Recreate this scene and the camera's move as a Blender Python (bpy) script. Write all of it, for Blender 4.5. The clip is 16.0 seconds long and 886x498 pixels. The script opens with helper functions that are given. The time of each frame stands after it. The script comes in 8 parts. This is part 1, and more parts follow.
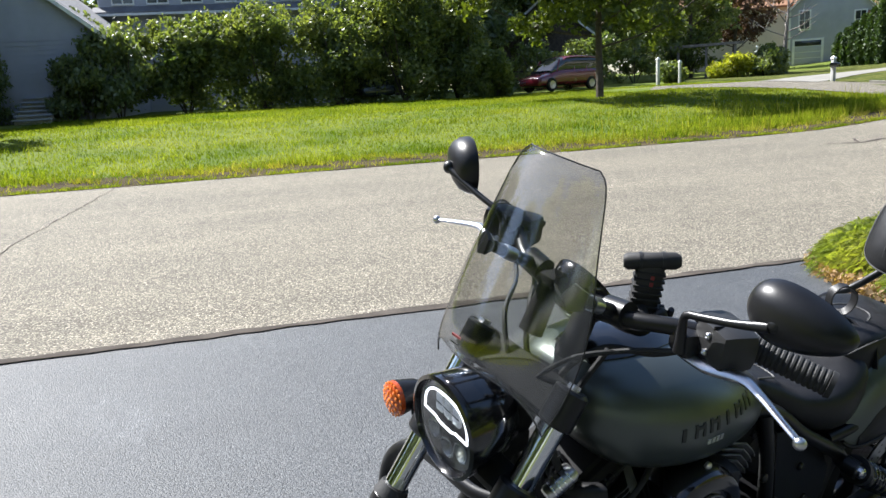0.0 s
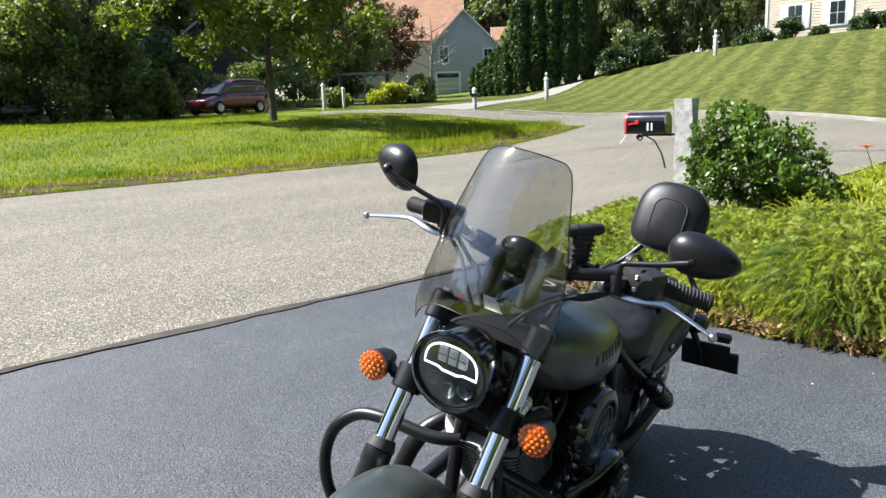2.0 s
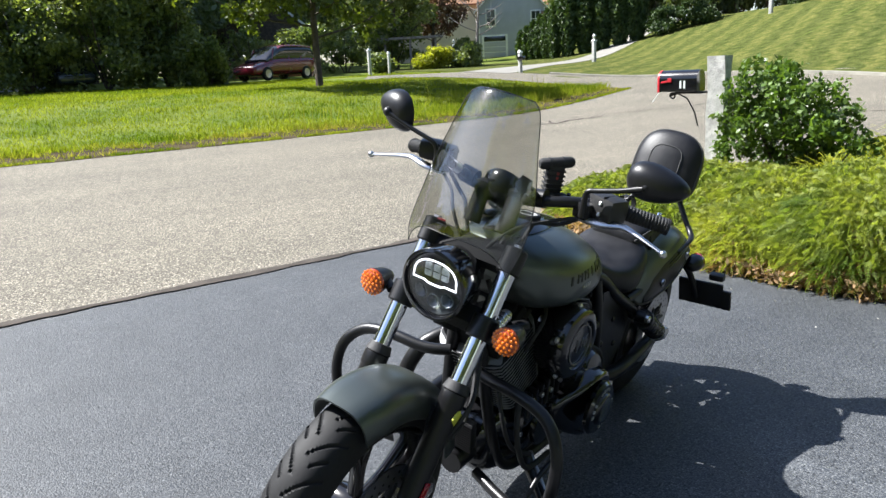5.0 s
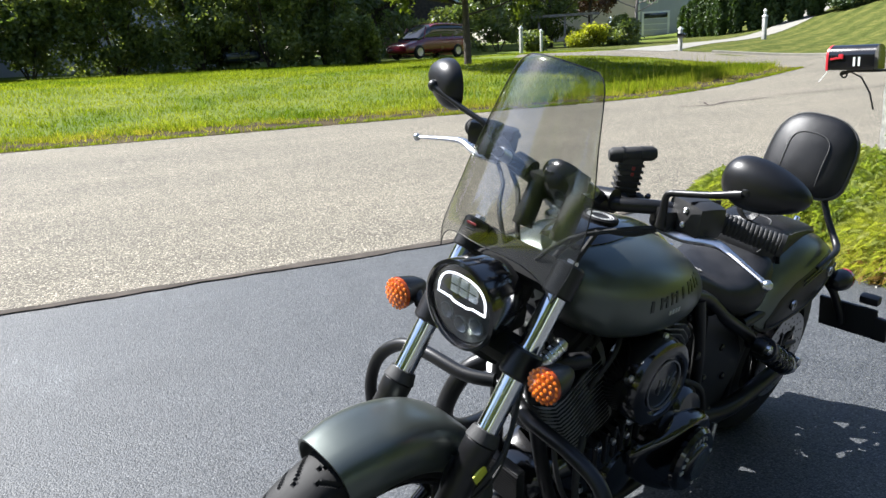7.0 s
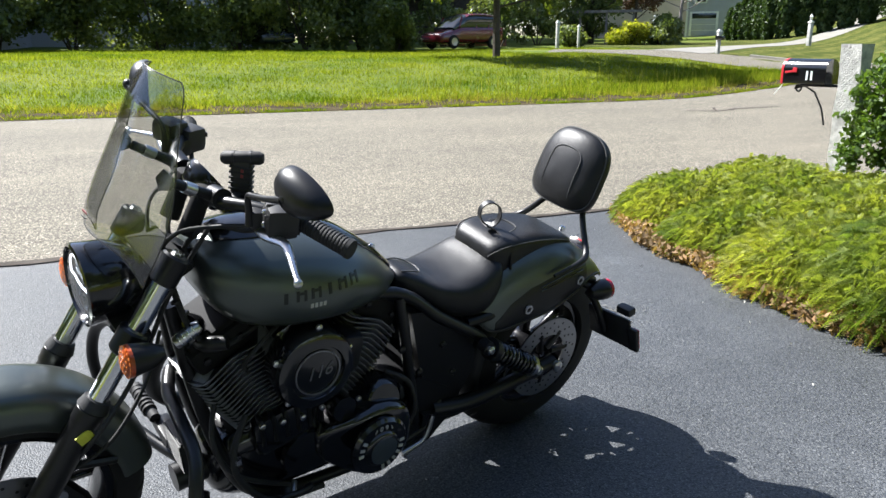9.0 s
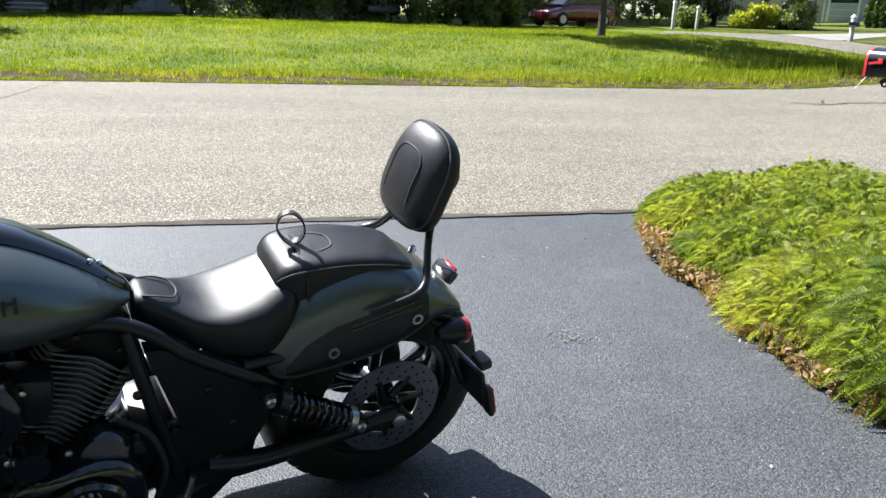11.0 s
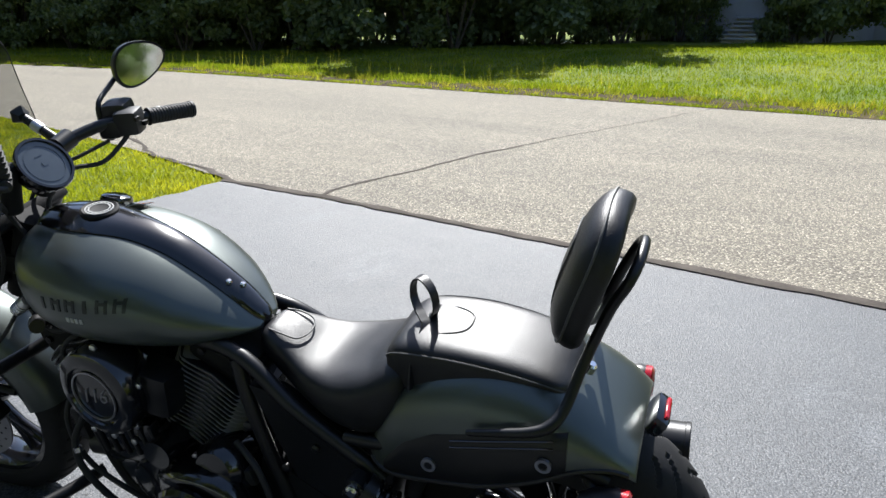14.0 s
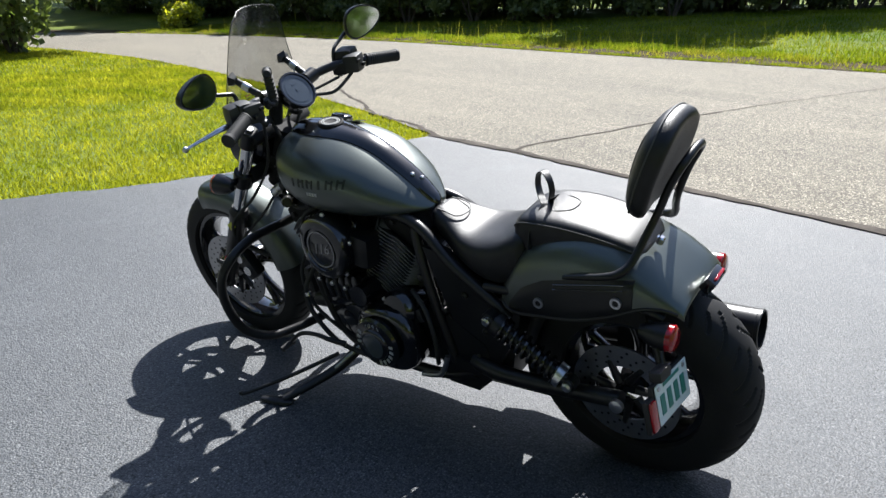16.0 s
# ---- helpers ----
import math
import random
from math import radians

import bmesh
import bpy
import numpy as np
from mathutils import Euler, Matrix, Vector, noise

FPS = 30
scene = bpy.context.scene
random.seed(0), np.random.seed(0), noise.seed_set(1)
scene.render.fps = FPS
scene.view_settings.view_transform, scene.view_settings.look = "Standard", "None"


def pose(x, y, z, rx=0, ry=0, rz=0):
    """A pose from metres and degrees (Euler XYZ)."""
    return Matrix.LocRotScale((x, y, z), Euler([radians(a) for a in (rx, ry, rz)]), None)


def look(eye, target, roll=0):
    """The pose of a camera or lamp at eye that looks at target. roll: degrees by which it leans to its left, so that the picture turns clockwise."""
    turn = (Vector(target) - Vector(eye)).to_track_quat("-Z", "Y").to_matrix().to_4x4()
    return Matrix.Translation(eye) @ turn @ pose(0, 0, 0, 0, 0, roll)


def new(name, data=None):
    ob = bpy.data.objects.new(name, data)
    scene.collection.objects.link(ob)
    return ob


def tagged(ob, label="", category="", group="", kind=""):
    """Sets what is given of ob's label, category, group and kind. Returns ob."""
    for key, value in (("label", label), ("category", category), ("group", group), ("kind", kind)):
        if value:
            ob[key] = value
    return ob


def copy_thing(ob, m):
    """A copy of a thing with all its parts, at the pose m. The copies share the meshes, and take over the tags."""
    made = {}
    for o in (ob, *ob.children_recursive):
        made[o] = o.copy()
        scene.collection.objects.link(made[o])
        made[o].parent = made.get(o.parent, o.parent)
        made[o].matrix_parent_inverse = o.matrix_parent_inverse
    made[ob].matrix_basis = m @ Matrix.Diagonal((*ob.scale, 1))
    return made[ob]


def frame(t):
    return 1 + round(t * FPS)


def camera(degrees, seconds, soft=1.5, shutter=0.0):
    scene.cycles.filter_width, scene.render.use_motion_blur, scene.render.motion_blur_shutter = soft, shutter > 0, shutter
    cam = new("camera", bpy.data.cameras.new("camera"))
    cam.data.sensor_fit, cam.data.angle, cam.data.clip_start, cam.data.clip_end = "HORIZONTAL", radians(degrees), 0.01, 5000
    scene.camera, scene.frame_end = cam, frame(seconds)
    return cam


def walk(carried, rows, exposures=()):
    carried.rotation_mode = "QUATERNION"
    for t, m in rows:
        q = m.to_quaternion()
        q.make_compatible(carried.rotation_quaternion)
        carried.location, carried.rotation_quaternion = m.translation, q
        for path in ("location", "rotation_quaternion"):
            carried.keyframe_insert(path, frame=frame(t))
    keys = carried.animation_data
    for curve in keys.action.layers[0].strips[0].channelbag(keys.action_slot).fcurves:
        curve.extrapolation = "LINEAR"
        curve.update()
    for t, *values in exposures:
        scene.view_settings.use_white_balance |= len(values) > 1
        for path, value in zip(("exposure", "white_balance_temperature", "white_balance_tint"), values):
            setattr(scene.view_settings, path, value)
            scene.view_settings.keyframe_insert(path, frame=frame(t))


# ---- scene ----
cam = camera(60.7, 16.0)

PATH = [
    (0, (-0.732, -1.23, 1.36), (-0.222, 0.662, 0.962), -3.2),
    (0.5, (-0.931, -1.16, 1.347), (-0.146, 0.642, 0.976), -2.9),
    (1, (-1.124, -1.151, 1.359), (-0.115, 0.539, 1.002), -2.8),
    (1.5, (-1.324, -1.191, 1.364), (-0.152, 0.389, 1.004), -2.5),
    (2, (-1.394, -1.22, 1.365), (-0.121, 0.276, 0.988), -2.1),
    (2.5, (-1.408, -1.228, 1.368), (-0.089, 0.224, 0.976), -1.7),
    (3, (-1.406, -1.294, 1.357), (-0.081, 0.148, 0.951), -1.5),
    (3.5, (-1.42, -1.478, 1.34), (-0.114, -0.021, 0.921), -1.6),
    (4, (-1.436, -1.64, 1.327), (-0.17, -0.153, 0.896), -2.0),
    (4.5, (-1.454, -1.65, 1.323), (-0.237, -0.126, 0.879), -2.5),
    (5, (-1.446, -1.501, 1.318), (-0.285, 0.062, 0.859), -2.8),
    (5.2, (-1.444, -1.423, 1.317), (-0.307, 0.155, 0.853), -2.8),
    (7.3, (-0.994, -1.311, 1.275), (-0.241, 0.472, 0.774), -2.7),
    (7.5, (-0.981, -1.41, 1.291), (-0.271, 0.388, 0.781), -2.4),
    (8, (-0.896, -1.62, 1.32), (-0.234, 0.196, 0.809), -1.2),
    (8.5, (-0.603, -1.751, 1.305), (0.099, 0.051, 0.796), -0.2),
    (8.7, (-0.482, -1.781, 1.305), (0.247, 0.01, 0.793), -0.0),
    (10.8, (0.529, -1.569, 1.272), (1.043, 0.284, 0.722), 1.3),
    (11, (0.597, -1.517, 1.293), (1.054, 0.343, 0.717), 1.9),
    (11.5, (0.776, -1.388, 1.309), (1.064, 0.505, 0.73), 2.3),
    (12, (1.025, -1.327, 1.288), (1.069, 0.585, 0.701), 1.8),
    (12.5, (1.224, -1.254, 1.283), (0.982, 0.641, 0.692), 1.9),
    (13, (1.298, -1.083, 1.279), (0.734, 0.746, 0.699), 1.6),
    (13.5, (1.375, -0.967, 1.306), (0.498, 0.74, 0.744), 1.2),
    (14, (1.495, -0.851, 1.302), (0.353, 0.697, 0.755), 0.9),
    (14.5, (1.601, -0.886, 1.293), (0.277, 0.511, 0.749), 0.7),
    (15, (1.764, -1.014, 1.282), (0.331, 0.266, 0.726), 0.7),
    (15.5, (1.905, -1.11, 1.294), (0.418, 0.091, 0.706), 0.5),
    (16, (2.042, -1.176, 1.279), (0.534, -0.018, 0.66), -0.2),
]
walk(cam, [(t, look(eye, target, roll)) for t, eye, target, roll in PATH], exposures=[(0, 1.62, 6200, 12.5), (5, 1.68, 6200, 12.5), (8.5, 1.7, 6200, 12.5), (11, 1.75, 6150, 12.5), (12.5, 1.57, 6150, 12.5), (14, 1.47, 6200, 12.5), (15, 1.52, 6200, 12.5), (16, 1.5, 6200, 12.5)])


# ==== world and light ====
SUN_TO = Vector((-0.36, 0.52, 0.74)).normalized()
world = bpy.data.worlds.new("world")
scene.world = world
world.use_nodes = True
wn = world.node_tree.nodes
sky = wn.new("ShaderNodeTexSky")
sky.sky_type, sky.sun_disc = "NISHITA", False
sky.sun_elevation, sky.sun_rotation = math.asin(SUN_TO.z), math.atan2(SUN_TO.x, SUN_TO.y)
wn["Background"].inputs[1].default_value = 0.07
world.node_tree.links.new(sky.outputs[0], wn["Background"].inputs[0])
sun = new("sun", bpy.data.lights.new("sun", "SUN"))
sun.data.energy, sun.data.angle, sun.data.color = 5.0, radians(0.55), (0.975, 0.957, 0.89)
sun.matrix_world = look((0, 0, 30), Vector((0, 0, 30)) - SUN_TO)


# ==== materials ====
def ramp(nt, fac, stops):
    r = nt.nodes.new("ShaderNodeValToRGB")
    while len(r.color_ramp.elements) < len(stops):
        r.color_ramp.elements.new(0.5)
    for e, (p, c) in zip(r.color_ramp.elements, stops):
        e.position, e.color = p, (*c, 1) if len(c) == 3 else c
    nt.links.new(fac, r.inputs[0])
    return r.outputs[0]


def tex(nt, kind, scale, detail=4.0, stretch=(1, 1, 1), rough=0.55):
    co = nt.nodes.new("ShaderNodeTexCoord")
    mp = nt.nodes.new("ShaderNodeMapping")
    mp.inputs["Scale"].default_value = stretch
    nt.links.new(co.outputs["Object"], mp.inputs[0])
    t = nt.nodes.new("ShaderNodeTexNoise" if kind == "noise" else "ShaderNodeTexVoronoi")
    t.inputs["Scale"].default_value = scale
    if kind == "noise":
        t.inputs["Detail"].default_value, t.inputs["Roughness"].default_value = detail, rough
    nt.links.new(mp.outputs[0], t.inputs["Vector"])
    return t


def mixed(nt, fac, a, b, blend="MIX"):
    m = nt.nodes.new("ShaderNodeMix")
    m.data_type, m.blend_type = "RGBA", blend
    for s, v in ((m.inputs[0], fac), (m.inputs[6], a), (m.inputs[7], b)):
        if isinstance(v, (int, float)):
            s.default_value = v
        elif isinstance(v, tuple):
            s.default_value = (*v, 1)
        else:
            nt.links.new(v, s)
    return m.outputs[2]


def mat(name, color, rough=0.5, metal=0.0, var=0.2, scale=6.0, fine=90.0, bump=0.1, depth=0.002, coat=0.0, spec=0.5, color2=None, leaf=0.0, per=""):
    """A surface with a broad and a fine variation of colour and gloss, and fine relief. per: vary by object or island too."""
    m = bpy.data.materials.new(name)
    m.use_nodes = True
    nt = m.node_tree
    b = nt.nodes["Principled BSDF"]
    broad, grain = tex(nt, "noise", scale), tex(nt, "noise", fine, 3.0)
    c2 = color2 or tuple(min(1, c * (1 + var)) for c in color)
    c1 = color if color2 else tuple(c * (1 - var) for c in color)
    col = ramp(nt, broad.outputs[0], [(0.32, c1), (0.68, c2)])
    gr = ramp(nt, grain.outputs[0], [(0.3, (1 - var * 0.7,) * 3), (0.7, (1 + var * 0.0,) * 3)])
    col = mixed(nt, 1.0, col, gr, "MULTIPLY")
    if per:
        src = nt.nodes.new("ShaderNodeObjectInfo") if per == "object" else nt.nodes.new("ShaderNodeNewGeometry")
        out = src.outputs["Random"] if per == "object" else src.outputs["Random Per Island"]
        col = mixed(nt, 1.0, col, ramp(nt, out, [(0, (0.62, 0.66, 0.6)), (1, (1.35, 1.25, 1.15))]), "MULTIPLY")
    nt.links.new(col, b.inputs["Base Color"])
    rg = nt.nodes.new("ShaderNodeMapRange")
    rg.inputs["To Min"].default_value, rg.inputs["To Max"].default_value = max(0.02, rough - 0.07), min(1, rough + 0.08)
    nt.links.new(broad.outputs[0], rg.inputs[0])
    nt.links.new(rg.outputs[0], b.inputs["Roughness"])
    b.inputs["Metallic"].default_value = metal
    b.inputs["Coat Weight"].default_value = coat
    b.inputs["Coat Roughness"].default_value = 0.06
    b.inputs["Specular IOR Level"].default_value = spec
    if bump:
        bp = nt.nodes.new("ShaderNodeBump")
        bp.inputs["Strength"].default_value, bp.inputs["Distance"].default_value = bump, depth
        nt.links.new(grain.outputs[0], bp.inputs["Height"])
        nt.links.new(bp.outputs[0], b.inputs["Normal"])
    if leaf:
        tr = nt.nodes.new("ShaderNodeBsdfTranslucent")
        warm = mixed(nt, 1.0, col, (1.25, 1.3, 0.5), "MULTIPLY")
        nt.links.new(warm, tr.inputs[0])
        ms = nt.nodes.new("ShaderNodeMixShader")
        ms.inputs[0].default_value = leaf
        nt.links.new(b.outputs[0], ms.inputs[1])
        nt.links.new(tr.outputs[0], ms.inputs[2])
        nt.links.new(ms.outputs[0], nt.nodes["Material Output"].inputs[0])
    return m


def stone_mix(name, binder, stones, size, rough, bump, depth, stains, spec=0.5, scuffs=0.0, pit_shade=0.0):
    """Asphalt: stones of several greys in a binder, with broad stains and worn tracks along x."""
    m = bpy.data.materials.new(name)
    m.use_nodes = True
    nt = m.node_tree
    b = nt.nodes["Principled BSDF"]
    v = tex(nt, "voronoi", 1 / size)
    n2 = tex(nt, "noise", 0.5 / size, 2.0)
    sep = nt.nodes.new("ShaderNodeSeparateColor")
    nt.links.new(v.outputs["Color"], sep.inputs[0])
    col = ramp(nt, sep.outputs[0], [(0.0, stones[0]), (0.45, stones[1]), (0.8, stones[2]), (1.0, stones[3])])
    gap = ramp(nt, v.outputs["Distance"], [(0.35, (0, 0, 0)), (0.75, (1, 1, 1))])
    col = mixed(nt, gap, col, binder)
    broad = tex(nt, "noise", 0.55, 5.0, (0.35, 1, 1))
    mid = tex(nt, "noise", 5.0, 4.0)
    col = mixed(nt, 1.0, col, ramp(nt, broad.outputs[0], [(0.3, (1 - stains,) * 3), (0.7, (1 + stains * 0.6, 1 + stains * 0.55, 1 + stains * 0.45))]), "MULTIPLY")
    col = mixed(nt, 1.0, col, ramp(nt, mid.outputs[0], [(0.3, (0.88,) * 3), (0.7, (1.08,) * 3)]), "MULTIPLY")
    if scuffs:
        worn = tex(nt, "noise", 1.7, 8.0, (1.0, 0.45, 1), 0.72)
        col = mixed(nt, 1.0, col, ramp(nt, worn.outputs[0], [(0.56, (1, 1, 1)), (0.72, (1 + scuffs,) * 3)]), "MULTIPLY")
    if pit_shade:
        # shade in small pits, put into the colour as dark dots
        dots = tex(nt, "noise", 0.42 / size, 2.0)
        col = mixed(nt, 1.0, col, ramp(nt, dots.outputs[0], [(0.33, (1 - pit_shade,) * 3), (0.43, (1, 1, 1))]), "MULTIPLY")
        chips = tex(nt, "voronoi", 0.3 / size)
        cs = nt.nodes.new("ShaderNodeSeparateColor")
        nt.links.new(chips.outputs["Color"], cs.inputs[0])
        rare = ramp(nt, cs.outputs[1], [(0.955, (0, 0, 0)), (0.965, (1, 1, 1))])
        near = ramp(nt, chips.outputs["Distance"], [(0.16, (1, 1, 1)), (0.24, (0, 0, 0))])
        col = mixed(nt, mixed(nt, 1.0, rare, near, "MULTIPLY"), col, stones[3])
    nt.links.new(col, b.inputs["Base Color"])
    rg = nt.nodes.new("ShaderNodeMapRange")
    rg.inputs["To Min"].default_value, rg.inputs["To Max"].default_value = rough - 0.08, rough + 0.1
    nt.links.new(mid.outputs[0], rg.inputs[0])
    nt.links.new(rg.outputs[0], b.inputs["Roughness"])
    b.inputs["Specular IOR Level"].default_value = spec
    h = nt.nodes.new("ShaderNodeMath")
    h.operation = "SUBTRACT"
    nt.links.new(n2.outputs[0], h.inputs[0])
    nt.links.new(v.outputs["Distance"], h.inputs[1])
    bp = nt.nodes.new("ShaderNodeBump")
    bp.inputs["Strength"].default_value, bp.inputs["Distance"].default_value = bump, depth
    nt.links.new(h.outputs[0], bp.inputs["Height"])
    nt.links.new(bp.outputs[0], b.inputs["Normal"])
    return m


M_drive = stone_mix("sealed_asphalt", (0.028, 0.032, 0.038), [(0.055, 0.0595, 0.066), (0.071, 0.0755, 0.082), (0.090, 0.0955, 0.102), (0.15, 0.155, 0.16)], 0.006, 0.6, 0.5, 0.0045, 0.26, 0.40, 0.5, pit_shade=0.7)
M_road = stone_mix("worn_asphalt", (0.069, 0.062, 0.050), [(0.092, 0.083, 0.066), (0.174, 0.157, 0.122), (0.274, 0.248, 0.196), (0.475, 0.437, 0.348)], 0.012, 0.85, 0.7, 0.006, 0.18, 0.25)
def striped_lawn(name):
    """A mown lawn whose stripes run up the slope."""
    m = mat(name, (0.048, 0.072, 0.013), 0.95, var=0.75, scale=2.6, fine=14, bump=1.0, depth=0.06, color2=(0.148, 0.152, 0.046), spec=0.05)
    nt = m.node_tree
    b = nt.nodes["Principled BSDF"]
    src = b.inputs["Base Color"].links[0].from_socket
    co, mp, w = nt.nodes.new("ShaderNodeTexCoord"), nt.nodes.new("ShaderNodeMapping"), nt.nodes.new("ShaderNodeTexWave")
    mp.inputs["Rotation"].default_value = (0, 0, radians(72))
    nt.links.new(co.outputs["Object"], mp.inputs[0])
    nt.links.new(mp.outputs[0], w.inputs["Vector"])
    w.inputs["Scale"].default_value, w.inputs["Distortion"].default_value, w.inputs["Detail"].default_value, w.inputs["Detail Scale"].default_value = 0.2, 2.6, 4.0, 2.5
    nt.links.new(mixed(nt, 1.0, src, ramp(nt, w.outputs[0], [(0.3, (0.84, 0.88, 0.82)), (0.7, (1.2, 1.15, 1.1))]), "MULTIPLY"), b.inputs["Base Color"])
    return m


M_hill = striped_lawn("mown_hill_lawn")
M_concrete = mat("pale_concrete", (0.21, 0.2, 0.175), 0.8, var=0.15, scale=1.5, fine=40)
M_tar = mat("crack_filler_tar", (0.072, 0.063, 0.055), 0.95, var=0.3, scale=4, fine=60, bump=0.4, spec=0.05)
M_kerb = mat("pale_kerb", (0.24, 0.228, 0.19), 0.85, var=0.2, scale=2, fine=40)
M_soil = mat("grassy_ground", (0.075, 0.112, 0.016), 0.95, var=0.3, scale=0.5, fine=7, bump=0.5, depth=0.03, color2=(0.135, 0.16, 0.03), spec=0.1)
M_verge = mat("bare_roadside_soil", (0.036, 0.028, 0.016), 0.95, var=0.5, scale=2.2, fine=26, bump=0.8, depth=0.03, color2=(0.095, 0.075, 0.04), spec=0.05)
M_mulch = mat("dry_mulch", (0.09, 0.055, 0.03), 0.95, var=0.5, scale=9, fine=70, bump=0.8, depth=0.02, color2=(0.2, 0.14, 0.085))
M_grass_near = mat("mown_grass", (0.165, 0.212, 0.016), 0.6, var=0.3, scale=1.1, fine=9, bump=0, leaf=0.5, color2=(0.39, 0.38, 0.05), per="island", spec=0.0)
M_grass_tall = mat("tall_roadside_grass", (0.118, 0.185, 0.016), 0.65, var=0.45, scale=0.5, fine=5, bump=0, leaf=0.5, color2=(0.28, 0.32, 0.04), per="island", spec=0.0)
M_grass_dry = mat("seeding_grass_stalk", (0.36, 0.33, 0.08), 0.75, var=0.3, scale=0.6, fine=8, bump=0, leaf=0.4, color2=(0.26, 0.29, 0.045), per="island", spec=0.0)
M_juniper = mat("juniper_needles", (0.148, 0.228, 0.05), 0.6, var=0.3, scale=2.2, fine=22, bump=0, leaf=0.5, color2=(0.40, 0.42, 0.10), per="island", spec=0.25)
M_juniper_dry = mat("dead_juniper_needles", (0.36, 0.24, 0.13), 0.85, var=0.4, scale=3, fine=30, bump=0, leaf=0.3, per="island")
M_leaf_shrub = mat("broad_shrub_leaves", (0.105, 0.18, 0.035), 0.42, var=0.35, scale=3, fine=30, bump=0, leaf=0.35, per="island")
M_leaf_dark = mat("dark_shrub_leaves", (0.105, 0.16, 0.06), 0.46, var=0.5, scale=0.5, fine=9, bump=0, leaf=0.45, color2=(0.26, 0.30, 0.10), per="island", spec=0.6)
M_leaf_wood = mat("woodland_leaves", (0.11, 0.16, 0.078), 0.46, var=0.4, scale=0.2, fine=4, bump=0, leaf=0.46, color2=(0.23, 0.275, 0.115), per="island", spec=0.7)
M_leaf_light = mat("light_tree_leaves", (0.088, 0.131, 0.022), 0.5, var=0.35, scale=0.8, fine=9, bump=0, leaf=0.45, color2=(0.163, 0.2, 0.031), per="island")
M_leaf_yellow = mat("lily_leaves", (0.26, 0.31, 0.02), 0.5, var=0.3, scale=3, fine=20, bump=0, leaf=0.5, color2=(0.45, 0.45, 0.055), per="island")
M_leaf_purple = mat("copper_leaves", (0.1, 0.05, 0.04), 0.55, var=0.4, scale=0.8, fine=8, bump=0, leaf=0.3, color2=(0.17, 0.1, 0.07), per="island")
M_arbor = mat("arborvitae_foliage", (0.03, 0.065, 0.018), 0.6, var=0.4, scale=0.7, fine=9, bump=0, leaf=0.3, color2=(0.075, 0.125, 0.03), per="island")
M_bark = mat("bark", (0.09, 0.07, 0.055), 0.9, var=0.4, scale=5, fine=30, bump=0.8, depth=0.02)
M_bark_grey = mat("grey_bark", (0.25, 0.22, 0.2), 0.9, var=0.3, scale=5, fine=30, bump=0.6, depth=0.01)
M_granite = mat("rough_granite", (0.5, 0.49, 0.46), 0.85, var=0.3, scale=12, fine=70, bump=0.9, depth=0.012)
M_white = mat("white_paint", (0.75, 0.75, 0.73), 0.55, var=0.08, scale=3, fine=40)
M_weathered = mat("weathered_white_post", (0.42, 0.42, 0.40), 0.75, var=0.2, scale=6, fine=50)
M_siding_grey = mat("grey_siding", (0.40, 0.41, 0.46), 0.7, var=0.08, scale=1, fine=30)
M_siding_cream = mat("cream_siding", (0.62, 0.54, 0.42), 0.7, var=0.06, scale=1, fine=30)
M_roof = mat("brown_asphalt_shingle", (0.3, 0.16, 0.09), 0.85, var=0.2, scale=1.5, fine=12, bump=0.6, depth=0.02)
M_roof_grey = mat("grey_asphalt_shingle", (0.16, 0.16, 0.17), 0.85, var=0.2, scale=1.5, fine=12, bump=0.6, depth=0.02)
M_pane = mat("dark_window_glass", (0.02, 0.025, 0.03), 0.06, var=0.1, scale=1, fine=10, bump=0, spec=0.8)
M_carred = mat("maroon_car_paint", (0.12, 0.008, 0.018), 0.25, var=0.05, scale=2, fine=30, bump=0, coat=0.8)
M_lily = mat("orange_lily_petal", (0.62, 0.13, 0.03), 0.5, var=0.2, scale=20, fine=120, bump=0, leaf=0.4)
M_redbox = mat("red_enamel", (0.5, 0.02, 0.03), 0.35, var=0.1, scale=9, fine=90, bump=0.02)
M_flake = mat("dry_pale_flake", (0.5, 0.48, 0.42), 0.8, var=0.2, scale=30, fine=90)
M_crumb = mat("crumbled_asphalt", (0.15, 0.153, 0.155), 0.85, var=0.4, scale=60, fine=200, per="island")
M_brick = mat("red_brick_wall", (0.3, 0.13, 0.08), 0.85, var=0.3, scale=2, fine=20)


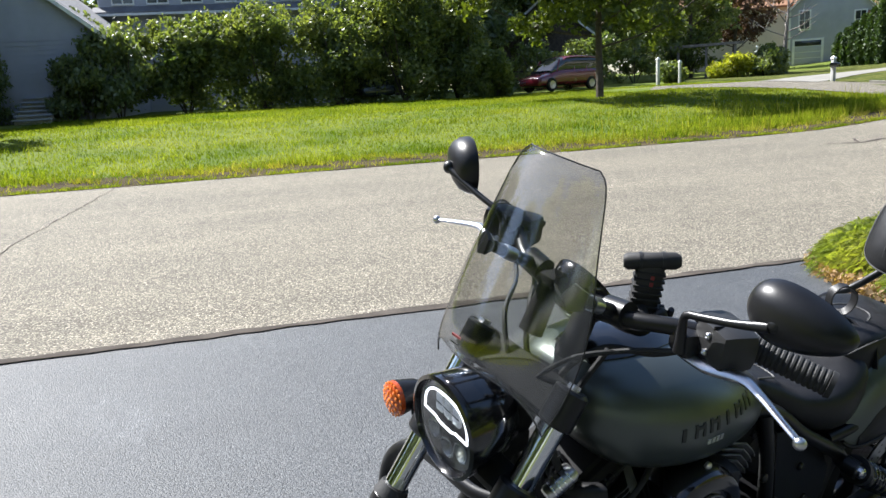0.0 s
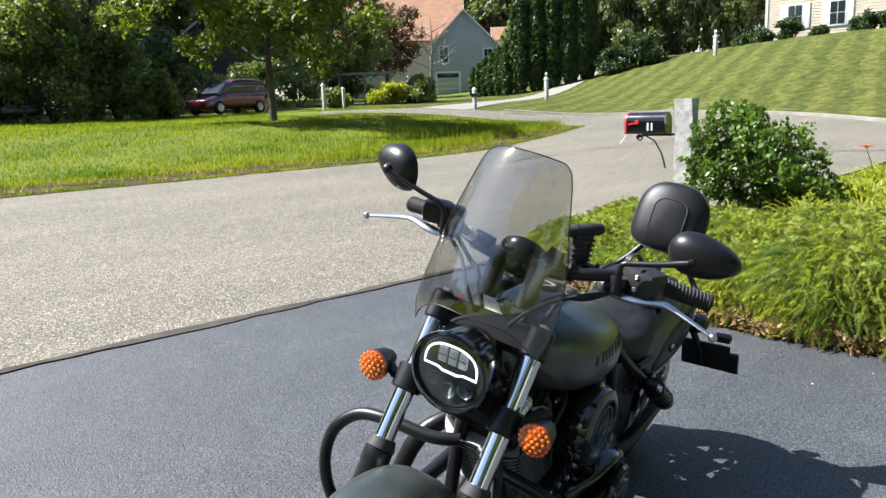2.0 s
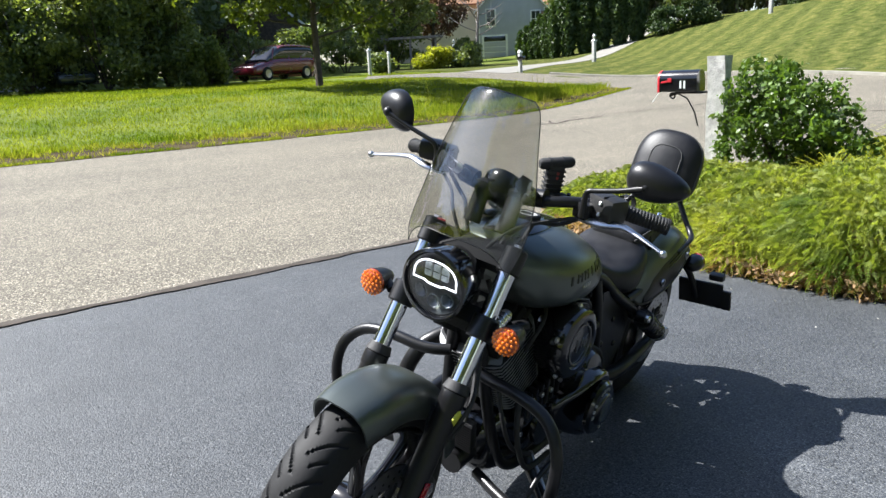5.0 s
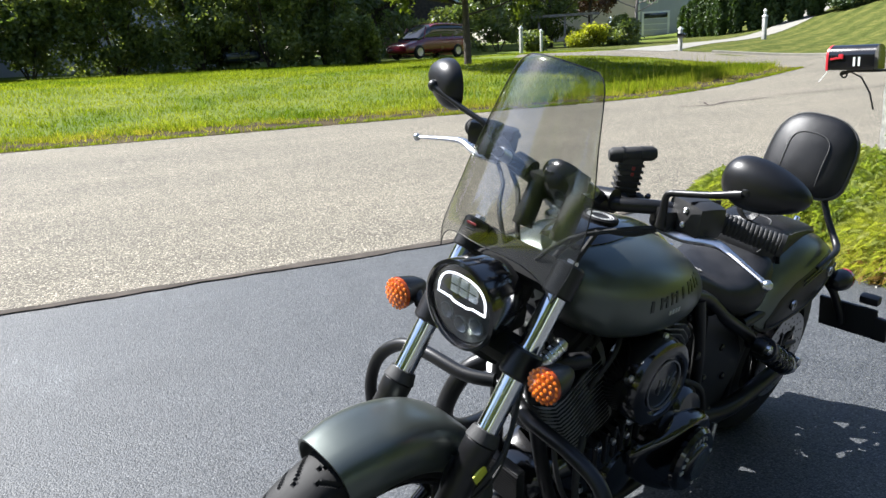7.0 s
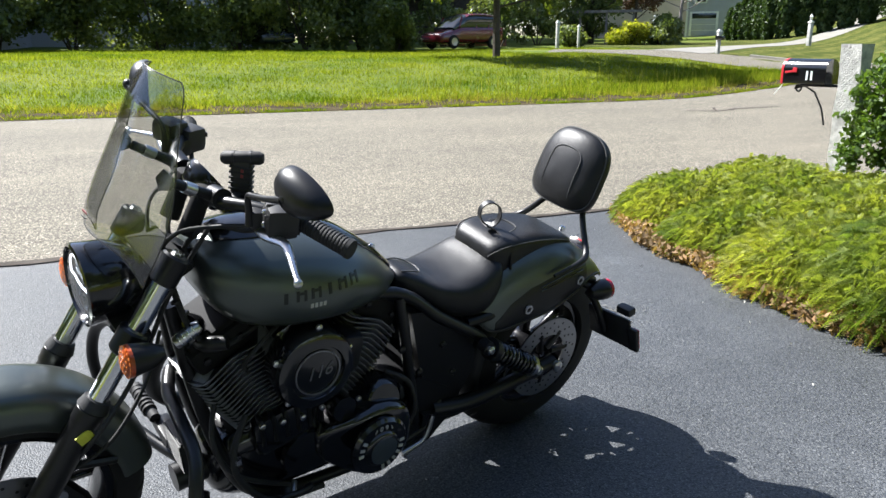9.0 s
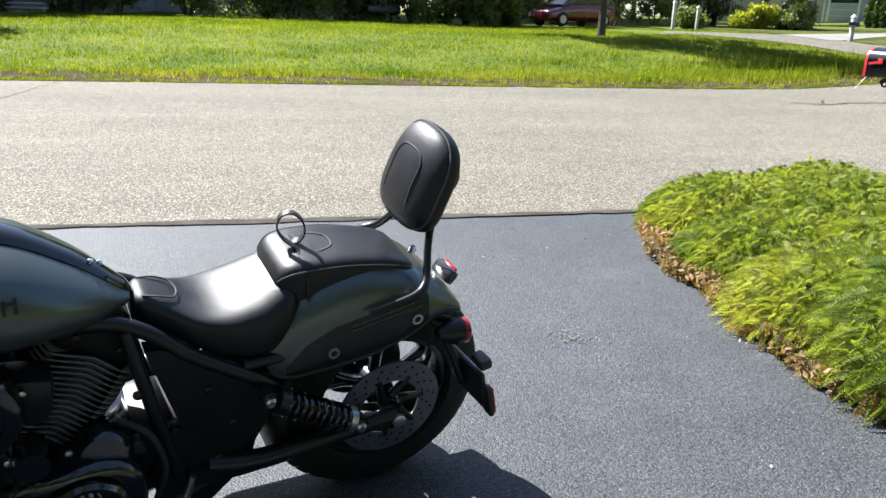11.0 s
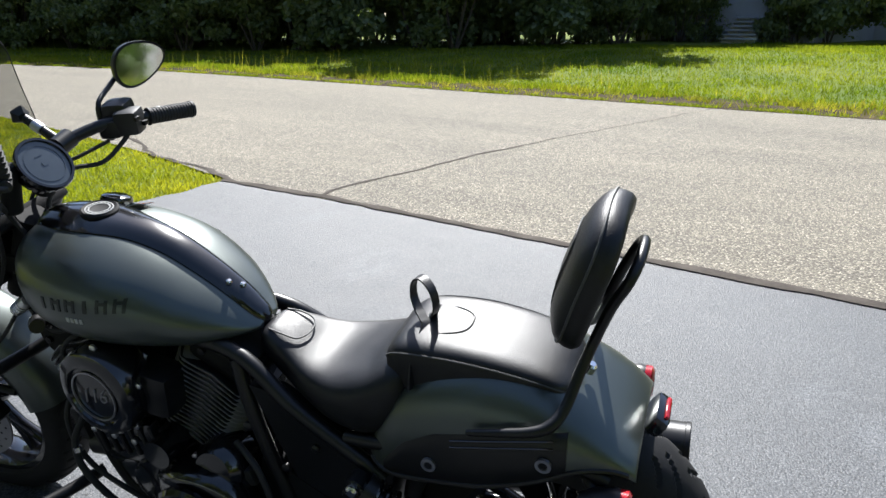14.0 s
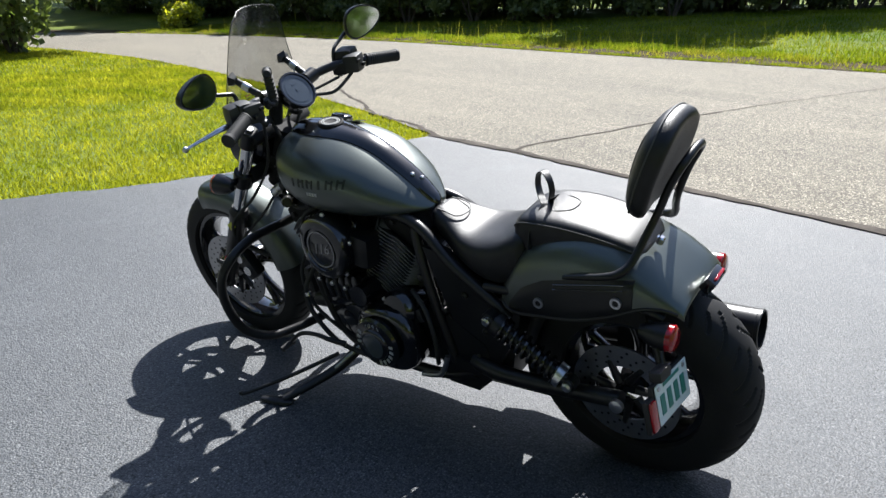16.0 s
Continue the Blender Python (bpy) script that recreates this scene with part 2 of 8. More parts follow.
# ==== mesh tools ====
class Shape:
    """Vertices and faces of one mesh, gathered from simple solids."""

    def __init__(self):
        self.v, self.f = [], []

    def add(self, verts, faces):
        n = len(self.v)
        self.v += [Vector(p) for p in verts]
        self.f += [tuple(i + n for i in f) for f in faces]
        return self

    def ring_loft(self, rings, close=True, cap=True):
        n, k = len(self.v), len(rings[0])
        for r in rings:
            self.v += [Vector(p) for p in r]
        for a in range(len(rings) - 1):
            for b in range(k if close else k - 1):
                c = (b + 1) % k
                self.f.append((n + a * k + b, n + a * k + c, n + (a + 1) * k + c, n + (a + 1) * k + b))
        if cap == "shell":
            for base in (n, n + (len(rings) - 1) * k):
                for j in range(k // 2 - 1):
                    self.f.append((base + j, base + j + 1, base + k - 2 - j, base + k - 1 - j))
        elif cap and close:
            self.f.append(tuple(n + i for i in reversed(range(k))))
            self.f.append(tuple(n + (len(rings) - 1) * k + i for i in range(k)))
        return self

    def tube(self, pts, radius, seg=10, smooth=0, flat=1.0, up=(0, 0, 1)):
        """A round bar along a line of points; radius a number or one for each point."""
        pts = [Vector(p) for p in pts]
        rad = list(radius) if hasattr(radius, "__len__") else [radius] * len(pts)
        if smooth:
            q, rr = [], []
            for i in range(len(pts) - 1):
                p0, p1, p2, p3 = pts[max(i - 1, 0)], pts[i], pts[i + 1], pts[min(i + 2, len(pts) - 1)]
                for s in range(smooth):
                    t = s / smooth
                    q.append(0.5 * (2 * p1 + (p2 - p0) * t + (2 * p0 - 5 * p1 + 4 * p2 - p3) * t * t + (3 * p1 - p0 - 3 * p2 + p3) * t ** 3))
                    rr.append(rad[i] + (rad[i + 1] - rad[i]) * t)
            pts, rad = q + [pts[-1]], rr + [rad[-1]]
        rings, side = [], None
        for i, p in enumerate(pts):
            d = (pts[min(i + 1, len(pts) - 1)] - pts[max(i - 1, 0)]).normalized()
            if side is None:
                side = d.cross(Vector(up))
                if side.length < 1e-3:
                    side = d.cross(Vector((1, 0, 0)))
            side = (side - d * side.dot(d)).normalized()
            over = side.cross(d)
            rings.append([p + side * (rad[i] * math.cos(a)) + over * (rad[i] * flat * math.sin(a)) for a in [2 * math.pi * j / seg for j in range(seg)]])
        return self.ring_loft(rings)

    def lathe(self, profile, origin, axis, seg=28, full=True):
        """Turns (radius, along) pairs about an axis; closed if the profile's ends meet."""
        o, ax = Vector(origin), Vector(axis).normalized()
        s = ax.cross(Vector((0, 0, 1)))
        s = (s if s.length > 0.05 else ax.cross(Vector((1, 0, 0)))).normalized()
        u = ax.cross(s)
        n, k = len(self.v), len(profile)
        for j in range(seg):
            a = 2 * math.pi * j / seg
            d = s * math.cos(a) + u * math.sin(a)
            self.v += [o + ax * h + d * r for r, h in profile]
        for j in range(seg):
            m = (j + 1) % seg
            for i in range(k - 1):
                self.f.append((n + j * k + i, n + m * k + i, n + m * k + i + 1, n + j * k + i + 1))
            if full:
                self.f.append((n + j * k + k - 1, n + m * k + k - 1, n + m * k, n + j * k))
        return self

    def box(self, size, m=None, bevel=0.0):
        x, y, z = (s / 2 for s in size)
        b = min(bevel, 0.49 * min(size))
        m = m or Matrix()
        if not isinstance(m, Matrix):
            m = Matrix.Translation(m)
        if b <= 0:
            c = [(sx * x, sy * y, sz * z) for sx in (-1, 1) for sy in (-1, 1) for sz in (-1, 1)]
            return self.add([m @ Vector(p) for p in c], [(0, 1, 3, 2), (4, 6, 7, 5), (0, 4, 5, 1), (2, 3, 7, 6), (0, 2, 6, 4), (1, 5, 7, 3)])
        bm = bmesh.new()
        bmesh.ops.create_cube(bm, size=1, matrix=Matrix.Diagonal((*size, 1)))
        bmesh.ops.bevel(bm, geom=bm.edges[:], offset=b, segments=2, profile=0.6, affect="EDGES")
        bm.verts.ensure_lookup_table()
        self.add([m @ v.co for v in bm.verts], [tuple(v.index for v in f.verts) for f in bm.faces])
        bm.free()
        return self

    def ball(self, centre, radii, seg=16, rings=10, m=None):
        m = m or Matrix()
        c = Vector(centre)
        rr = []
        for i in range(rings + 1):
            th = math.pi * (0.02 + 0.96 * i / rings)
            rr.append([c + m @ Vector((radii[0] * math.sin(th) * math.cos(a), radii[1] * math.sin(th) * math.sin(a), -radii[2] * math.cos(th))) for a in [2 * math.pi * j / seg for j in range(seg)]])
        return self.ring_loft(rr)

    def mesh(self, name, sharp=38):
        me = bpy.data.meshes.new(name)
        me.from_pydata([tuple(p) for p in self.v], [], self.f)
        bm = bmesh.new()
        bm.from_mesh(me)
        bmesh.ops.recalc_face_normals(bm, faces=bm.faces[:])
        bm.to_mesh(me)
        bm.free()
        me.shade_smooth()
        me.set_sharp_from_angle(angle=radians(sharp))
        return me


def part(name, shape, material, parent=None, label="", sharp=38, where=None):
    me = shape.mesh(name, sharp) if isinstance(shape, Shape) else shape
    if material:
        me.materials.clear()
        me.materials.append(material)
    ob = new(name, me)
    if parent:
        ob.parent = parent
    if where is not None:
        ob.matrix_basis = where
    if label:
        ob["label"] = label
    return ob


def thing(name, label, category, m=None, group="", kind=""):
    ob = new(name)
    ob.empty_display_size = 0.1
    if m is not None:
        ob.matrix_basis = m if isinstance(m, Matrix) else Matrix.Translation(m)
    return tagged(ob, label, category, group, kind)


def quads(name, verts, material, kind=3):
    """A mesh of loose little faces, kind corners each, from an array of corners."""
    verts = np.asarray(verts, np.float32).reshape(-1, 3)
    me = bpy.data.meshes.new(name)
    n = len(verts)
    me.vertices.add(n)
    me.vertices.foreach_set("co", verts.ravel())
    me.loops.add(n)
    me.loops.foreach_set("vertex_index", np.arange(n, dtype=np.int32))
    me.polygons.add(n // kind)
    me.polygons.foreach_set("loop_start", np.arange(0, n, kind, dtype=np.int32))
    me.update(calc_edges=True)
    me.validate()
    me.materials.append(material)
    return me


def unit(a):
    return a / np.maximum(np.linalg.norm(a, axis=-1, keepdims=True), 1e-9)


def leaves(rng, centres, size, long=1.8, droop=0.0, aim=None):
    """Corners of one pointed four-cornered leaf at each centre, turned at random."""
    n = len(centres)
    d = unit(rng.normal(size=(n, 3)) + (0 if aim is None else aim) - [0, 0, droop])
    s = unit(np.cross(d, rng.normal(size=(n, 3))))
    w = size * rng.uniform(0.6, 1.25, (n, 1))
    return np.stack([centres - d * w * long / 2, centres + s * w / 2 + d * w * 0.1, centres + d * w * long / 2, centres - s * w / 2 + d * w * 0.1], 1)


def smoothstep(a, b, v):
    t = np.clip((np.asarray(v, float) - a) / (b - a), 0, 1)
    return t * t * (3 - 2 * t)


# ==== the lie of the land ====
def bend(x):
    """How far the road swings towards the yard, far down the street."""
    return 0.012 * np.maximum(0, -15 - np.asarray(x, float)) ** 2


def road_far(x):
    return 12.8 + 0.5 * 1.5 * np.logaddexp(0, (np.asarray(x, float) - 12.5) / 1.5) - bend(x)


def road_near(x):
    x = np.asarray(x, float)
    return 3.4 + 1.3 * (1 - np.exp(np.minimum(0, (x + 4.1) / 5))) + 0.06 * np.maximum(0, x - 4) - bend(x)


def height(x, y):
    x, y = np.asarray(x, float), np.asarray(y, float)
    d = y - road_far(np.minimum(x, 26))
    base = 0.02 * np.maximum(0, x - 12) * (x < 60) + 1.05 * smoothstep(0, 13, d) + 0.022 * np.maximum(0, np.minimum(d, 70) - 13)
    hill = 0.35 + 0.25 * (np.minimum(x, 60) - 28) - 0.1 * np.maximum(0, y - 18)
    hill = np.minimum(hill, 4.55)
    k = 0.35
    camber = 0.0118 * np.clip(y - 3.4, 0, 9.3) * smoothstep(40, 25, x) - 0.2 * smoothstep(0, 14, d)
    return k * np.logaddexp(base / k, np.maximum(hill, -20) / k) + camber


def ground_z(x, y):
    """The ground's height: flat before the road, rising behind it."""
    return float(height(x, y))


# ==== ground, road and driveway ====
def sheet(name, xs, ys, zf, material):
    """A sheet over lines of x and y, at heights zf(x, y)."""
    gx, gy = np.meshgrid(xs, ys)
    gz = zf(gx, gy)
    k = len(xs)
    faces = [(j * k + i, j * k + i + 1, (j + 1) * k + i + 1, (j + 1) * k + i) for j in range(len(ys) - 1) for i in range(k - 1)]
    me = bpy.data.meshes.new(name)
    me.from_pydata(np.stack([gx, gy, gz], -1).reshape(-1, 3).tolist(), [], faces)
    me.shade_smooth()
    me.materials.append(material)
    return me


def band(name, xs, lo, hi, steps, zf, material):
    """A sheet between two lines lo(x) and hi(x)."""
    rows = []
    for x in xs:
        a, b = float(lo(x)), float(hi(x))
        rows.append([(x, a + (b - a) * s / steps, 0) for s in range(steps + 1)])
    me = bpy.data.meshes.new(name)
    k = steps + 1
    pts = [(x, y, float(zf(x, y))) for r in rows for x, y, _ in r]
    me.from_pydata(pts, [], [(i * k + j, (i + 1) * k + j, (i + 1) * k + j + 1, i * k + j + 1) for i in range(len(xs) - 1) for j in range(steps)])
    me.shade_smooth()
    me.materials.append(material)
    return me


xs = np.concatenate([[-3000, -900, -300, -140], np.arange(-80, 90, 1.25), [110, 160, 300, 900, 3000]])
ys = np.concatenate([[-3000, -800, -200, -60, -25], np.arange(-12, 75, 1.25), [90, 120, 200, 500, 3000]])
def sheet_z(x, y):
    return height(np.clip(x, -120, 90), np.clip(y, -60, 120)) - 0.02
tagged(new("ground", sheet("ground", xs, ys, sheet_z, M_soil)), "green and straw-coloured grassy ground rising behind the road", "ground", kind="structure")

tagged(new("road", band("road", np.concatenate([np.arange(-70, -6, 2.0), np.arange(-6, 30.1, 0.75)]), road_near, road_far, 12, lambda x, y: height(x, y) + 0.004, M_road)),
       "pale worn asphalt street with coarse aggregate and tarred cracks", "road", kind="structure")

# the side street that turns away behind the corner lot
def street(name, line, half, lift, material, label, category="road"):
    pts = [Vector((*p, 0)) for p in line]
    fine = []
    for i in range(len(pts) - 1):
        p0, p1, p2, p3 = pts[max(i - 1, 0)], pts[i], pts[i + 1], pts[min(i + 2, len(pts) - 1)]
        for s in range(8):
            t = s / 8
            fine.append(0.5 * (2 * p1 + (p2 - p0) * t + (2 * p0 - 5 * p1 + 4 * p2 - p3) * t * t + (3 * p1 - p0 - 3 * p2 + p3) * t ** 3))
    fine.append(pts[-1])
    v, f = [], []
    for i, p in enumerate(fine):
        d = (fine[min(i + 1, len(fine) - 1)] - fine[max(i - 1, 0)]).normalized()
        side = Vector((-d.y, d.x, 0))
        for j in range(7):
            q = p + side * half * (j / 3 - 1)
            v.append((q.x, q.y, ground_z(q.x, q.y) + lift))
    for i in range(len(fine) - 1):
        for j in range(6):
            f.append((i * 7 + j, (i + 1) * 7 + j, (i + 1) * 7 + j + 1, i * 7 + j + 1))
    me = bpy.data.meshes.new(name)
    me.from_pydata(v, [], f)
    me.shade_smooth()
    me.materials.append(material)
    return tagged(new(name, me), label, category, kind="structure")


SIDE = [(15.7, 4.7), (20.2, 7.8), (23.4, 11.6), (24.6, 16), (25.0, 21), (23.8, 25.6), (21.2, 28.8), (18.4, 30.8)]
street("side_street", SIDE, 2.75, 0.012, M_road, "pale asphalt side street curving behind the corner lot")
tagged(new("hill_lawn", sheet("hill_lawn", np.arange(25.6, 62, 1.2), np.arange(2, 46, 1.1), lambda x, y: height(x, y) + 0.006, M_hill)), "sloping mown lawn with faint mowing stripes", "lawn", kind="structure")
street("far_driveway", [(24.0, 28.6), (31, 32.3), (37, 35), (44, 37.2), (52, 40)], 1.3, 0.03, M_concrete, "pale concrete driveway climbing the slope", "driveway")

EDGE_Y = [-14, -3, -0.5, 0.87, 1.9, 3.4]
EDGE_L = [-4.9, -4.15, -3.8, -3.66, -3.78, -4.08]
BED_Y = [-14, -4, -0.27, 0.7, 1.45, 2.15, 3.0, 3.4]
BED_R = [3.4, 2.9, 2.72, 2.68, 2.73, 2.81, 3.07, 3.32]
def drive_left(y):
    return np.interp(y, EDGE_Y, EDGE_L) + 0.03 * np.sin(np.asarray(y) * 5.1) + 0.02 * np.sin(np.asarray(y) * 13.7)
def drive_right(y):
    return np.interp(y, BED_Y, BED_R) + 0.03 * np.sin(np.asarray(y) * 4.3 + 1) + 0.015 * np.sin(np.asarray(y) * 15.1)
def driveway_mesh():
    v, f, k = [], [], 24
    rows = np.concatenate([np.arange(-14, -2, 0.8), np.arange(-2, 3.39, 0.16), [3.4]])
    for y in rows:
        a, b = float(drive_left(y)), float(drive_right(y))
        for i in range(k + 1):
            x = a + (b - a) * i / k
            v.append((x, y, 0.003 * noise.noise(Vector((x * 0.6, y * 0.6, 3)))))
    for j in range(len(rows) - 1):
        for i in range(k):
            f.append((j * (k + 1) + i, j * (k + 1) + i + 1, (j + 1) * (k + 1) + i + 1, (j + 1) * (k + 1) + i))
    me = bpy.data.meshes.new("driveway")
    me.from_pydata(v, [], f)
    me.shade_smooth()
    me.materials.append(M_drive)
    return me
tagged(new("driveway", driveway_mesh()), "dark freshly sealed asphalt driveway with pale scuffs", "driveway", kind="structure")


def crack(name, line, width, z, seed, label, jag=0.06):
    """A ragged tarred crack lying on the paving."""
    rng = random.Random(seed)
    pts = []
    for (x0, y0), (x1, y1) in zip(line, line[1:]):
        n = max(2, int(math.hypot(x1 - x0, y1 - y0) / 0.16))
        for i in range(n):
            t = i / n
            pts.append((x0 + (x1 - x0) * t + rng.uniform(-jag, jag) * 0.5, y0 + (y1 - y0) * t + rng.uniform(-jag, jag) * 0.5))
    pts.append(line[-1])
    v, f = [], []
    for i, (x, y) in enumerate(pts):
        a, b = pts[max(i - 1, 0)], pts[min(i + 1, len(pts) - 1)]
        d = Vector((b[0] - a[0], b[1] - a[1])).normalized()
        w = width * rng.uniform(0.5, 1.25)
        v += [(x - d.y * w / 2, y + d.x * w / 2, ground_z(x, y) + z), (x, y, ground_z(x, y) + z + 0.002), (x + d.y * w / 2, y - d.x * w / 2, ground_z(x, y) + z)]
    for i in range(len(pts) - 1):
        f += [(i * 3, i * 3 + 3, i * 3 + 4, i * 3 + 1), (i * 3 + 1, i * 3 + 4, i * 3 + 5, i * 3 + 2)]
    me = bpy.data.meshes.new(name)
    me.from_pydata(v, [], f)
    me.materials.append(M_tar)
    return tagged(new(name, me), label, "crack", kind="structure")


crack("driveway_seam", [(-4.1, 3.38), (-2.95, 3.45), (-1.0, 3.41), (1.5, 3.4), (3.4, 3.4)], 0.105, 0.009, 1, "dark tarred seam between driveway and street", 0.03)
crack("road_crack", [(-2.95, 3.46), (-3.06, 3.87), (-3.05, 4.89), (-3.12, 6.07), (-3.07, 6.9)], 0.038, 0.008, 2, "thin dark crack running across the street", 0.03)
crack("road_crack", [(-3.07, 6.88), (-3.05, 7.5), (-3.0, 8.47), (-2.88, 9.98), (-2.7, 12.7)], 0.014, 0.008, 7, "hairline end of the crack across the street", 0.05)
crack("road_crack", [(-4.1, 3.44), (-4.76, 3.66), (-5.62, 3.72), (-6.8, 4.2), (-8.3, 4.75)], 0.06, 0.008, 3, "dark crack along the edge of the street")
crack("road_crack", [(9.9, 10.5), (10.4, 10.2), (11.2, 10.5), (12.4, 10.6)], 0.12, 0.008, 4, "short dark forked crack in the street")
crack("road_crack", [(10.38, 10.2), (10.9, 10.9)], 0.06, 0.008, 5, "short dark forked crack in the street")
crack("road_crack", [(13, 10.8), (15.5, 10.2), (18.2, 10.8), (21, 10.6)], 0.06, 0.008, 6, "thin dark crack along the street")


# ==== trees, shrubs and woods ====
def crown_mesh(name, seed, blobs, count, size, material, long=1.7):
    """Leaves gathered in clumps; blobs are (x, y, z, rx, ry, rz)."""
    rng = np.random.default_rng(seed)
    b = np.array(blobs, float)
    vol = (b[:, 3] * b[:, 4] * b[:, 5]) ** 0.7
    pick = rng.choice(len(b), count // 18, p=vol / vol.sum())
    d = unit(rng.normal(size=(len(pick), 3)))
    rad = rng.uniform(0.55, 1.06, (len(pick), 1))
    clump = b[pick, :3] + d * b[pick, 3:] * rad
    spread = 0.16 * b[pick, 3:].mean(1)
    c = np.repeat(clump, 18, 0) + rng.normal(size=(len(pick) * 18, 3)) * np.repeat(np.clip(spread, size * 0.9, 0.8), 18)[:, None]
    return quads(name, leaves(rng, c, size, long, 0.2), material, 4)


def trunk_shape(rng, tall, r, spread, limbs, base=0.35, lean=0.03):
    s = Shape()
    top = Vector((rng.uniform(-lean, lean) * tall, rng.uniform(-lean, lean) * tall, tall))
    line = [Vector((0, 0, -0.15)), Vector((0, 0, 0.1)), top * 0.35, top * 0.65 + Vector((rng.uniform(-1, 1), rng.uniform(-1, 1), 0)) * 0.03 * tall, top]
    s.tube(line, [r * 1.5, r * 1.15, r * 0.85, r * 0.55, r * 0.12], 9, 4)
    ends = []
    for i in range(limbs):
        t = base + (0.92 - base) * i / limbs
        p = top * t
        a = i * 2.4 + rng.uniform(-0.4, 0.4)
        reach = spread * (1 - 0.55 * t) * rng.uniform(0.75, 1.15)
        e = p + Vector((math.cos(a) * reach, math.sin(a) * reach, reach * rng.uniform(0.35, 0.8)))
        mid = (p + e) / 2 + Vector((0, 0, -0.08 * reach))
        s.tube([p, mid, e], [r * 0.42 * (1 - 0.5 * t), r * 0.25, r * 0.06], 6, 3)
        ends += [mid, e]
        for k in range(2):
            e2 = mid + Vector((rng.uniform(-1, 1), rng.uniform(-1, 1), rng.uniform(0.2, 0.9))) * reach * 0.5
            s.tube([mid, e2], [r * 0.16, r * 0.04], 5)
            ends.append(e2)
    return s, ends


def tree(name, label, x, y, tall, r, spread, limbs, leaf_mat, count, size, seed, bark=None, puff=0.16, base=0.35, category="tree", group=""):
    rng = random.Random(seed)
    t = thing(name, label, category, Matrix.Translation((x, y, ground_z(x, y))), group)
    s, ends = trunk_shape(rng, tall, r, spread, limbs, base)
    part("trunk", s, bark or M_bark, t)
    blobs = [(*e, *(spread * puff * rng.uniform(0.7, 1.5) for _ in range(2)), spread * puff * rng.uniform(0.55, 1.0)) for e in ends]
    if count:
        part("crown", crown_mesh("crown", seed, blobs, count, size, leaf_mat), None, t)
    return t


def shrub(name, label, x, y, w, dpt, tall, leaf_mat, count, size, seed, category="shrub", group="", lumps=14):
    rng = random.Random(seed)
    t = thing(name, label, category, Matrix.Translation((x, y, ground_z(x, y))), group)
    s = Shape()
    for i in range(6):
        a = i * 1.05
        s.tube([(0.1 * math.cos(a), 0.1 * math.sin(a), -0.1), (w * 0.16 * math.cos(a), dpt * 0.16 * math.sin(a), tall * 0.35), (w * 0.24 * math.cos(a), dpt * 0.24 * math.sin(a), tall * 0.6)], [min(0.05, 0.013 * w), min(0.035, 0.009 * w), 0.004 * min(w, 3)], 6, 3)
    part("stem", s, M_bark, t)
    blobs = []
    for i in range(lumps):
        a, q = rng.uniform(0, 6.28), rng.uniform(0, 1) ** 0.6
        zz = tall * rng.uniform(0.12, 0.84)
        k = math.sqrt(max(0.1, 1 - (zz / tall - 0.35) ** 2 * 1.9))
        blobs.append((w / 2 * 0.72 * q * k * math.cos(a), dpt / 2 * 0.72 * q * k * math.sin(a), zz, w * rng.uniform(0.14, 0.24), dpt * rng.uniform(0.14, 0.26), tall * rng.uniform(0.1, 0.19)))
    part("crown", crown_mesh("crown", seed, blobs, count, size, leaf_mat), None, t)
    return t


tree("street_tree", "slender broadleaf tree with an airy light-green crown beside the road", 12.95, 25.4, 9.0, 0.13, 5.4, 16, M_leaf_light, 22000, 0.15, 11, puff=0.15, base=0.2)

# the overgrown shrub belt along the back of the lot
BELT = [(-9.6, 37.0, 4.6, 4, 4.4), (-6.2, 37.4, 5.4, 4, 4.8), (-2.5, 37.2, 5.6, 4, 4.6), (1.2, 37.0, 5.6, 4, 5.2), (4.7, 37.0, 5.6, 4.5, 6.0), (8.0, 36.6, 5.6, 4.5, 6.8), (10.6, 36.0, 4.0, 3.6, 5.6), (11.9, 34.4, 2.6, 2.4, 2.3)]
for i, (x, y, w, d, h) in enumerate(BELT):
    shrub("overgrown_shrub", "dense dark-green overgrown shrub draped with paler leaves", x, y, w, d, h, M_leaf_dark, 15000, 0.13, 40 + i, group="shrub belt behind the grass", lumps=22)

wood_kinds = [tree("woodland_tree", "tall dark-green woodland tree with dense foliage", -20, 26, 13 + 2.2 * k, 0.24, 4.6, 15, M_leaf_wood, 17000, 0.27, 70 + k, puff=0.23, base=0.12, group="woods behind the houses") for k in range(4)]
rngw = random.Random(5)
WOODS = []
WOOD_X = [-70, -45, -34, -24.5, -19.3, -13.7, -11.0]
WOOD_Y = [6, 10.5, 13.5, 16.8, 19.2, 21.8, 27.5]
def wood_edge(x):
    return float(np.interp(x, WOOD_X, WOOD_Y))
for i in range(17):
    x = -13.2 - i * 2.7 + rngw.uniform(-0.8, 0.8)
    WOODS.append((x, wood_edge(x) + 3.6 + rngw.uniform(-0.8, 1.6)))
for i in range(16):
    x = -13 - i * 3.6 + rngw.uniform(-1.5, 1.5)
    WOODS.append((x, wood_edge(x) + 12 + rngw.uniform(-2, 3)))
for i in range(9):
    WOODS.append((-18 + i * 4.4 + rngw.uniform(-1.5, 1.5), 56 + rngw.uniform(-2, 6)))
for i in range(12):
    WOODS.append((6 + i * 2.9 + rngw.uniform(-1.0, 1.0), 47 + i * 2.3 + rngw.uniform(-2, 3)))
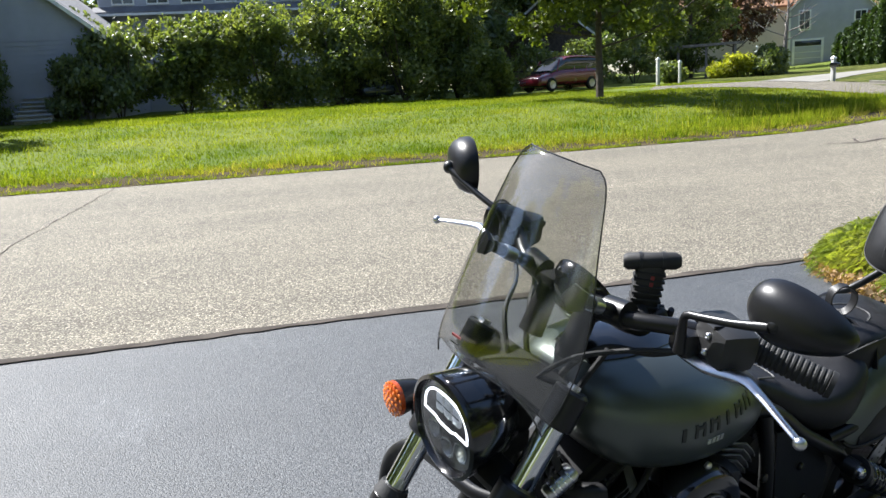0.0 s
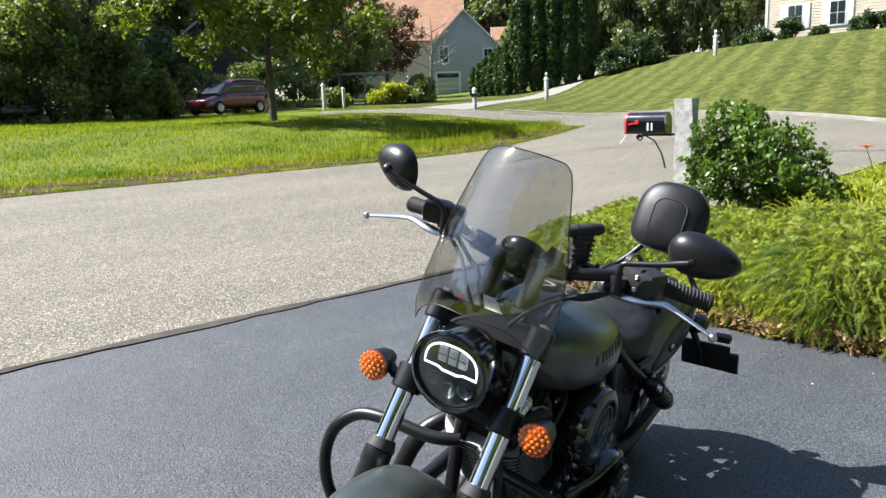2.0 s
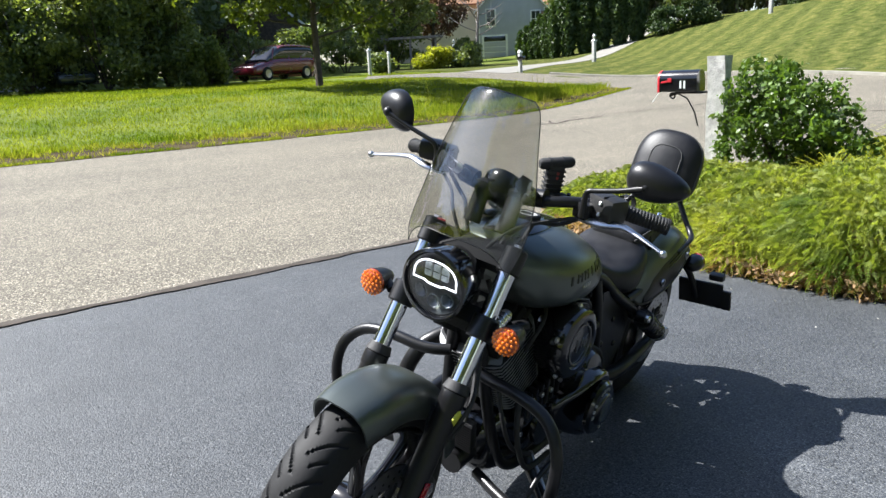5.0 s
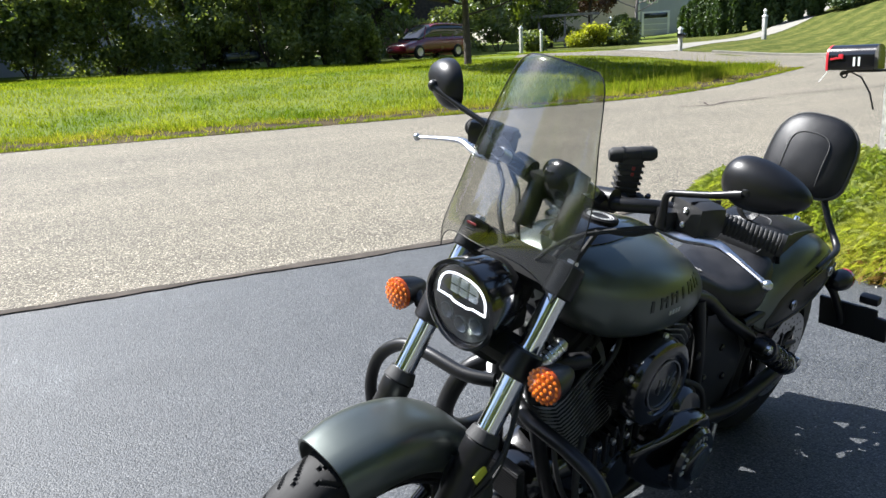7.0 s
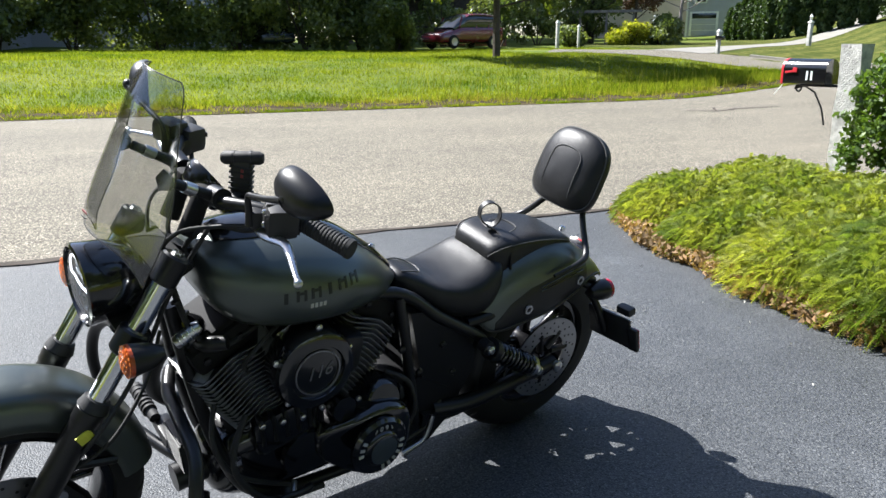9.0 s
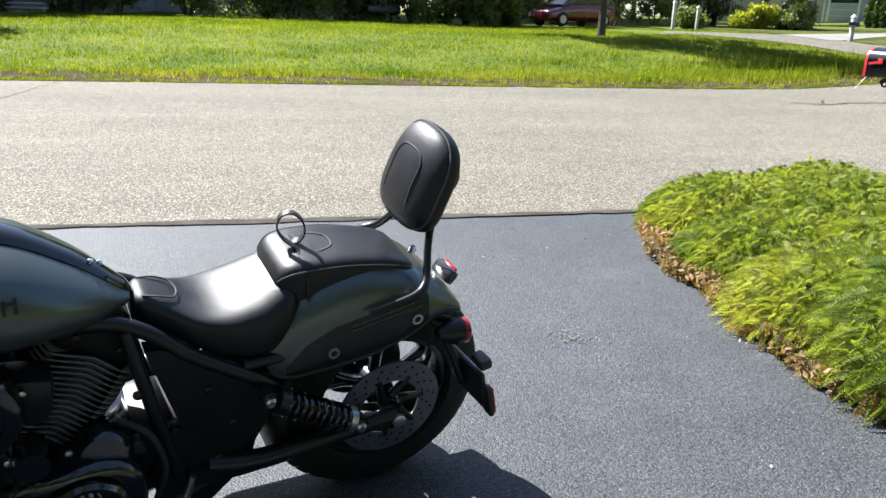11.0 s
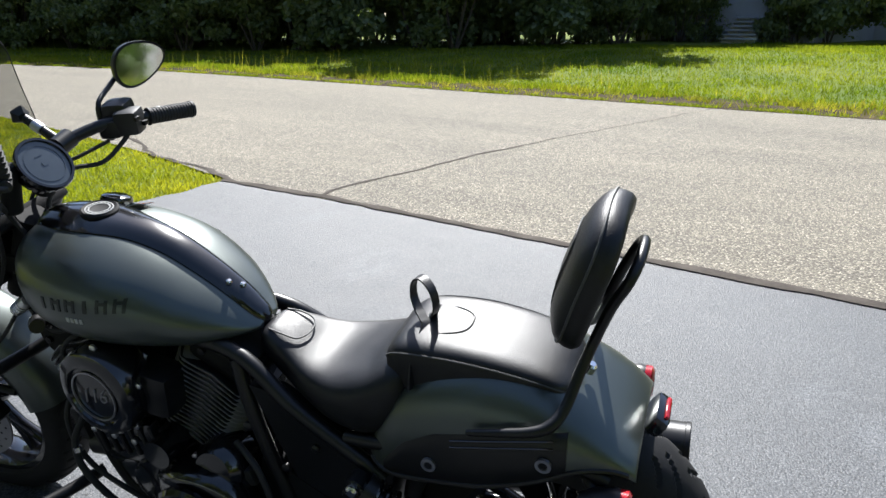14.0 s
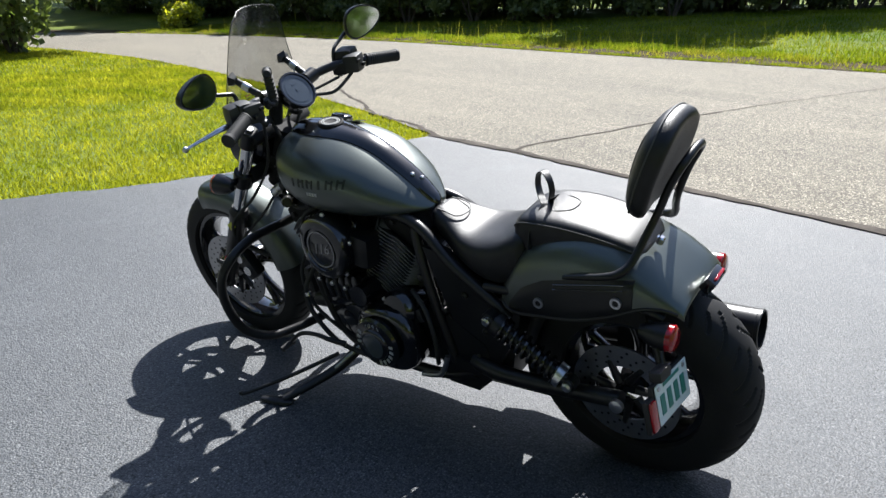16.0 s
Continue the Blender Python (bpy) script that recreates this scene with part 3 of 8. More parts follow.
for i in range(16):
    WOODS.append((66 + rngw.uniform(0, 8) - i * 0.2, 62 - i * 3.6 + rngw.uniform(-1.5, 1.5)))
for i in range(9):
    WOODS.append((48 + i * 2.6 + rngw.uniform(-1, 1), 84 - i * 3.2 + rngw.uniform(-2, 2)))
for i in range(10):
    WOODS.append((-38 - i * 3.0, 6 - i * 2.0 + rngw.uniform(-1, 1)))
# unseen trees behind the camera, added to darken what the bike's left side mirrors
for i in range(16):
    WOODS.append((-34 + i * 4.6 + rngw.uniform(-1.2, 1.2), -19 + rngw.uniform(-3, 2) + 0.006 * (i * 4.6 - 34) ** 2))
for i, (x, y) in enumerate(WOODS):
    k = wood_kinds[i % 4]
    s = (rngw.uniform(0.74, 0.86) if -22 < x < -12 else rngw.uniform(0.42, 0.54)) if i < 17 else rngw.uniform(0.66, 0.82) if i < 33 else rngw.uniform(0.85, 1.2)
    if i < 4:
        t = k
    else:
        t = copy_thing(k, Matrix())
    t.matrix_basis = Matrix.Translation((x, y, ground_z(x, y))) @ Matrix.Rotation(rngw.uniform(0, 6.3), 4, "Z") @ Matrix.Diagonal((s, s, s * rngw.uniform(0.9, 1.15), 1))

# undergrowth in front of the woods
under = [shrub("undergrowth_shrub", "shaded dark-green undergrowth at the edge of the woods", -14, 20, 4.2, 3.2, 2.6 + 0.8 * k, M_leaf_wood, 8000, 0.14, 90 + k, group="undergrowth at the woods' edge") for k in range(3)]
for i in range(22):
    x = -11.4 - i * 1.9 + rngw.uniform(-0.5, 0.5)
    y = wood_edge(x) + 1.5 + rngw.uniform(-0.5, 0.8)
    t = under[i] if i < 3 else copy_thing(under[i % 3], Matrix())
    s = rngw.uniform(0.8, 1.25)
    t.matrix_basis = Matrix.Translation((x, y, ground_z(x, y))) @ Matrix.Rotation(rngw.uniform(0, 6.3), 4, "Z") @ Matrix.Diagonal((s, s, s, 1))
for i in range(20):
    t = copy_thing(under[i % 3], Matrix())
    x = -12 - i * 2.2
    y = wood_edge(x) + 8 + rngw.uniform(-1, 2)
    t.matrix_basis = Matrix.Translation((x, y, ground_z(x, y))) @ Matrix.Rotation(i * 1.3, 4, "Z") @ Matrix.Diagonal((1.3, 1.3, 2.4, 1))
for i in range(24):
    t = copy_thing(under[i % 3], Matrix())
    x = -12 - i * 1.9
    y = wood_edge(x) + 5 + rngw.uniform(-0.8, 1.0)
    t.matrix_basis = Matrix.Translation((x, y, ground_z(x, y))) @ Matrix.Rotation(i * 0.9, 4, "Z") @ Matrix.Diagonal((1.2, 1.2, 1.7, 1))
for i, (x, y, w) in enumerate(((-6.3, 34.1, 0.75), (-5.2, 35.0, 0.9), (-10.2, 33.9, 0.6), (-7.0, 34.7, 0.45))):
    t = copy_thing(under[i % 3], Matrix())
    t.matrix_basis = Matrix.Translation((x, y, ground_z(x, y))) @ Matrix.Rotation(i * 1.7, 4, "Z") @ Matrix.Diagonal((w, w, w * 1.35, 1))
for i, (x, y) in enumerate(((-10.9, 33.4), (-12.9, 33.6), (-14.6, 32.6))):
    t = copy_thing(under[i % 3], Matrix())
    t.matrix_basis = Matrix.Translation((x, y, ground_z(x, y))) @ Matrix.Rotation(i * 2.1, 4, "Z") @ Matrix.Diagonal((0.62, 0.62, 1.25, 1))
for i in range(12):
    t = copy_thing(under[i % 3], Matrix())
    x, y = 50 + i * 1.0, 47 - i * 2.1
    t.matrix_basis = Matrix.Translation((x, y, ground_z(x, y))) @ Matrix.Rotation(i * 1.7, 4, "Z") @ Matrix.Diagonal((1.3, 1.3, 2.2, 1))
shrub("evergreen_shrub", "large dark evergreen shrub at the edge of the lawn", -22.3, 2.6, 6.5, 5, 6.2, M_leaf_wood, 15000, 0.16, 97, lumps=26)
shrub("bright_shrub", "small bright-green rounded shrub beside the street", -34.5, 11.5, 3.0, 2.2, 1.1, M_leaf_yellow, 3000, 0.14, 98)


# ==== houses ====
def gable_house(name, label, m, w, d, eave, ridge, wall_mat, roof_mat, windows, garage=None, over=0.35, stairs=None, porch=None):
    """A house: front wall in the plane y = 0 of its own frame, gable end to the front."""
    h = thing(name, label, "house", m)
    t = 0.2
    s = Shape()
    pr = [(-w / 2, -0.6), (w / 2, -0.6), (w / 2, eave), (0, ridge), (-w / 2, eave)]
    s.ring_loft([[(x, 0, z) for x, z in pr], [(x, d, z) for x, z in pr]])
    part("wall", s, wall_mat, h)
    c = Shape()
    for k in range(int((eave + 0.4) / 0.19)):
        z = -0.3 + k * 0.19
        c.box((w + 0.03, 0.02, 0.012), (0, -0.012, z))
    part("clapboard_edges", c, wall_mat, h)
    r = Shape()
    for sx in (-1, 1):
        e = Vector((sx * (w / 2 + over), 0, eave - over * (ridge - eave) / (w / 2)))
        p = Vector((0, 0, ridge))
        up = Vector((0, 0, 0.18))
        r.ring_loft([[e + Vector((0, y, 0)), p + Vector((0, y, 0)), p + up + Vector((0, y, 0)), e + up + Vector((0, y, 0))] for y in (-over, d + over)])
    part("roof", r, roof_mat, h)
    b = Shape()
    for sx in (-1, 1):
        e = Vector((sx * (w / 2 + over), -over - 0.02, eave - over * (ridge - eave) / (w / 2)))
        b.ring_loft([[e + Vector((0, y, 0)), Vector((0, -over - 0.02 + y, ridge)), Vector((0, -over - 0.02 + y, ridge + 0.2)), e + Vector((0, y, 0.2))] for y in (-0.03, 0.0)])
        b.box((0.16, 0.05, eave), (sx * (w / 2 - 0.08), -0.03, eave / 2))
    part("trim", b, M_white, h)
    for x, z, ww, hh, shut in windows:
        win = part("window", Shape().box((ww + 0.2, 0.08, hh + 0.2), (0, 0, 0), 0.015), M_white, h, where=Matrix.Translation((x, -0.04, z)))
        for px in (-0.25, 0.25):
            for pz in (-0.25, 0.25):
                part("pane", Shape().box((ww / 2 - 0.05, 0.02, hh / 2 - 0.05), (px * ww, -0.045, pz * hh)), M_pane, win)
        if shut:
            for sx in (-1, 1):
                part("shutter", Shape().box((0.36, 0.05, hh + 0.15), (sx * (ww / 2 + 0.3), 0, 0), 0.01), M_white, win)
    if garage:
        x, ww, hh = garage
        g = part("garage_door", Shape().box((ww + 0.3, 0.06, hh + 0.15), (0, 0, hh / 2 + 0.07), 0.01), M_white, h, where=Matrix.Translation((x, -0.03, 0)))
        for k in range(4):
            part("door_panel", Shape().box((ww - 0.1, 0.04, hh / 4 - 0.05), (0, -0.035, hh / 4 * (k + 0.5)), 0.015), M_pane if k == 3 else wall_mat, g)
    if stairs:
        x, ww, n = stairs
        for k in range(n):
            part("step", Shape().box((ww, 0.3, 0.06), (x, -0.15 - 0.29 * k, 0.18 * (n - k) - 0.1), 0.01), M_siding_grey, h)
            part("riser", Shape().box((ww - 0.06, 0.03, 0.16), (x, -0.02 - 0.29 * k, 0.18 * (n - k) - 0.2)), M_white, h)
    return h


def facing(x, y, yaw, z=None):
    return Matrix.Translation((x, y, ground_z(x, y) if z is None else z)) @ Matrix.Rotation(radians(yaw), 4, "Z")


gable_house("house", "grey-sided house with a brown roof, a garage door and white trim", facing(52.35, 57.45, -42, 2.35), 6.8, 9, 4.7, 8.15, M_siding_grey, M_roof,
            [(-2.1, 3.9, 0.85, 1.6, False), (2.4, 3.6, 0.85, 1.5, False)], garage=(-1.75, 2.3, 2.1))
gable_house("house", "grey house wing with a low brown roof", facing(56.9, 57.6, -132, 2.4), 6.2, 8, 4.1, 6.5, M_siding_grey, M_roof, [])
gable_house("house", "cream-sided white-trimmed house with a broad brown roof", facing(56.5, 62.5, 48, 2.6), 10, 13, 5.4, 10.2, M_siding_cream, M_roof,
            [(-3.2, 2.0, 1.1, 1.6, True), (-0.4, 2.0, 1.1, 1.6, True), (-3.2, 4.6, 1.0, 1.3, True)])
gable_house("house", "cream clapboard house with white shutters on the hill", facing(52.7, 18.7, -84, 4.4), 14, 9, 5.5, 8.5, M_siding_cream, M_roof_grey,
            [(-5.0, 1.95, 0.95, 1.5, True), (-2.3, 1.95, 0.95, 1.5, True), (2.4, 1.95, 0.95, 1.5, True)], stairs=(0.6, 2.2, 4))
gable_house("house", "blue-grey house with white trim behind the shrubs", facing(-9.8, 35.0, -6, 1.2), 8.4, 9, 3.5, 6.9, M_siding_grey, M_roof_grey,
            [(-2.2, 2.0, 0.8, 1.4, False)], stairs=(1.6, 1.5, 6))
wing = gable_house("house", "blue-grey two-storey wing with white windows behind the shrubs", facing(-6.4, 46.6, -94, 1.4), 6.2, 13, 6.9, 9.0, M_siding_grey, M_roof_grey, [])
part("skirt_roof", Shape().ring_loft([[(3.1, y, 5.45), (3.75, y, 5.12), (3.75, y, 5.02), (3.1, y, 5.02)] for y in (-0.3, 13.3)]), M_roof_grey, wing)
part("fascia", Shape().box((0.04, 13.6, 0.12), (3.77, 6.5, 4.98)), M_white, wing)
for k in range(7):
    win = part("window", Shape().box((0.08, 1.15, 1.2), (0, 0, 0), 0.015), M_white, wing, where=Matrix.Translation((3.13, 1.2 + 1.75 * k, 6.1)))
    for py in (-0.27, 0.27):
        part("pane", Shape().box((0.02, 0.46, 1.0), (0.035, py, 0)), M_pane, win)
gable_house("house", "dark house with a pale gable among the trees", facing(24, 56, -25), 8, 8, 3.4, 6.6, M_bark, M_roof_grey, [(0, 1.8, 1.0, 1.3, False)])


# ==== the motorcycle ====
# Its own frame: x ahead, y to its left, z up from the ground; it leans on its side stand.
BIKE = Matrix.Translation((0.0237, 0.2349, -0.0023)) @ Euler((radians(-13.0), 0, radians(196.54))).to_matrix().to_4x4() @ Matrix.Diagonal((0.9284, 0.9632, 0.97, 1))
FRONT, REAR = Vector((0.808, 0, 0.332)), Vector((-0.936, 0, 0.333))

M_paint = mat("satin_olive_grey_paint", (0.100, 0.115, 0.107), 0.34, 0.74, var=0.06, scale=2, fine=400, bump=0.03, depth=0.0005, spec=0.4, coat=0.25)
M_paint.node_tree.nodes["Principled BSDF"].inputs["Coat Roughness"].default_value = 0.28
M_black = mat("gloss_black_enamel", (0.006, 0.006, 0.007), 0.16, 0.0, var=0.2, scale=6, fine=200, bump=0.01, coat=0.6)
M_satin = mat("satin_black_metal", (0.008, 0.008, 0.009), 0.36, 0.0, spec=0.4, var=0.25, scale=9, fine=260, bump=0.08, depth=0.0006)
M_cast = mat("rough_black_casting", (0.011, 0.011, 0.012), 0.72, 0.0, var=0.3, scale=9, fine=180, bump=0.3, depth=0.001, spec=0.2)
M_plastic = mat("black_plastic", (0.014, 0.014, 0.015), 0.48, 0.0, var=0.25, scale=8, fine=300, bump=0.12, depth=0.0006)
M_rubber = mat("black_rubber", (0.016, 0.016, 0.017), 0.68, 0.0, var=0.3, scale=9, fine=150, bump=0.25, depth=0.001)
M_tyre = mat("tyre_rubber", (0.010, 0.010, 0.011), 0.66, 0.0, spec=0.3, var=0.35, scale=7, fine=120, bump=0.25, depth=0.001)
M_leather = mat("black_leather", (0.010, 0.010, 0.0115), 0.44, 0.0, var=0.45, scale=19, fine=420, bump=0.45, depth=0.0012, spec=0.39)
M_piping = mat("grey_stitching", (0.06, 0.06, 0.06), 0.6, var=0.2, scale=40, fine=500)
M_chrome = mat("chrome", (0.78, 0.79, 0.8), 0.06, 1.0, var=0.03, scale=6, fine=200, bump=0.0)
M_alloy = mat("brushed_alloy", (0.62, 0.62, 0.63), 0.28, 1.0, var=0.1, scale=9, fine=300, bump=0.05)
M_fin = mat("machined_fin_edge", (0.34, 0.34, 0.35), 0.5, 0.35, var=0.1, scale=9, fine=200)
M_steel = mat("brake_disc_steel", (0.4, 0.4, 0.41), 0.34, 1.0, var=0.15, scale=9, fine=260, bump=0.05)
M_mirror = mat("mirror_glass", (0.68, 0.7, 0.72), 0.01, 1.0, var=0.0, scale=3, fine=9, bump=0.0)
M_gaugeglass = mat("gauge_glass", (0.05, 0.06, 0.07), 0.05, 0.0, var=0.1, scale=9, fine=60, bump=0.0, spec=0.9)
M_redlens = mat("red_lens", (0.35, 0.006, 0.012), 0.15, var=0.2, scale=20, fine=150, bump=0.3, depth=0.001, coat=0.5)
M_reddecal = mat("red_decal", (0.2, 0.02, 0.02), 0.5, var=0.15, scale=20, fine=150)
M_yellow = mat("yellow_tag", (0.6, 0.62, 0.06), 0.5, var=0.15, scale=20, fine=150)
M_platew = mat("white_plate_enamel", (0.72, 0.78, 0.74), 0.35, var=0.08, scale=9, fine=100)
M_plateg = mat("green_plate_lettering", (0.02, 0.2, 0.15), 0.4, var=0.1, scale=9, fine=100)
M_optic = mat("frosted_lamp_optic", (0.72, 0.74, 0.76), 0.25, 0.1, var=0.15, scale=60, fine=300, bump=0.2, depth=0.001, coat=0.5)
M_decal = mat("dark_tank_decal", (0.03, 0.034, 0.032), 0.35, 0.5, var=0.1, scale=20, fine=200)
M_cream = mat("pale_engraving", (0.42, 0.42, 0.41), 0.45, var=0.1, scale=30, fine=200)


def lens_material(name, color, rough, weight):
    m = mat(name, color, rough, var=0.25, scale=60, fine=160, bump=0.6, depth=0.003, coat=0.6)
    b = m.node_tree.nodes["Principled BSDF"]
    b.inputs["Transmission Weight"].default_value = weight
    return m


M_amber = lens_material("amber_lens", (0.40, 0.055, 0.001), 0.3, 0.0)
M_bead = lens_material("amber_bead", (0.85, 0.18, 0.004), 0.35, 0.0)


def tinted(name, tint, gloss=0.03, sheen=0.05):
    """A tinted clear sheet: what is behind shows through darkened, and it mirrors more at a grazing view."""
    m = bpy.data.materials.new(name)
    m.use_nodes = True
    nt = m.node_tree
    tr, gl, lw, ms = (nt.nodes.new(k) for k in ("ShaderNodeBsdfTransparent", "ShaderNodeBsdfGlossy", "ShaderNodeLayerWeight", "ShaderNodeMixShader"))
    n = tex(nt, "noise", 3.0)
    col = ramp(nt, n.outputs[0], [(0.3, tuple(c * 0.96 for c in tint)), (0.7, tint)])
    nt.links.new(col, tr.inputs[0])
    gl.inputs["Roughness"].default_value = gloss
    lw.inputs[0].default_value = 0.5
    pw, ad = nt.nodes.new("ShaderNodeMath"), nt.nodes.new("ShaderNodeMath")
    pw.operation, pw.inputs[1].default_value = "POWER", 4.0
    ad.operation, ad.inputs[1].default_value, ad.inputs[2].default_value = "MULTIPLY_ADD", 0.3, sheen
    nt.links.new(lw.outputs["Facing"], pw.inputs[0])
    nt.links.new(pw.outputs[0], ad.inputs[0])
    nt.links.new(ad.outputs[0], ms.inputs[0])
    nt.links.new(tr.outputs[0], ms.inputs[1])
    nt.links.new(gl.outputs[0], ms.inputs[2])
    nt.links.new(ms.outputs[0], nt.nodes["Material Output"].inputs[0])
    return m


M_screen = tinted("smoke_tinted_polycarbonate", (0.795, 0.80, 0.795), 0.10, 0.10)
M_clear = tinted("clear_lamp_glass", (0.9, 0.92, 0.94), 0.02)
M_led = bpy.data.materials.new("white_daytime_light")
M_led.use_nodes = True
M_led.node_tree.nodes["Principled BSDF"].inputs["Base Color"].default_value = (0.8, 0.8, 0.8, 1)
M_led.node_tree.nodes["Principled BSDF"].inputs["Emission Color"].default_value = (1, 1, 1, 1)
M_led.node_tree.nodes["Principled BSDF"].inputs["Emission Strength"].default_value = 1.2

bike = thing("motorcycle", "olive-grey cruiser motorcycle leaning on its side stand on the driveway", "motorcycle", BIKE)


def bp(name, shape, material, parent=None, label="", sharp=38):
    return part(name, shape, material, parent or bike, label, sharp)


def V(*a):
    return Vector(a)


def mirror_y(p, s):
    return Vector((p[0], p[1] * s, p[2]))


def oval(u, lo, hi, hw, p=0.85, q=0.85, k=28, shift=0.0):
    """A rounded cross-section at x = u between heights lo and hi."""
    mid, hh, out = (lo + hi) / 2, (hi - lo) / 2, []
    for j in range(k):
        a = 2 * math.pi * j / k
        c, s = math.cos(a), math.sin(a)
        out.append(V(u, shift + hw * math.copysign(abs(c) ** p, c), mid + hh * math.copysign(abs(s) ** q, s)))
    return out


def blend_sections(rows, n):
    """Smooth rows of numbers to n rows."""
    rows = np.array(rows, float)
    out = []
    for i in np.linspace(0, len(rows) - 1, n):
        j = min(int(i), len(rows) - 2)
        t = i - j
        p0, p1, p2, p3 = rows[max(j - 1, 0)], rows[j], rows[j + 1], rows[min(j + 2, len(rows) - 1)]
        out.append(0.5 * (2 * p1 + (p2 - p0) * t + (2 * p0 - 5 * p1 + 4 * p2 - p3) * t * t + (3 * p1 - p0 - 3 * p2 + p3) * t ** 3))
    return np.array(out)


# -- wheels
def tyre(centre, r, width, rim_r, waves, seed):
    """A tyre with curved tread grooves cut into its crown."""
    prof, k = [], 44
    for j in range(k + 1):
        a = math.pi * j / k
        c = math.cos(a)
        side = math.copysign(abs(c) ** 0.9, c) * width / 2
        rr = rim_r + (r - rim_r) * (math.sin(a) ** 0.62 if 0 < j < k else 0)
        prof.append((rr, side))
    prof += [(rim_r - 0.004, -width / 2 * 0.8), (rim_r - 0.004, width / 2 * 0.8)]
    seg = 960
    s = Shape()
    n = len(prof)
    for i in range(seg):
        th = 2 * math.pi * i / seg
        for j, (rr, h) in enumerate(prof):
            if 5 < j < k - 5:
                ph = th * waves / (2 * math.pi)
                e = h / (width / 2)
                g = 0.0
                for sgn, off in ((1, 0.0), (-1, 0.5)):
                    u = e * sgn
                    if 0.03 < u < 0.9:
                        for shift, lo, hi in ((0.0, 0.05, 0.86), (0.5, 0.34, 0.74)):
                            d = (ph + off + shift - 0.9 * u ** 0.75) % 1.0
                            d = min(d, 1 - d)
                            if lo < u < hi:
                                g = max(g, 0.0065 * max(0.0, 1 - (d / 0.06) ** 2))
                rr = rr - g
            s.v.append(centre + V(rr * math.cos(th), h, rr * math.sin(th)))
    for i in range(seg):
        m = (i + 1) % seg
        for j in range(n):
            q = (j + 1) % n
            s.f.append((i * n + j, m * n + j, m * n + q, i * n + q))
    return s


def wheel(name, c, r, width, rim_r, spokes, waves, label):
    rim = Shape().lathe([(rim_r + 0.012, -width * 0.40), (rim_r + 0.012, -width * 0.36), (rim_r - 0.012, -width * 0.3), (rim_r - 0.02, 0), (rim_r - 0.012, width * 0.3), (rim_r + 0.012, width * 0.36), (rim_r + 0.012, width * 0.40), (rim_r - 0.02, width * 0.40), (rim_r - 0.038, width * 0.2), (rim_r - 0.04, 0), (rim_r - 0.038, -width * 0.2), (rim_r - 0.02, -width * 0.40)], c, (0, 1, 0), 72)
    w = bp(name, rim, M_black, label=label)
    bp("tyre", tyre(c, r, width, rim_r, waves, 1), M_tyre, w, "black rubber tyre with curved tread grooves", 30)
    bp("hub", Shape().lathe([(0.0, -0.075), (0.036, -0.075), (0.045, -0.05), (0.05, 0), (0.045, 0.05), (0.036, 0.075), (0.0, 0.075)], c, (0, 1, 0), 28, False), M_black, w)
    for i in range(spokes):
        th = 2 * math.pi * i / spokes + 0.3
        for d in (-0.17, 0.17):
            s = Shape()
            a0, a1 = th + d * 0.35, th + d
            rr = rim_r - 0.03
            p0 = c + V(0.04 * math.cos(a0), 0, 0.04 * math.sin(a0))
            p1 = c + V(0.55 * rr * math.cos(th + d * 0.42), 0, 0.55 * rr * math.sin(th + d * 0.42))
            p2 = c + V(rr * math.cos(a1), 0, rr * math.sin(a1))
            s.tube([p0, p1, p2], [0.016, 0.0125, 0.014], 10, 4, 1.3, (0, 1, 0))
            bp("spoke", s, M_black, w)
    return w


def disc(c, side, r, parent, inner=0.6):
    y = side
    s = Shape().lathe([(r * inner, -0.0025), (r, -0.0025), (r, 0.0025), (r * inner, 0.0025)], c + V(0, y, 0), (0, 1, 0), 64)
    d = bp("brake_disc", s, M_steel, parent, "drilled steel brake disc")
    holes = Shape()
    for i in range(54):
        a = 2 * math.pi * i / 54
        rr = r * (0.78 + 0.07 * (i % 3 - 1) * 1.5)
        holes.lathe([(0.0, -0.0031), (0.0042, -0.0031), (0.0042, 0.0031), (0.0, 0.0031)], c + V(rr * math.cos(a), y, rr * math.sin(a)), (0, 1, 0), 8, False)
    tagged(bp("drilling", holes, M_satin, d), kind="stuff")
    for i in range(7):
        spider = Shape()
        a = 2 * math.pi * i / 7
        spider.tube([c + V(0.035 * math.cos(a), y * 0.92, 0.035 * math.sin(a)), c + V(r * 0.66 * math.cos(a + 0.25), y, r * 0.66 * math.sin(a + 0.25))], [0.014, 0.009], 8)
        spider.ball(c + V(r * 0.66 * math.cos(a + 0.25), y, r * 0.66 * math.sin(a + 0.25)), (0.009, 0.006, 0.009), 10, 6)
        bp("carrier_arm", spider, M_satin, d)


fw = wheel("front_wheel", FRONT, 0.331, 0.135, 0.248, 5, 21, "black cast front wheel with open spokes")
rw = wheel("rear_wheel", REAR, 0.332, 0.188, 0.21, 5, 17, "black cast rear wheel with a wide tyre")
disc(FRONT, 0.082, 0.155, fw, 0.62)
disc(REAR, 0.118, 0.155, rw, 0.58)
bp("rear_pulley", Shape().lathe([(0.06, -0.014), (0.125, -0.014), (0.125, 0.014), (0.06, 0.014)], REAR + V(0, -0.125, 0), (0, 1, 0), 60), M_satin, rw)

for w, c in ((fw, FRONT), (rw, REAR)):
    w.matrix_basis = Matrix.Translation(c) @ Matrix.Diagonal((0.965 / 0.9284, 1, 1, 1)) @ Matrix.Translation(-c)

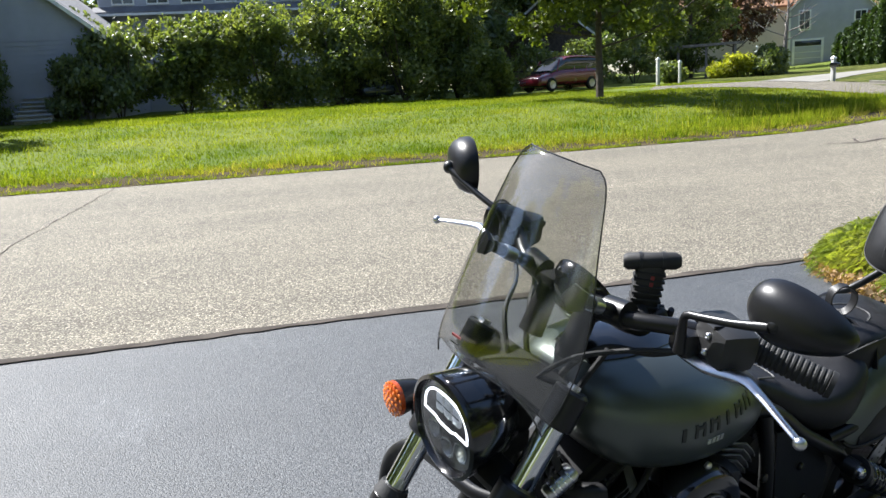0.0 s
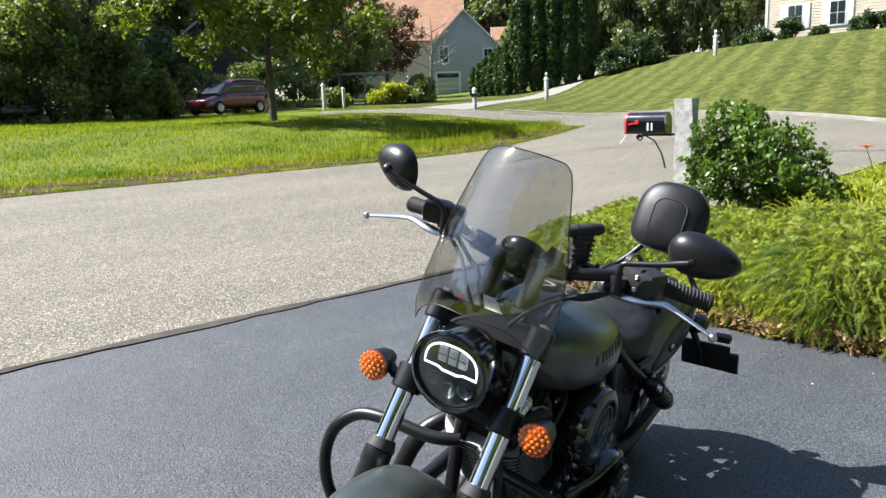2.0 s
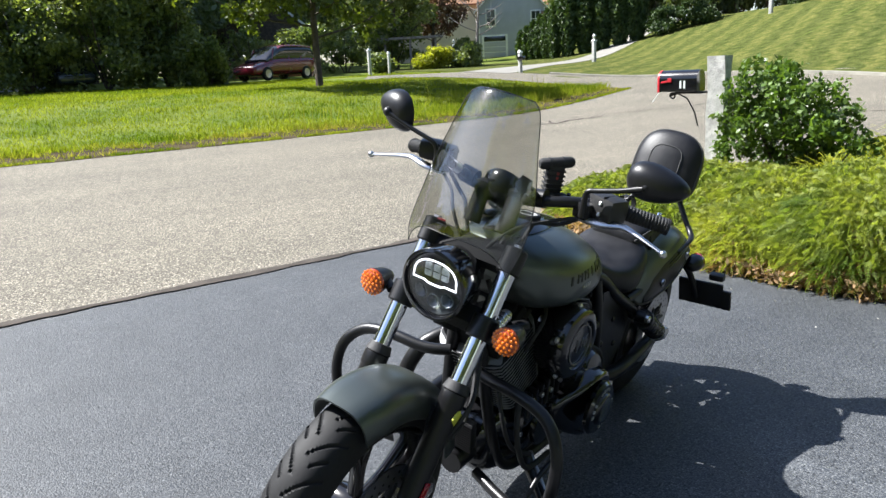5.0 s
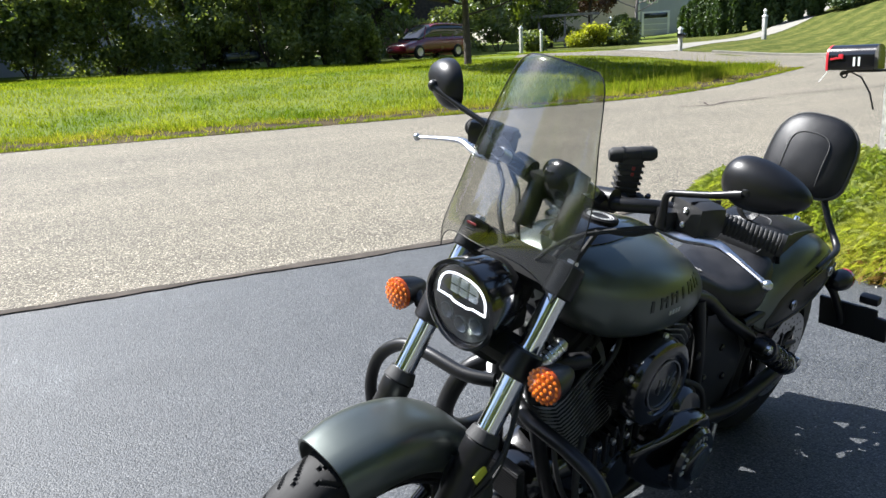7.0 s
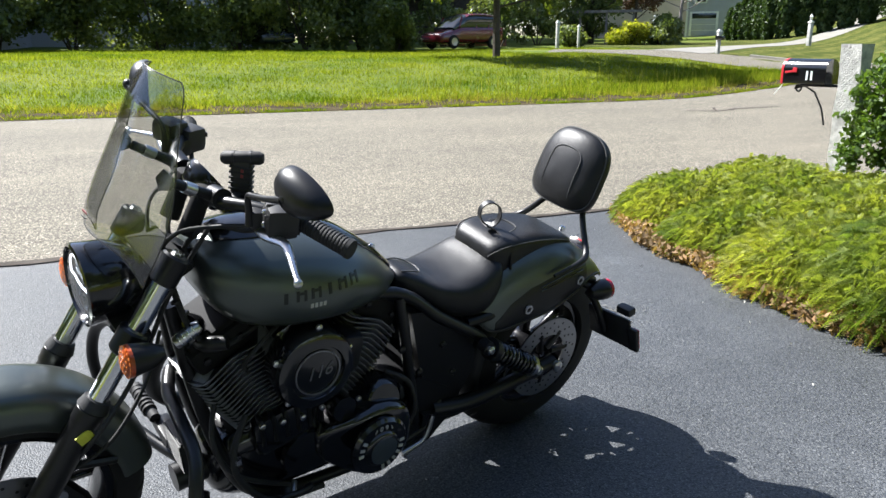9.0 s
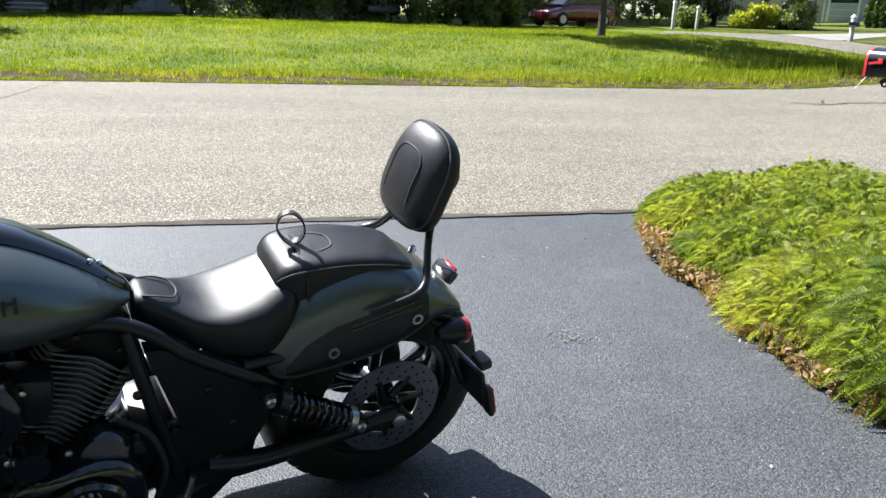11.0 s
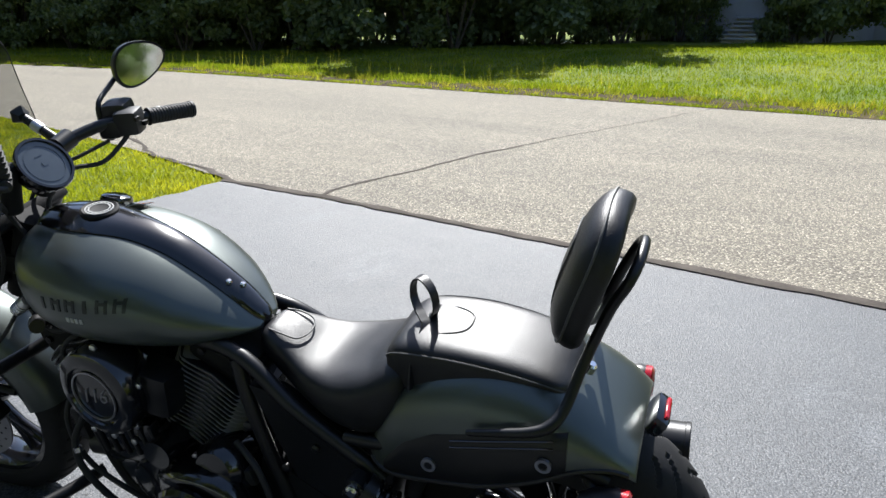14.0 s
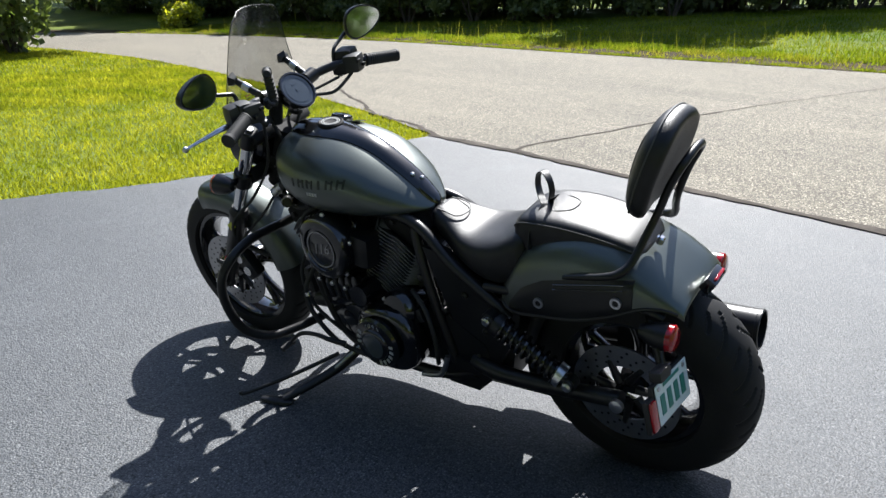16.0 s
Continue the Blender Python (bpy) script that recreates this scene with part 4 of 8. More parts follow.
# -- fork
FORK = (V(0.436, 0, 0.948), FRONT + V(-0.012, 0, 0.0))
FD = (FORK[1] - FORK[0]).normalized()
def on_fork(d, y):
    return FORK[0] + FD * d + V(0, y, 0)
FL = (FORK[1] - FORK[0]).length
for s in (-1, 1):
    y = 0.124 * s
    leg = bp("fork_leg", Shape().tube([on_fork(0.02, y), on_fork(0.40, y)], 0.0235, 24), M_chrome, label="polished chrome fork tube")
    bp("fork_cap", Shape().tube([on_fork(-0.035, y), on_fork(-0.03, y), on_fork(0.03, y), on_fork(0.034, y)], [0.026, 0.031, 0.031, 0.027], 22), M_satin, leg)
    bp("cap_bolt", Shape().lathe([(0, 0), (0.013, 0), (0.013, 0.008), (0, 0.008)], on_fork(-0.043, y), FD, 6, False), M_alloy, leg)
    bp("slider", Shape().tube([on_fork(0.348, y), on_fork(0.353, y), on_fork(0.385, y), on_fork(0.39, y), on_fork(0.56, y), on_fork(FL - 0.03, y), on_fork(FL + 0.03, y)], [0.03, 0.034, 0.034, 0.031, 0.031, 0.028, 0.03], 22), M_satin, leg, "black fork slider")
    bp("dust_seal", Shape().tube([on_fork(0.325, y), on_fork(0.349, y)], [0.029, 0.036], 22), M_rubber, leg)
    bp("axle_clamp", Shape().tube([FRONT + V(0, 0.1 * s, 0), FRONT + V(0, 0.165 * s, 0)], 0.034, 20), M_satin, leg)
    bp("axle_nut", Shape().lathe([(0, 0), (0.016, 0), (0.016, 0.012), (0, 0.012)], FRONT + V(0, 0.165 * s, 0), (0, s, 0), 6, False), M_alloy, leg)
    bp("lower_clamp", Shape().tube([on_fork(0.15, y), on_fork(0.155, y), on_fork(0.205, y), on_fork(0.21, y)], [0.032, 0.036, 0.036, 0.032], 22), M_satin, leg)
bp("fork_tag", Shape().box((0.034, 0.004, 0.026), Matrix.Translation(on_fork(0.405, 0.155)) @ Matrix.Rotation(radians(30), 4, "Y")), M_yellow, label="small yellow tag")
bp("lower_triple_clamp", Shape().box((0.06, 0.24, 0.05), Matrix.Translation(on_fork(0.18, 0) + V(-0.02, 0, 0)) @ Matrix.Rotation(radians(30), 4, "Y"), 0.012), M_cast)
bp("upper_triple_clamp", Shape().box((0.075, 0.27, 0.032), Matrix.Translation(on_fork(0.012, 0) + V(-0.02, 0, 0)) @ Matrix.Rotation(radians(30), 4, "Y"), 0.01), M_cast)
bp("steering_head", Shape().tube([on_fork(0.0, 0) + V(-0.065, 0, 0), on_fork(0.25, 0) + V(-0.065, 0, 0)], 0.036, 20), M_cast)
for s in (-1, 1):
    bp("reflector", Shape().box((0.05, 0.008, 0.02), Matrix.Translation(on_fork(0.60, 0.157 * s)) @ Matrix.Rotation(radians(60), 4, "Y"), 0.003), M_redlens, label="small orange-red side reflector")
cal = bp("brake_caliper", Shape().box((0.07, 0.05, 0.14), Matrix.Translation(FRONT + V(-0.125, 0.1, 0.075)) @ Matrix.Rotation(radians(35), 4, "Y"), 0.015), M_satin, label="black front brake caliper")
bp("piston_cap", Shape().lathe([(0, 0), (0.02, 0), (0.02, 0.006), (0, 0.006)], FRONT + V(-0.11, 0.125, 0.1), (0, 1, 0), 16, False), M_alloy, cal)
bp("piston_cap", Shape().lathe([(0, 0), (0.02, 0), (0.02, 0.006), (0, 0.006)], FRONT + V(-0.14, 0.125, 0.05), (0, 1, 0), 16, False), M_alloy, cal)
bp("brake_hose", Shape().tube([FRONT + V(-0.13, 0.12, 0.15), V(0.6, 0.17, 0.62), V(0.5, 0.12, 0.72), V(0.42, 0.08, 0.85), V(0.34, 0.12, 1.03)], 0.0055, 8, 6), M_rubber)
bp("brake_hose", Shape().tube([FRONT + V(-0.13, 0.11, 0.14), V(0.58, 0.15, 0.56), V(0.48, 0.1, 0.66), V(0.43, 0.05, 0.75)], 0.005, 8, 6), M_rubber)


# -- fenders
def fender(path, half, drop, thick, curl=0.75, k=15):
    """A shell swept along (x, z) pairs: a rounded crown with sides that fall by drop."""
    rings = []
    for i, (x, z, hw, dp) in enumerate(path):
        a, b = path[max(i - 1, 0)], path[min(i + 1, len(path) - 1)]
        t = Vector((b[0] - a[0], 0, b[1] - a[1])).normalized()
        n = V(t.z, 0, -t.x)
        outer, inner = [], []
        for j in range(k + 1):
            ang = math.pi * j / k
            c, s = math.cos(ang), math.sin(ang)
            y = hw * half * math.copysign(abs(c) ** curl, c)
            lift = drop * dp * (1 - s ** 0.8)
            outer.append(V(x, y, z) - n * lift)
            inner.append(V(x, y * (1 - thick / half), z) - n * (lift + thick))
        rings.append(outer + inner[::-1])
    return Shape().ring_loft(rings, True, "shell")


def arc(c, r, a0, a1, n, ends=0.8):
    out = []
    for i in range(n + 1):
        t = i / n
        a = radians(a0 + (a1 - a0) * t)
        out.append((c.x + r * math.cos(a), c.z + r * math.sin(a), 1.0, 1.0))
    return out


bp("front_fender", fender([(x, z, 1.0 - 0.10 * max(0, 1 - i / 3), 1.0) for i, (x, z, _, _) in enumerate(arc(FRONT, 0.366, 72, 168, 26))], 0.092, 0.085, 0.005, 0.6), M_paint, label="satin olive-grey front fender", sharp=60)
for s in (-1, 1):
    bp("fender_bracket", Shape().tube([FRONT + V(-0.16, 0.086 * s, 0.27), on_fork(0.5, 0.115 * s), FRONT + V(-0.25, 0.088 * s, 0.12)], 0.011, 8, 4), M_satin)
def deep_fender(rows, thick=0.006, k=30):
    """A shell with upright sides and a rounded crown, from rows of x, top, lower edge and half width."""
    rings = []
    for u, top, low, hw in rows:
        outer, inner = [], []
        for j in range(k + 1):
            a = math.pi * j / k
            c, q = math.cos(a), math.sin(a)
            y = math.copysign(abs(c) ** 0.5, c)
            z = q ** 0.85 if q > 1e-6 else 0.0
            outer.append(V(u, hw * y, low + (top - low) * z))
            inner.append(V(u, (hw - thick) * y, low + (top - thick - low) * z))
        rings.append(outer + inner[::-1])
    return Shape().ring_loft(rings, True, "shell")


rf = blend_sections([(-0.552, 0.605, 0.572, 0.128), (-0.58, 0.665, 0.545, 0.150), (-0.63, 0.732, 0.545, 0.166), (-0.72, 0.778, 0.563, 0.178), (-0.82, 0.798, 0.582, 0.183), (-0.92, 0.784, 0.615, 0.180), (-1.0, 0.748, 0.650, 0.169), (-1.055, 0.712, 0.655, 0.157), (-1.09, 0.684, 0.645, 0.147), (-1.11, 0.664, 0.632, 0.142)], 34)
rfend = bp("rear_fender", deep_fender([tuple(r) for r in rf]), M_paint, label="satin olive-grey rear fender with deep sides", sharp=60)
def fender_side(u, z, out=0.0):
    """The point of the fender's left side at u and z, moved out."""
    top, low, hw = (float(np.interp(u, rf[::-1, 0], rf[::-1, k])) for k in (1, 2, 3))
    q = min(max((z - low) / (top - low), 0.0), 0.999) ** (1 / 0.85)
    return V(u, hw * (1 - q * q) ** 0.25 + out, z)


for s in (-1, 1):
    cover = []
    for u in np.linspace(-0.60, -0.985, 26):
        low = float(np.interp(u, rf[::-1, 0], rf[::-1, 2])) + 0.008
        up = float(np.interp(u, [-0.985, -0.92, -0.84, -0.72, -0.65, -0.60], [0.725, 0.722, 0.708, 0.676, 0.636, 0.575]))
        zs = np.linspace(low, max(up, low + 0.008), 9)
        cover.append([mirror_y(fender_side(u, z, 0.0045 * min(1, 4 * min(i + 0.4, 8.4 - i) / 8)), s) for i, z in enumerate(zs)] + [mirror_y(fender_side(u, z, -0.003), s) for z in zs[::-1]])
    strut = bp("strut_cover", Shape().ring_loft(cover), M_satin, rfend, "black strut cover on the fender's side", sharp=50)
    for dz in (0.0, -0.013):
        bp("cover_groove", Shape().tube([mirror_y(fender_side(u, z + dz, 0.0048), s) for u, z in ((-0.76, 0.676), (-0.84, 0.694), (-0.92, 0.708), (-0.96, 0.712))], 0.0022, 8, 3), M_black, strut)
    bp("edge_bead", Shape().tube([V(r[0], s * (r[3] - 0.001), r[2] + 0.004) for r in rf[2:-3]], 0.006, 8), M_satin, rfend)
    for u, w, y in ((-0.713, 0.612, 0.1805), (-0.945, 0.668, 0.1795)):
        bp("washer", Shape().lathe([(0.009, 0), (0.0155, 0), (0.0155, 0.006), (0.009, 0.006)], V(u, s * y, w), (0, s, 0), 24), M_alloy, rfend, "bright alloy washer")
        bp("fender_bolt", Shape().lathe([(0, 0), (0.009, 0), (0.008, 0.004), (0, 0.004)], V(u, s * y, w), (0, s, 0), 16, False), M_satin, rfend)
    bp("strut", Shape().tube([V(-0.50, s * 0.13, 0.585), V(-0.62, s * 0.14, 0.6), V(-0.8, s * 0.145, 0.63), V(-0.98, s * 0.15, 0.655), V(-1.06, s * 0.15, 0.63)], 0.015, 10, 5), M_satin)

# -- tank and its console
TANK = blend_sections([(0.345, 0.918, 0.850, 0.072), (0.325, 0.945, 0.810, 0.119), (0.27, 0.963, 0.762, 0.164), (0.17, 0.966, 0.738, 0.194), (0.06, 0.951, 0.730, 0.199), (-0.04, 0.920, 0.732, 0.184), (-0.13, 0.868, 0.736, 0.151), (-0.195, 0.822, 0.742, 0.107), (-0.24, 0.782, 0.748, 0.065), (-0.26, 0.765, 0.752, 0.038)], 44)
tank_rings = []
for u, hi, lo, hw in TANK:
    ring = []
    for j in range(40):
        a = 2 * math.pi * j / 40
        c, s = math.cos(a), math.sin(a)
        mid = lo + (hi - lo) * 0.42
        zz = mid + ((hi - mid) * abs(s) ** 0.92 if s > 0 else -(mid - lo) * abs(s) ** 0.6)
        yy = hw * math.copysign(abs(c) ** (0.9 if s > 0 else 0.7), c)
        ring.append(V(u, yy, zz))
    tank_rings.append(ring)
tank = bp("fuel_tank", Shape().ring_loft(tank_rings), M_paint, label="teardrop fuel tank in satin olive-grey", sharp=70)


def tank_top(u, y):
    u = min(max(u, -0.258), 0.34)
    us = TANK[::-1, 0]
    hi, lo, hw = (float(np.interp(u, us, TANK[::-1, k])) for k in (1, 2, 3))
    c = min(abs(y) / hw, 0.999) ** (1 / 0.9)
    mid = lo + (hi - lo) * 0.42
    return mid + (hi - mid) * (1 - c * c) ** 0.46


con = []
for u, half in blend_sections([(0.30, 0.05), (0.22, 0.072), (0.14, 0.07), (0.05, 0.052), (-0.05, 0.043), (-0.15, 0.037), (-0.215, 0.033), (-0.25, 0.026), (-0.268, 0.012)], 36):
    row = []
    for j in range(9):
        y = half * (j / 4 - 1)
        up = 0.014 * (1 - abs(j / 4 - 1) ** 3) + 0.003
        row.append(V(u, y, (tank_top(u, y) if u > -0.257 else tank_top(-0.257, y) - (-0.257 - u) * 1.6) + up))
    con.append(row + [V(p.x, p.y * 0.98, p.z - 0.02) for p in row[::-1]])
console = bp("tank_console", Shape().ring_loft(con, True, "shell"), M_black, label="gloss black console strip along the tank", sharp=50)
capz = V(0.152, 0.0, 0.968)
bp("dial", Shape().lathe([(0, 0), (0.04, 0), (0.043, 0.004), (0.043, 0.016), (0.038, 0.02), (0.034, 0.017), (0, 0.017)], capz, (-0.1, 0, 1), 40, False), M_cast, console, "round black tank dial")
ringm = Shape()
for r0 in (0.029, 0.022):
    ringm.lathe([(r0, 0.0165), (r0 + 0.0022, 0.0165), (r0 + 0.0022, 0.0185), (r0, 0.0185)], capz, (-0.1, 0, 1), 40)
for i in range(18):
    a = i * math.pi / 9
    ringm.box((0.004, 0.0022, 0.002), Matrix.Translation(capz + V(0.0255 * math.cos(a), 0.0255 * math.sin(a), 0.0178 + 0.0025 * math.cos(a))) @ Matrix.Rotation(a, 4, "Z"))
bp("dial_marking", ringm, M_cream, console)
cap2 = V(0.185, -0.085, tank_top(0.185, 0.085) + 0.004)
bp("fuel_cap", Shape().lathe([(0, -0.004), (0.036, -0.004), (0.038, 0.005), (0.034, 0.014), (0.025, 0.018), (0, 0.018)], cap2, (-0.1, -0.35, 1), 36, False), M_black, tank, "black fuel filler cap")
for s in (-0.008, 0.012):
    bp("console_screw", Shape().lathe([(0, -0.004), (0.007, -0.004), (0.007, 0.002), (0.004, 0.005), (0, 0.005)], V(-0.197 + s, 0.004 + s, tank_top(-0.197 + s, 0) + 0.02), (-0.5, 0, 1), 14, False), M_chrome, console)
bp("warning_sticker", Shape().box((0.055, 0.03, 0.001), Matrix.Translation(V(0.13, -0.09, tank_top(0.13, 0.09) + 0.003)) @ Matrix.Rotation(radians(22), 4, "X") @ Matrix.Rotation(radians(10), 4, "Y")), M_platew, tank, "small white and orange sticker")
bp("warning_sticker", Shape().box((0.05, 0.012, 0.001), Matrix.Translation(V(0.128, -0.112, tank_top(0.128, 0.112) + 0.004)) @ Matrix.Rotation(radians(30), 4, "X") @ Matrix.Rotation(radians(10), 4, "Y")), M_amber, tank)


def tank_side(u, z):
    us = TANK[::-1, 0]
    hi, lo, hw = (float(np.interp(u, us, TANK[::-1, k])) for k in (1, 2, 3))
    mid = lo + (hi - lo) * 0.42
    q = (z - mid) / (hi - mid) if z > mid else (mid - z) / (mid - lo)
    s = min(max(q, 0), 0.999) ** (1 / (0.92 if z > mid else 0.6))
    return hw * math.sqrt(1 - s * s) ** (0.9 if z > mid else 0.7)


# the maker's mark on the tank as plain bars, and a small line under it
for s in (-1, 1):
    for i in range(6):
        u = 0.178 - i * 0.04
        w = 0.85 + 0.002 * i
        b = Shape()
        pieces = [(-0.010, 0, 0.007, 0.026), (0.010, 0, 0.007, 0.026)] if i in (1, 2, 4, 5) else [(0, 0, 0.009, 0.026)]
        pieces += [(0, 0.006, 0.014, 0.006)] if i in (1, 2, 4, 5) else []
        for du, dw, lu, lw in pieces:
            rr = []
            for zz in np.linspace(w + dw - lw / 2, w + dw + lw / 2, 6):
                rr.append([V(u + du - lu / 2, s * (tank_side(u + du - lu / 2, zz) + 0.0012), zz), V(u + du + lu / 2, s * (tank_side(u + du + lu / 2, zz) + 0.0012), zz), V(u + du + lu / 2, s * (tank_side(u + du + lu / 2, zz) - 0.004), zz), V(u + du - lu / 2, s * (tank_side(u + du - lu / 2, zz) - 0.004), zz)])
            b.ring_loft(rr)
        bp("tank_letter_bar", b, M_decal, tank)
    for i in range(4):
        u, w = 0.11 - i * 0.012, 0.822
        b = Shape().box((0.008, 0.002, 0.011), (u, s * (tank_side(u, w) + 0.0005), w))
        bp("tank_small_bar", b, M_cream, tank)


# -- seats
def padded(rows, n, k=32, p=0.55, q=0.6):
    return Shape().ring_loft([oval(u, lo, hi, hw, p, q, k) for u, hi, lo, hw in blend_sections(rows, n)])


seat_rows = [(-0.262, 0.752, 0.69, 0.045), (-0.285, 0.763, 0.675, 0.062), (-0.33, 0.752, 0.65, 0.080), (-0.40, 0.729, 0.62, 0.113), (-0.47, 0.729, 0.595, 0.138), (-0.54, 0.742, 0.585, 0.147), (-0.59, 0.764, 0.595, 0.14), (-0.62, 0.772, 0.62, 0.13), (-0.64, 0.764, 0.65, 0.11)]
rings = []
for u, hi, lo, hw in blend_sections(seat_rows, 34):
    ring = []
    for j in range(40):
        a = 2 * math.pi * j / 40
        c, s = math.cos(a), math.sin(a)
        if s >= 0:
            zz = lo + (hi - lo) * (0.45 + 0.55 * abs(s) ** 0.55)
            yy = hw * math.copysign(abs(c) ** 0.62, c)
        else:
            zz = lo + (hi - lo) * 0.45 * (1 - abs(s) ** 0.5)
            yy = hw * (1 - 0.12 * abs(s)) * math.copysign(abs(c) ** 0.5, c)
        dish = 0.012 * math.exp(-((u + 0.44) / 0.09) ** 2) * max(0, s) * math.cos(c * 1.2)
        ring.append(V(u, yy, zz - dish))
    rings.append(ring)
seat = bp("rider_seat", Shape().ring_loft(rings), M_leather, label="sculpted black leather rider seat", sharp=70)
bp("seat_panel_seam", Shape().tube([V(-0.285, 0.040, 0.7605), V(-0.32, 0.045, 0.7565), V(-0.355, 0.038, 0.7455), V(-0.368, 0.0, 0.7425), V(-0.355, -0.038, 0.7455), V(-0.32, -0.045, 0.7565), V(-0.285, -0.040, 0.7605)], 0.0022, 6, 6), M_piping, seat)
pil = [(-0.590, 0.772, 0.670, 0.070), (-0.600, 0.798, 0.650, 0.092), (-0.64, 0.819, 0.640, 0.109), (-0.74, 0.824, 0.645, 0.114), (-0.83, 0.816, 0.655, 0.112), (-0.91, 0.800, 0.680, 0.106), (-0.956, 0.783, 0.702, 0.096), (-0.98, 0.760, 0.725, 0.066)]
pill = bp("pillion_seat", padded(pil, 30, 44, 0.3, 0.34), M_leather, label="padded black leather pillion seat", sharp=70)
prow = blend_sections(pil, 30)
for s in (-1, 1):
    bp("seam", Shape().tube([V(r[0], s * (r[3] * 0.965 + 0.001), r[1] - 0.014) for r in prow[2:-1]], 0.002, 6), M_piping, pill)
bp("panel_seam", Shape().tube([V(-0.64, 0.05, 0.8070), V(-0.70, 0.05, 0.8222), V(-0.745, 0.032, 0.8242), V(-0.755, 0, 0.8248), V(-0.745, -0.032, 0.8242), V(-0.70, -0.05, 0.8222), V(-0.64, -0.05, 0.8070)], 0.0022, 6, 6), M_piping, pill)


def ribbon(line, width, thick, smooth=6):
    pts = blend_sections([tuple(p) for p in line], len(line) * smooth)
    rings = []
    for i, p in enumerate(pts):
        p = Vector(p)
        d = (Vector(pts[min(i + 1, len(pts) - 1)]) - Vector(pts[max(i - 1, 0)])).normalized()
        side = V(0.25, 1, 0).normalized()
        side = (side - d * side.dot(d)).normalized()
        n = d.cross(side)
        rings.append([p + side * width / 2 + n * thick / 2, p - side * width / 2 + n * thick / 2, p - side * width / 2 - n * thick / 2, p + side * width / 2 - n * thick / 2])
    return Shape().ring_loft(rings)


strap = [V(-0.660, 0.118, 0.733), V(-0.662, 0.094, 0.794), V(-0.664, 0.032, 0.820), V(-0.658, 0.011, 0.830), V(-0.634, 0.007, 0.841), V(-0.616, 0.003, 0.864), V(-0.622, 0.000, 0.895), V(-0.648, -0.003, 0.909), V(-0.676, -0.005, 0.894), V(-0.684, -0.007, 0.864), V(-0.672, -0.009, 0.836), V(-0.662, -0.024, 0.822), V(-0.664, -0.094, 0.794), V(-0.662, -0.118, 0.733)]
knot = Matrix.Translation((-0.652, 0, 0)) @ Matrix.Rotation(radians(-34), 4, "Z") @ Matrix.Translation((0.652, 0, 0))
bp("grab_strap", ribbon([knot @ p if 3 <= i <= 10 else p for i, p in enumerate(strap)], 0.02, 0.004), M_leather, label="black leather grab strap tied in a loop")

# -- backrest and its bar
PAD = Matrix.Translation((-0.994, 0.0, 0.989)) @ Matrix.Rotation(radians(-20), 4, "Y")
def pad_point(a, g):
    """Half width and height of the pad's outline at an angle, shrunk by g."""
    c, s = math.cos(a), math.sin(a)
    y = 0.134 * math.copysign(abs(c) ** (0.72 if s > 0 else 0.55), c) * (1 - 0.07 * s)
    z = 0.130 * math.copysign(abs(s) ** (0.68 if s > 0 else 0.58), s)
    return y * g, z * g
def pad_ring(x, g, k=56):
    out = []
    for j in range(k):
        y, z = pad_point(2 * math.pi * j / k, g)
        out.append(PAD @ V(x - 0.022 * (y / 0.134) ** 2 - 0.012 * (z / 0.134) ** 2, y, z))
    return out
PAD_FRONT = [(0.0, 1.0), (0.014, 1.005), (0.026, 0.985), (0.036, 0.93), (0.043, 0.82), (0.048, 0.66), (0.051, 0.4), (0.052, 0.1)]
pad = bp("backrest", Shape().ring_loft([pad_ring(-0.016, 0.4), pad_ring(-0.018, 0.85), pad_ring(-0.012, 0.95)] + [pad_ring(x, g) for x, g in PAD_FRONT]), M_leather, label="padded black leather backrest", sharp=75)
rim = pad_ring(0.027, 0.988)
bp("piping", Shape().tube(rim + [rim[0]], 0.0026, 6), M_piping, pad)
def pad_front(y, z):
    g = max((abs(y) / 0.134) ** 2.2 + (abs(z) / 0.130) ** 2.2, 1e-6) ** (1 / 2.2)
    x = float(np.interp(g, [q for _, q in PAD_FRONT[::-1]], [p for p, _ in PAD_FRONT[::-1]]))
    return PAD @ V(x + 0.0015 - 0.022 * (y / 0.134) ** 2 - 0.012 * (z / 0.134) ** 2, y, z)
loop = [pad_front(0.062, -0.11 + 0.02 * j) for j in range(6)]
loop += [pad_front(0.062 * math.copysign(abs(math.cos(a)) ** 0.7, math.cos(a)), 0.012 + 0.05 * math.sin(a) ** 0.75) for a in [math.pi * j / 20 for j in range(21)]]
loop += [pad_front(-0.062, -0.01 - 0.02 * j) for j in range(6)]
bp("panel_seam", Shape().tube(loop, 0.0016, 6), M_piping, pad)
bar = [V(-0.80, 0.187, 0.715), V(-0.86, 0.188, 0.729), V(-0.92, 0.186, 0.742), V(-0.955, 0.172, 0.752), V(-0.977, 0.145, 0.776), V(-0.994, 0.105, 0.825), V(-1.013, 0.075, 0.875), V(-1.04, 0.070, 0.945), V(-1.066, 0.072, 0.995), V(-1.079, 0.044, 1.020), V(-1.082, 0, 1.028)]
thin = [0.006, 0.008, 0.010, 0.012] + [0.0105] * 7
bp("backrest_bar", Shape().tube(bar + [mirror_y(p, -1) for p in bar[-2::-1]], thin + thin[-2::-1], 12, 5), M_satin, label="black tubular backrest bar", sharp=60)
bp("quick_release_knob", Shape().lathe([(0, -0.01), (0.011, -0.01), (0.011, 0.006), (0.007, 0.01), (0, 0.01)], (-1.0, 0.018, 0.776), (-0.4, 0, 1), 14, False), M_chrome)

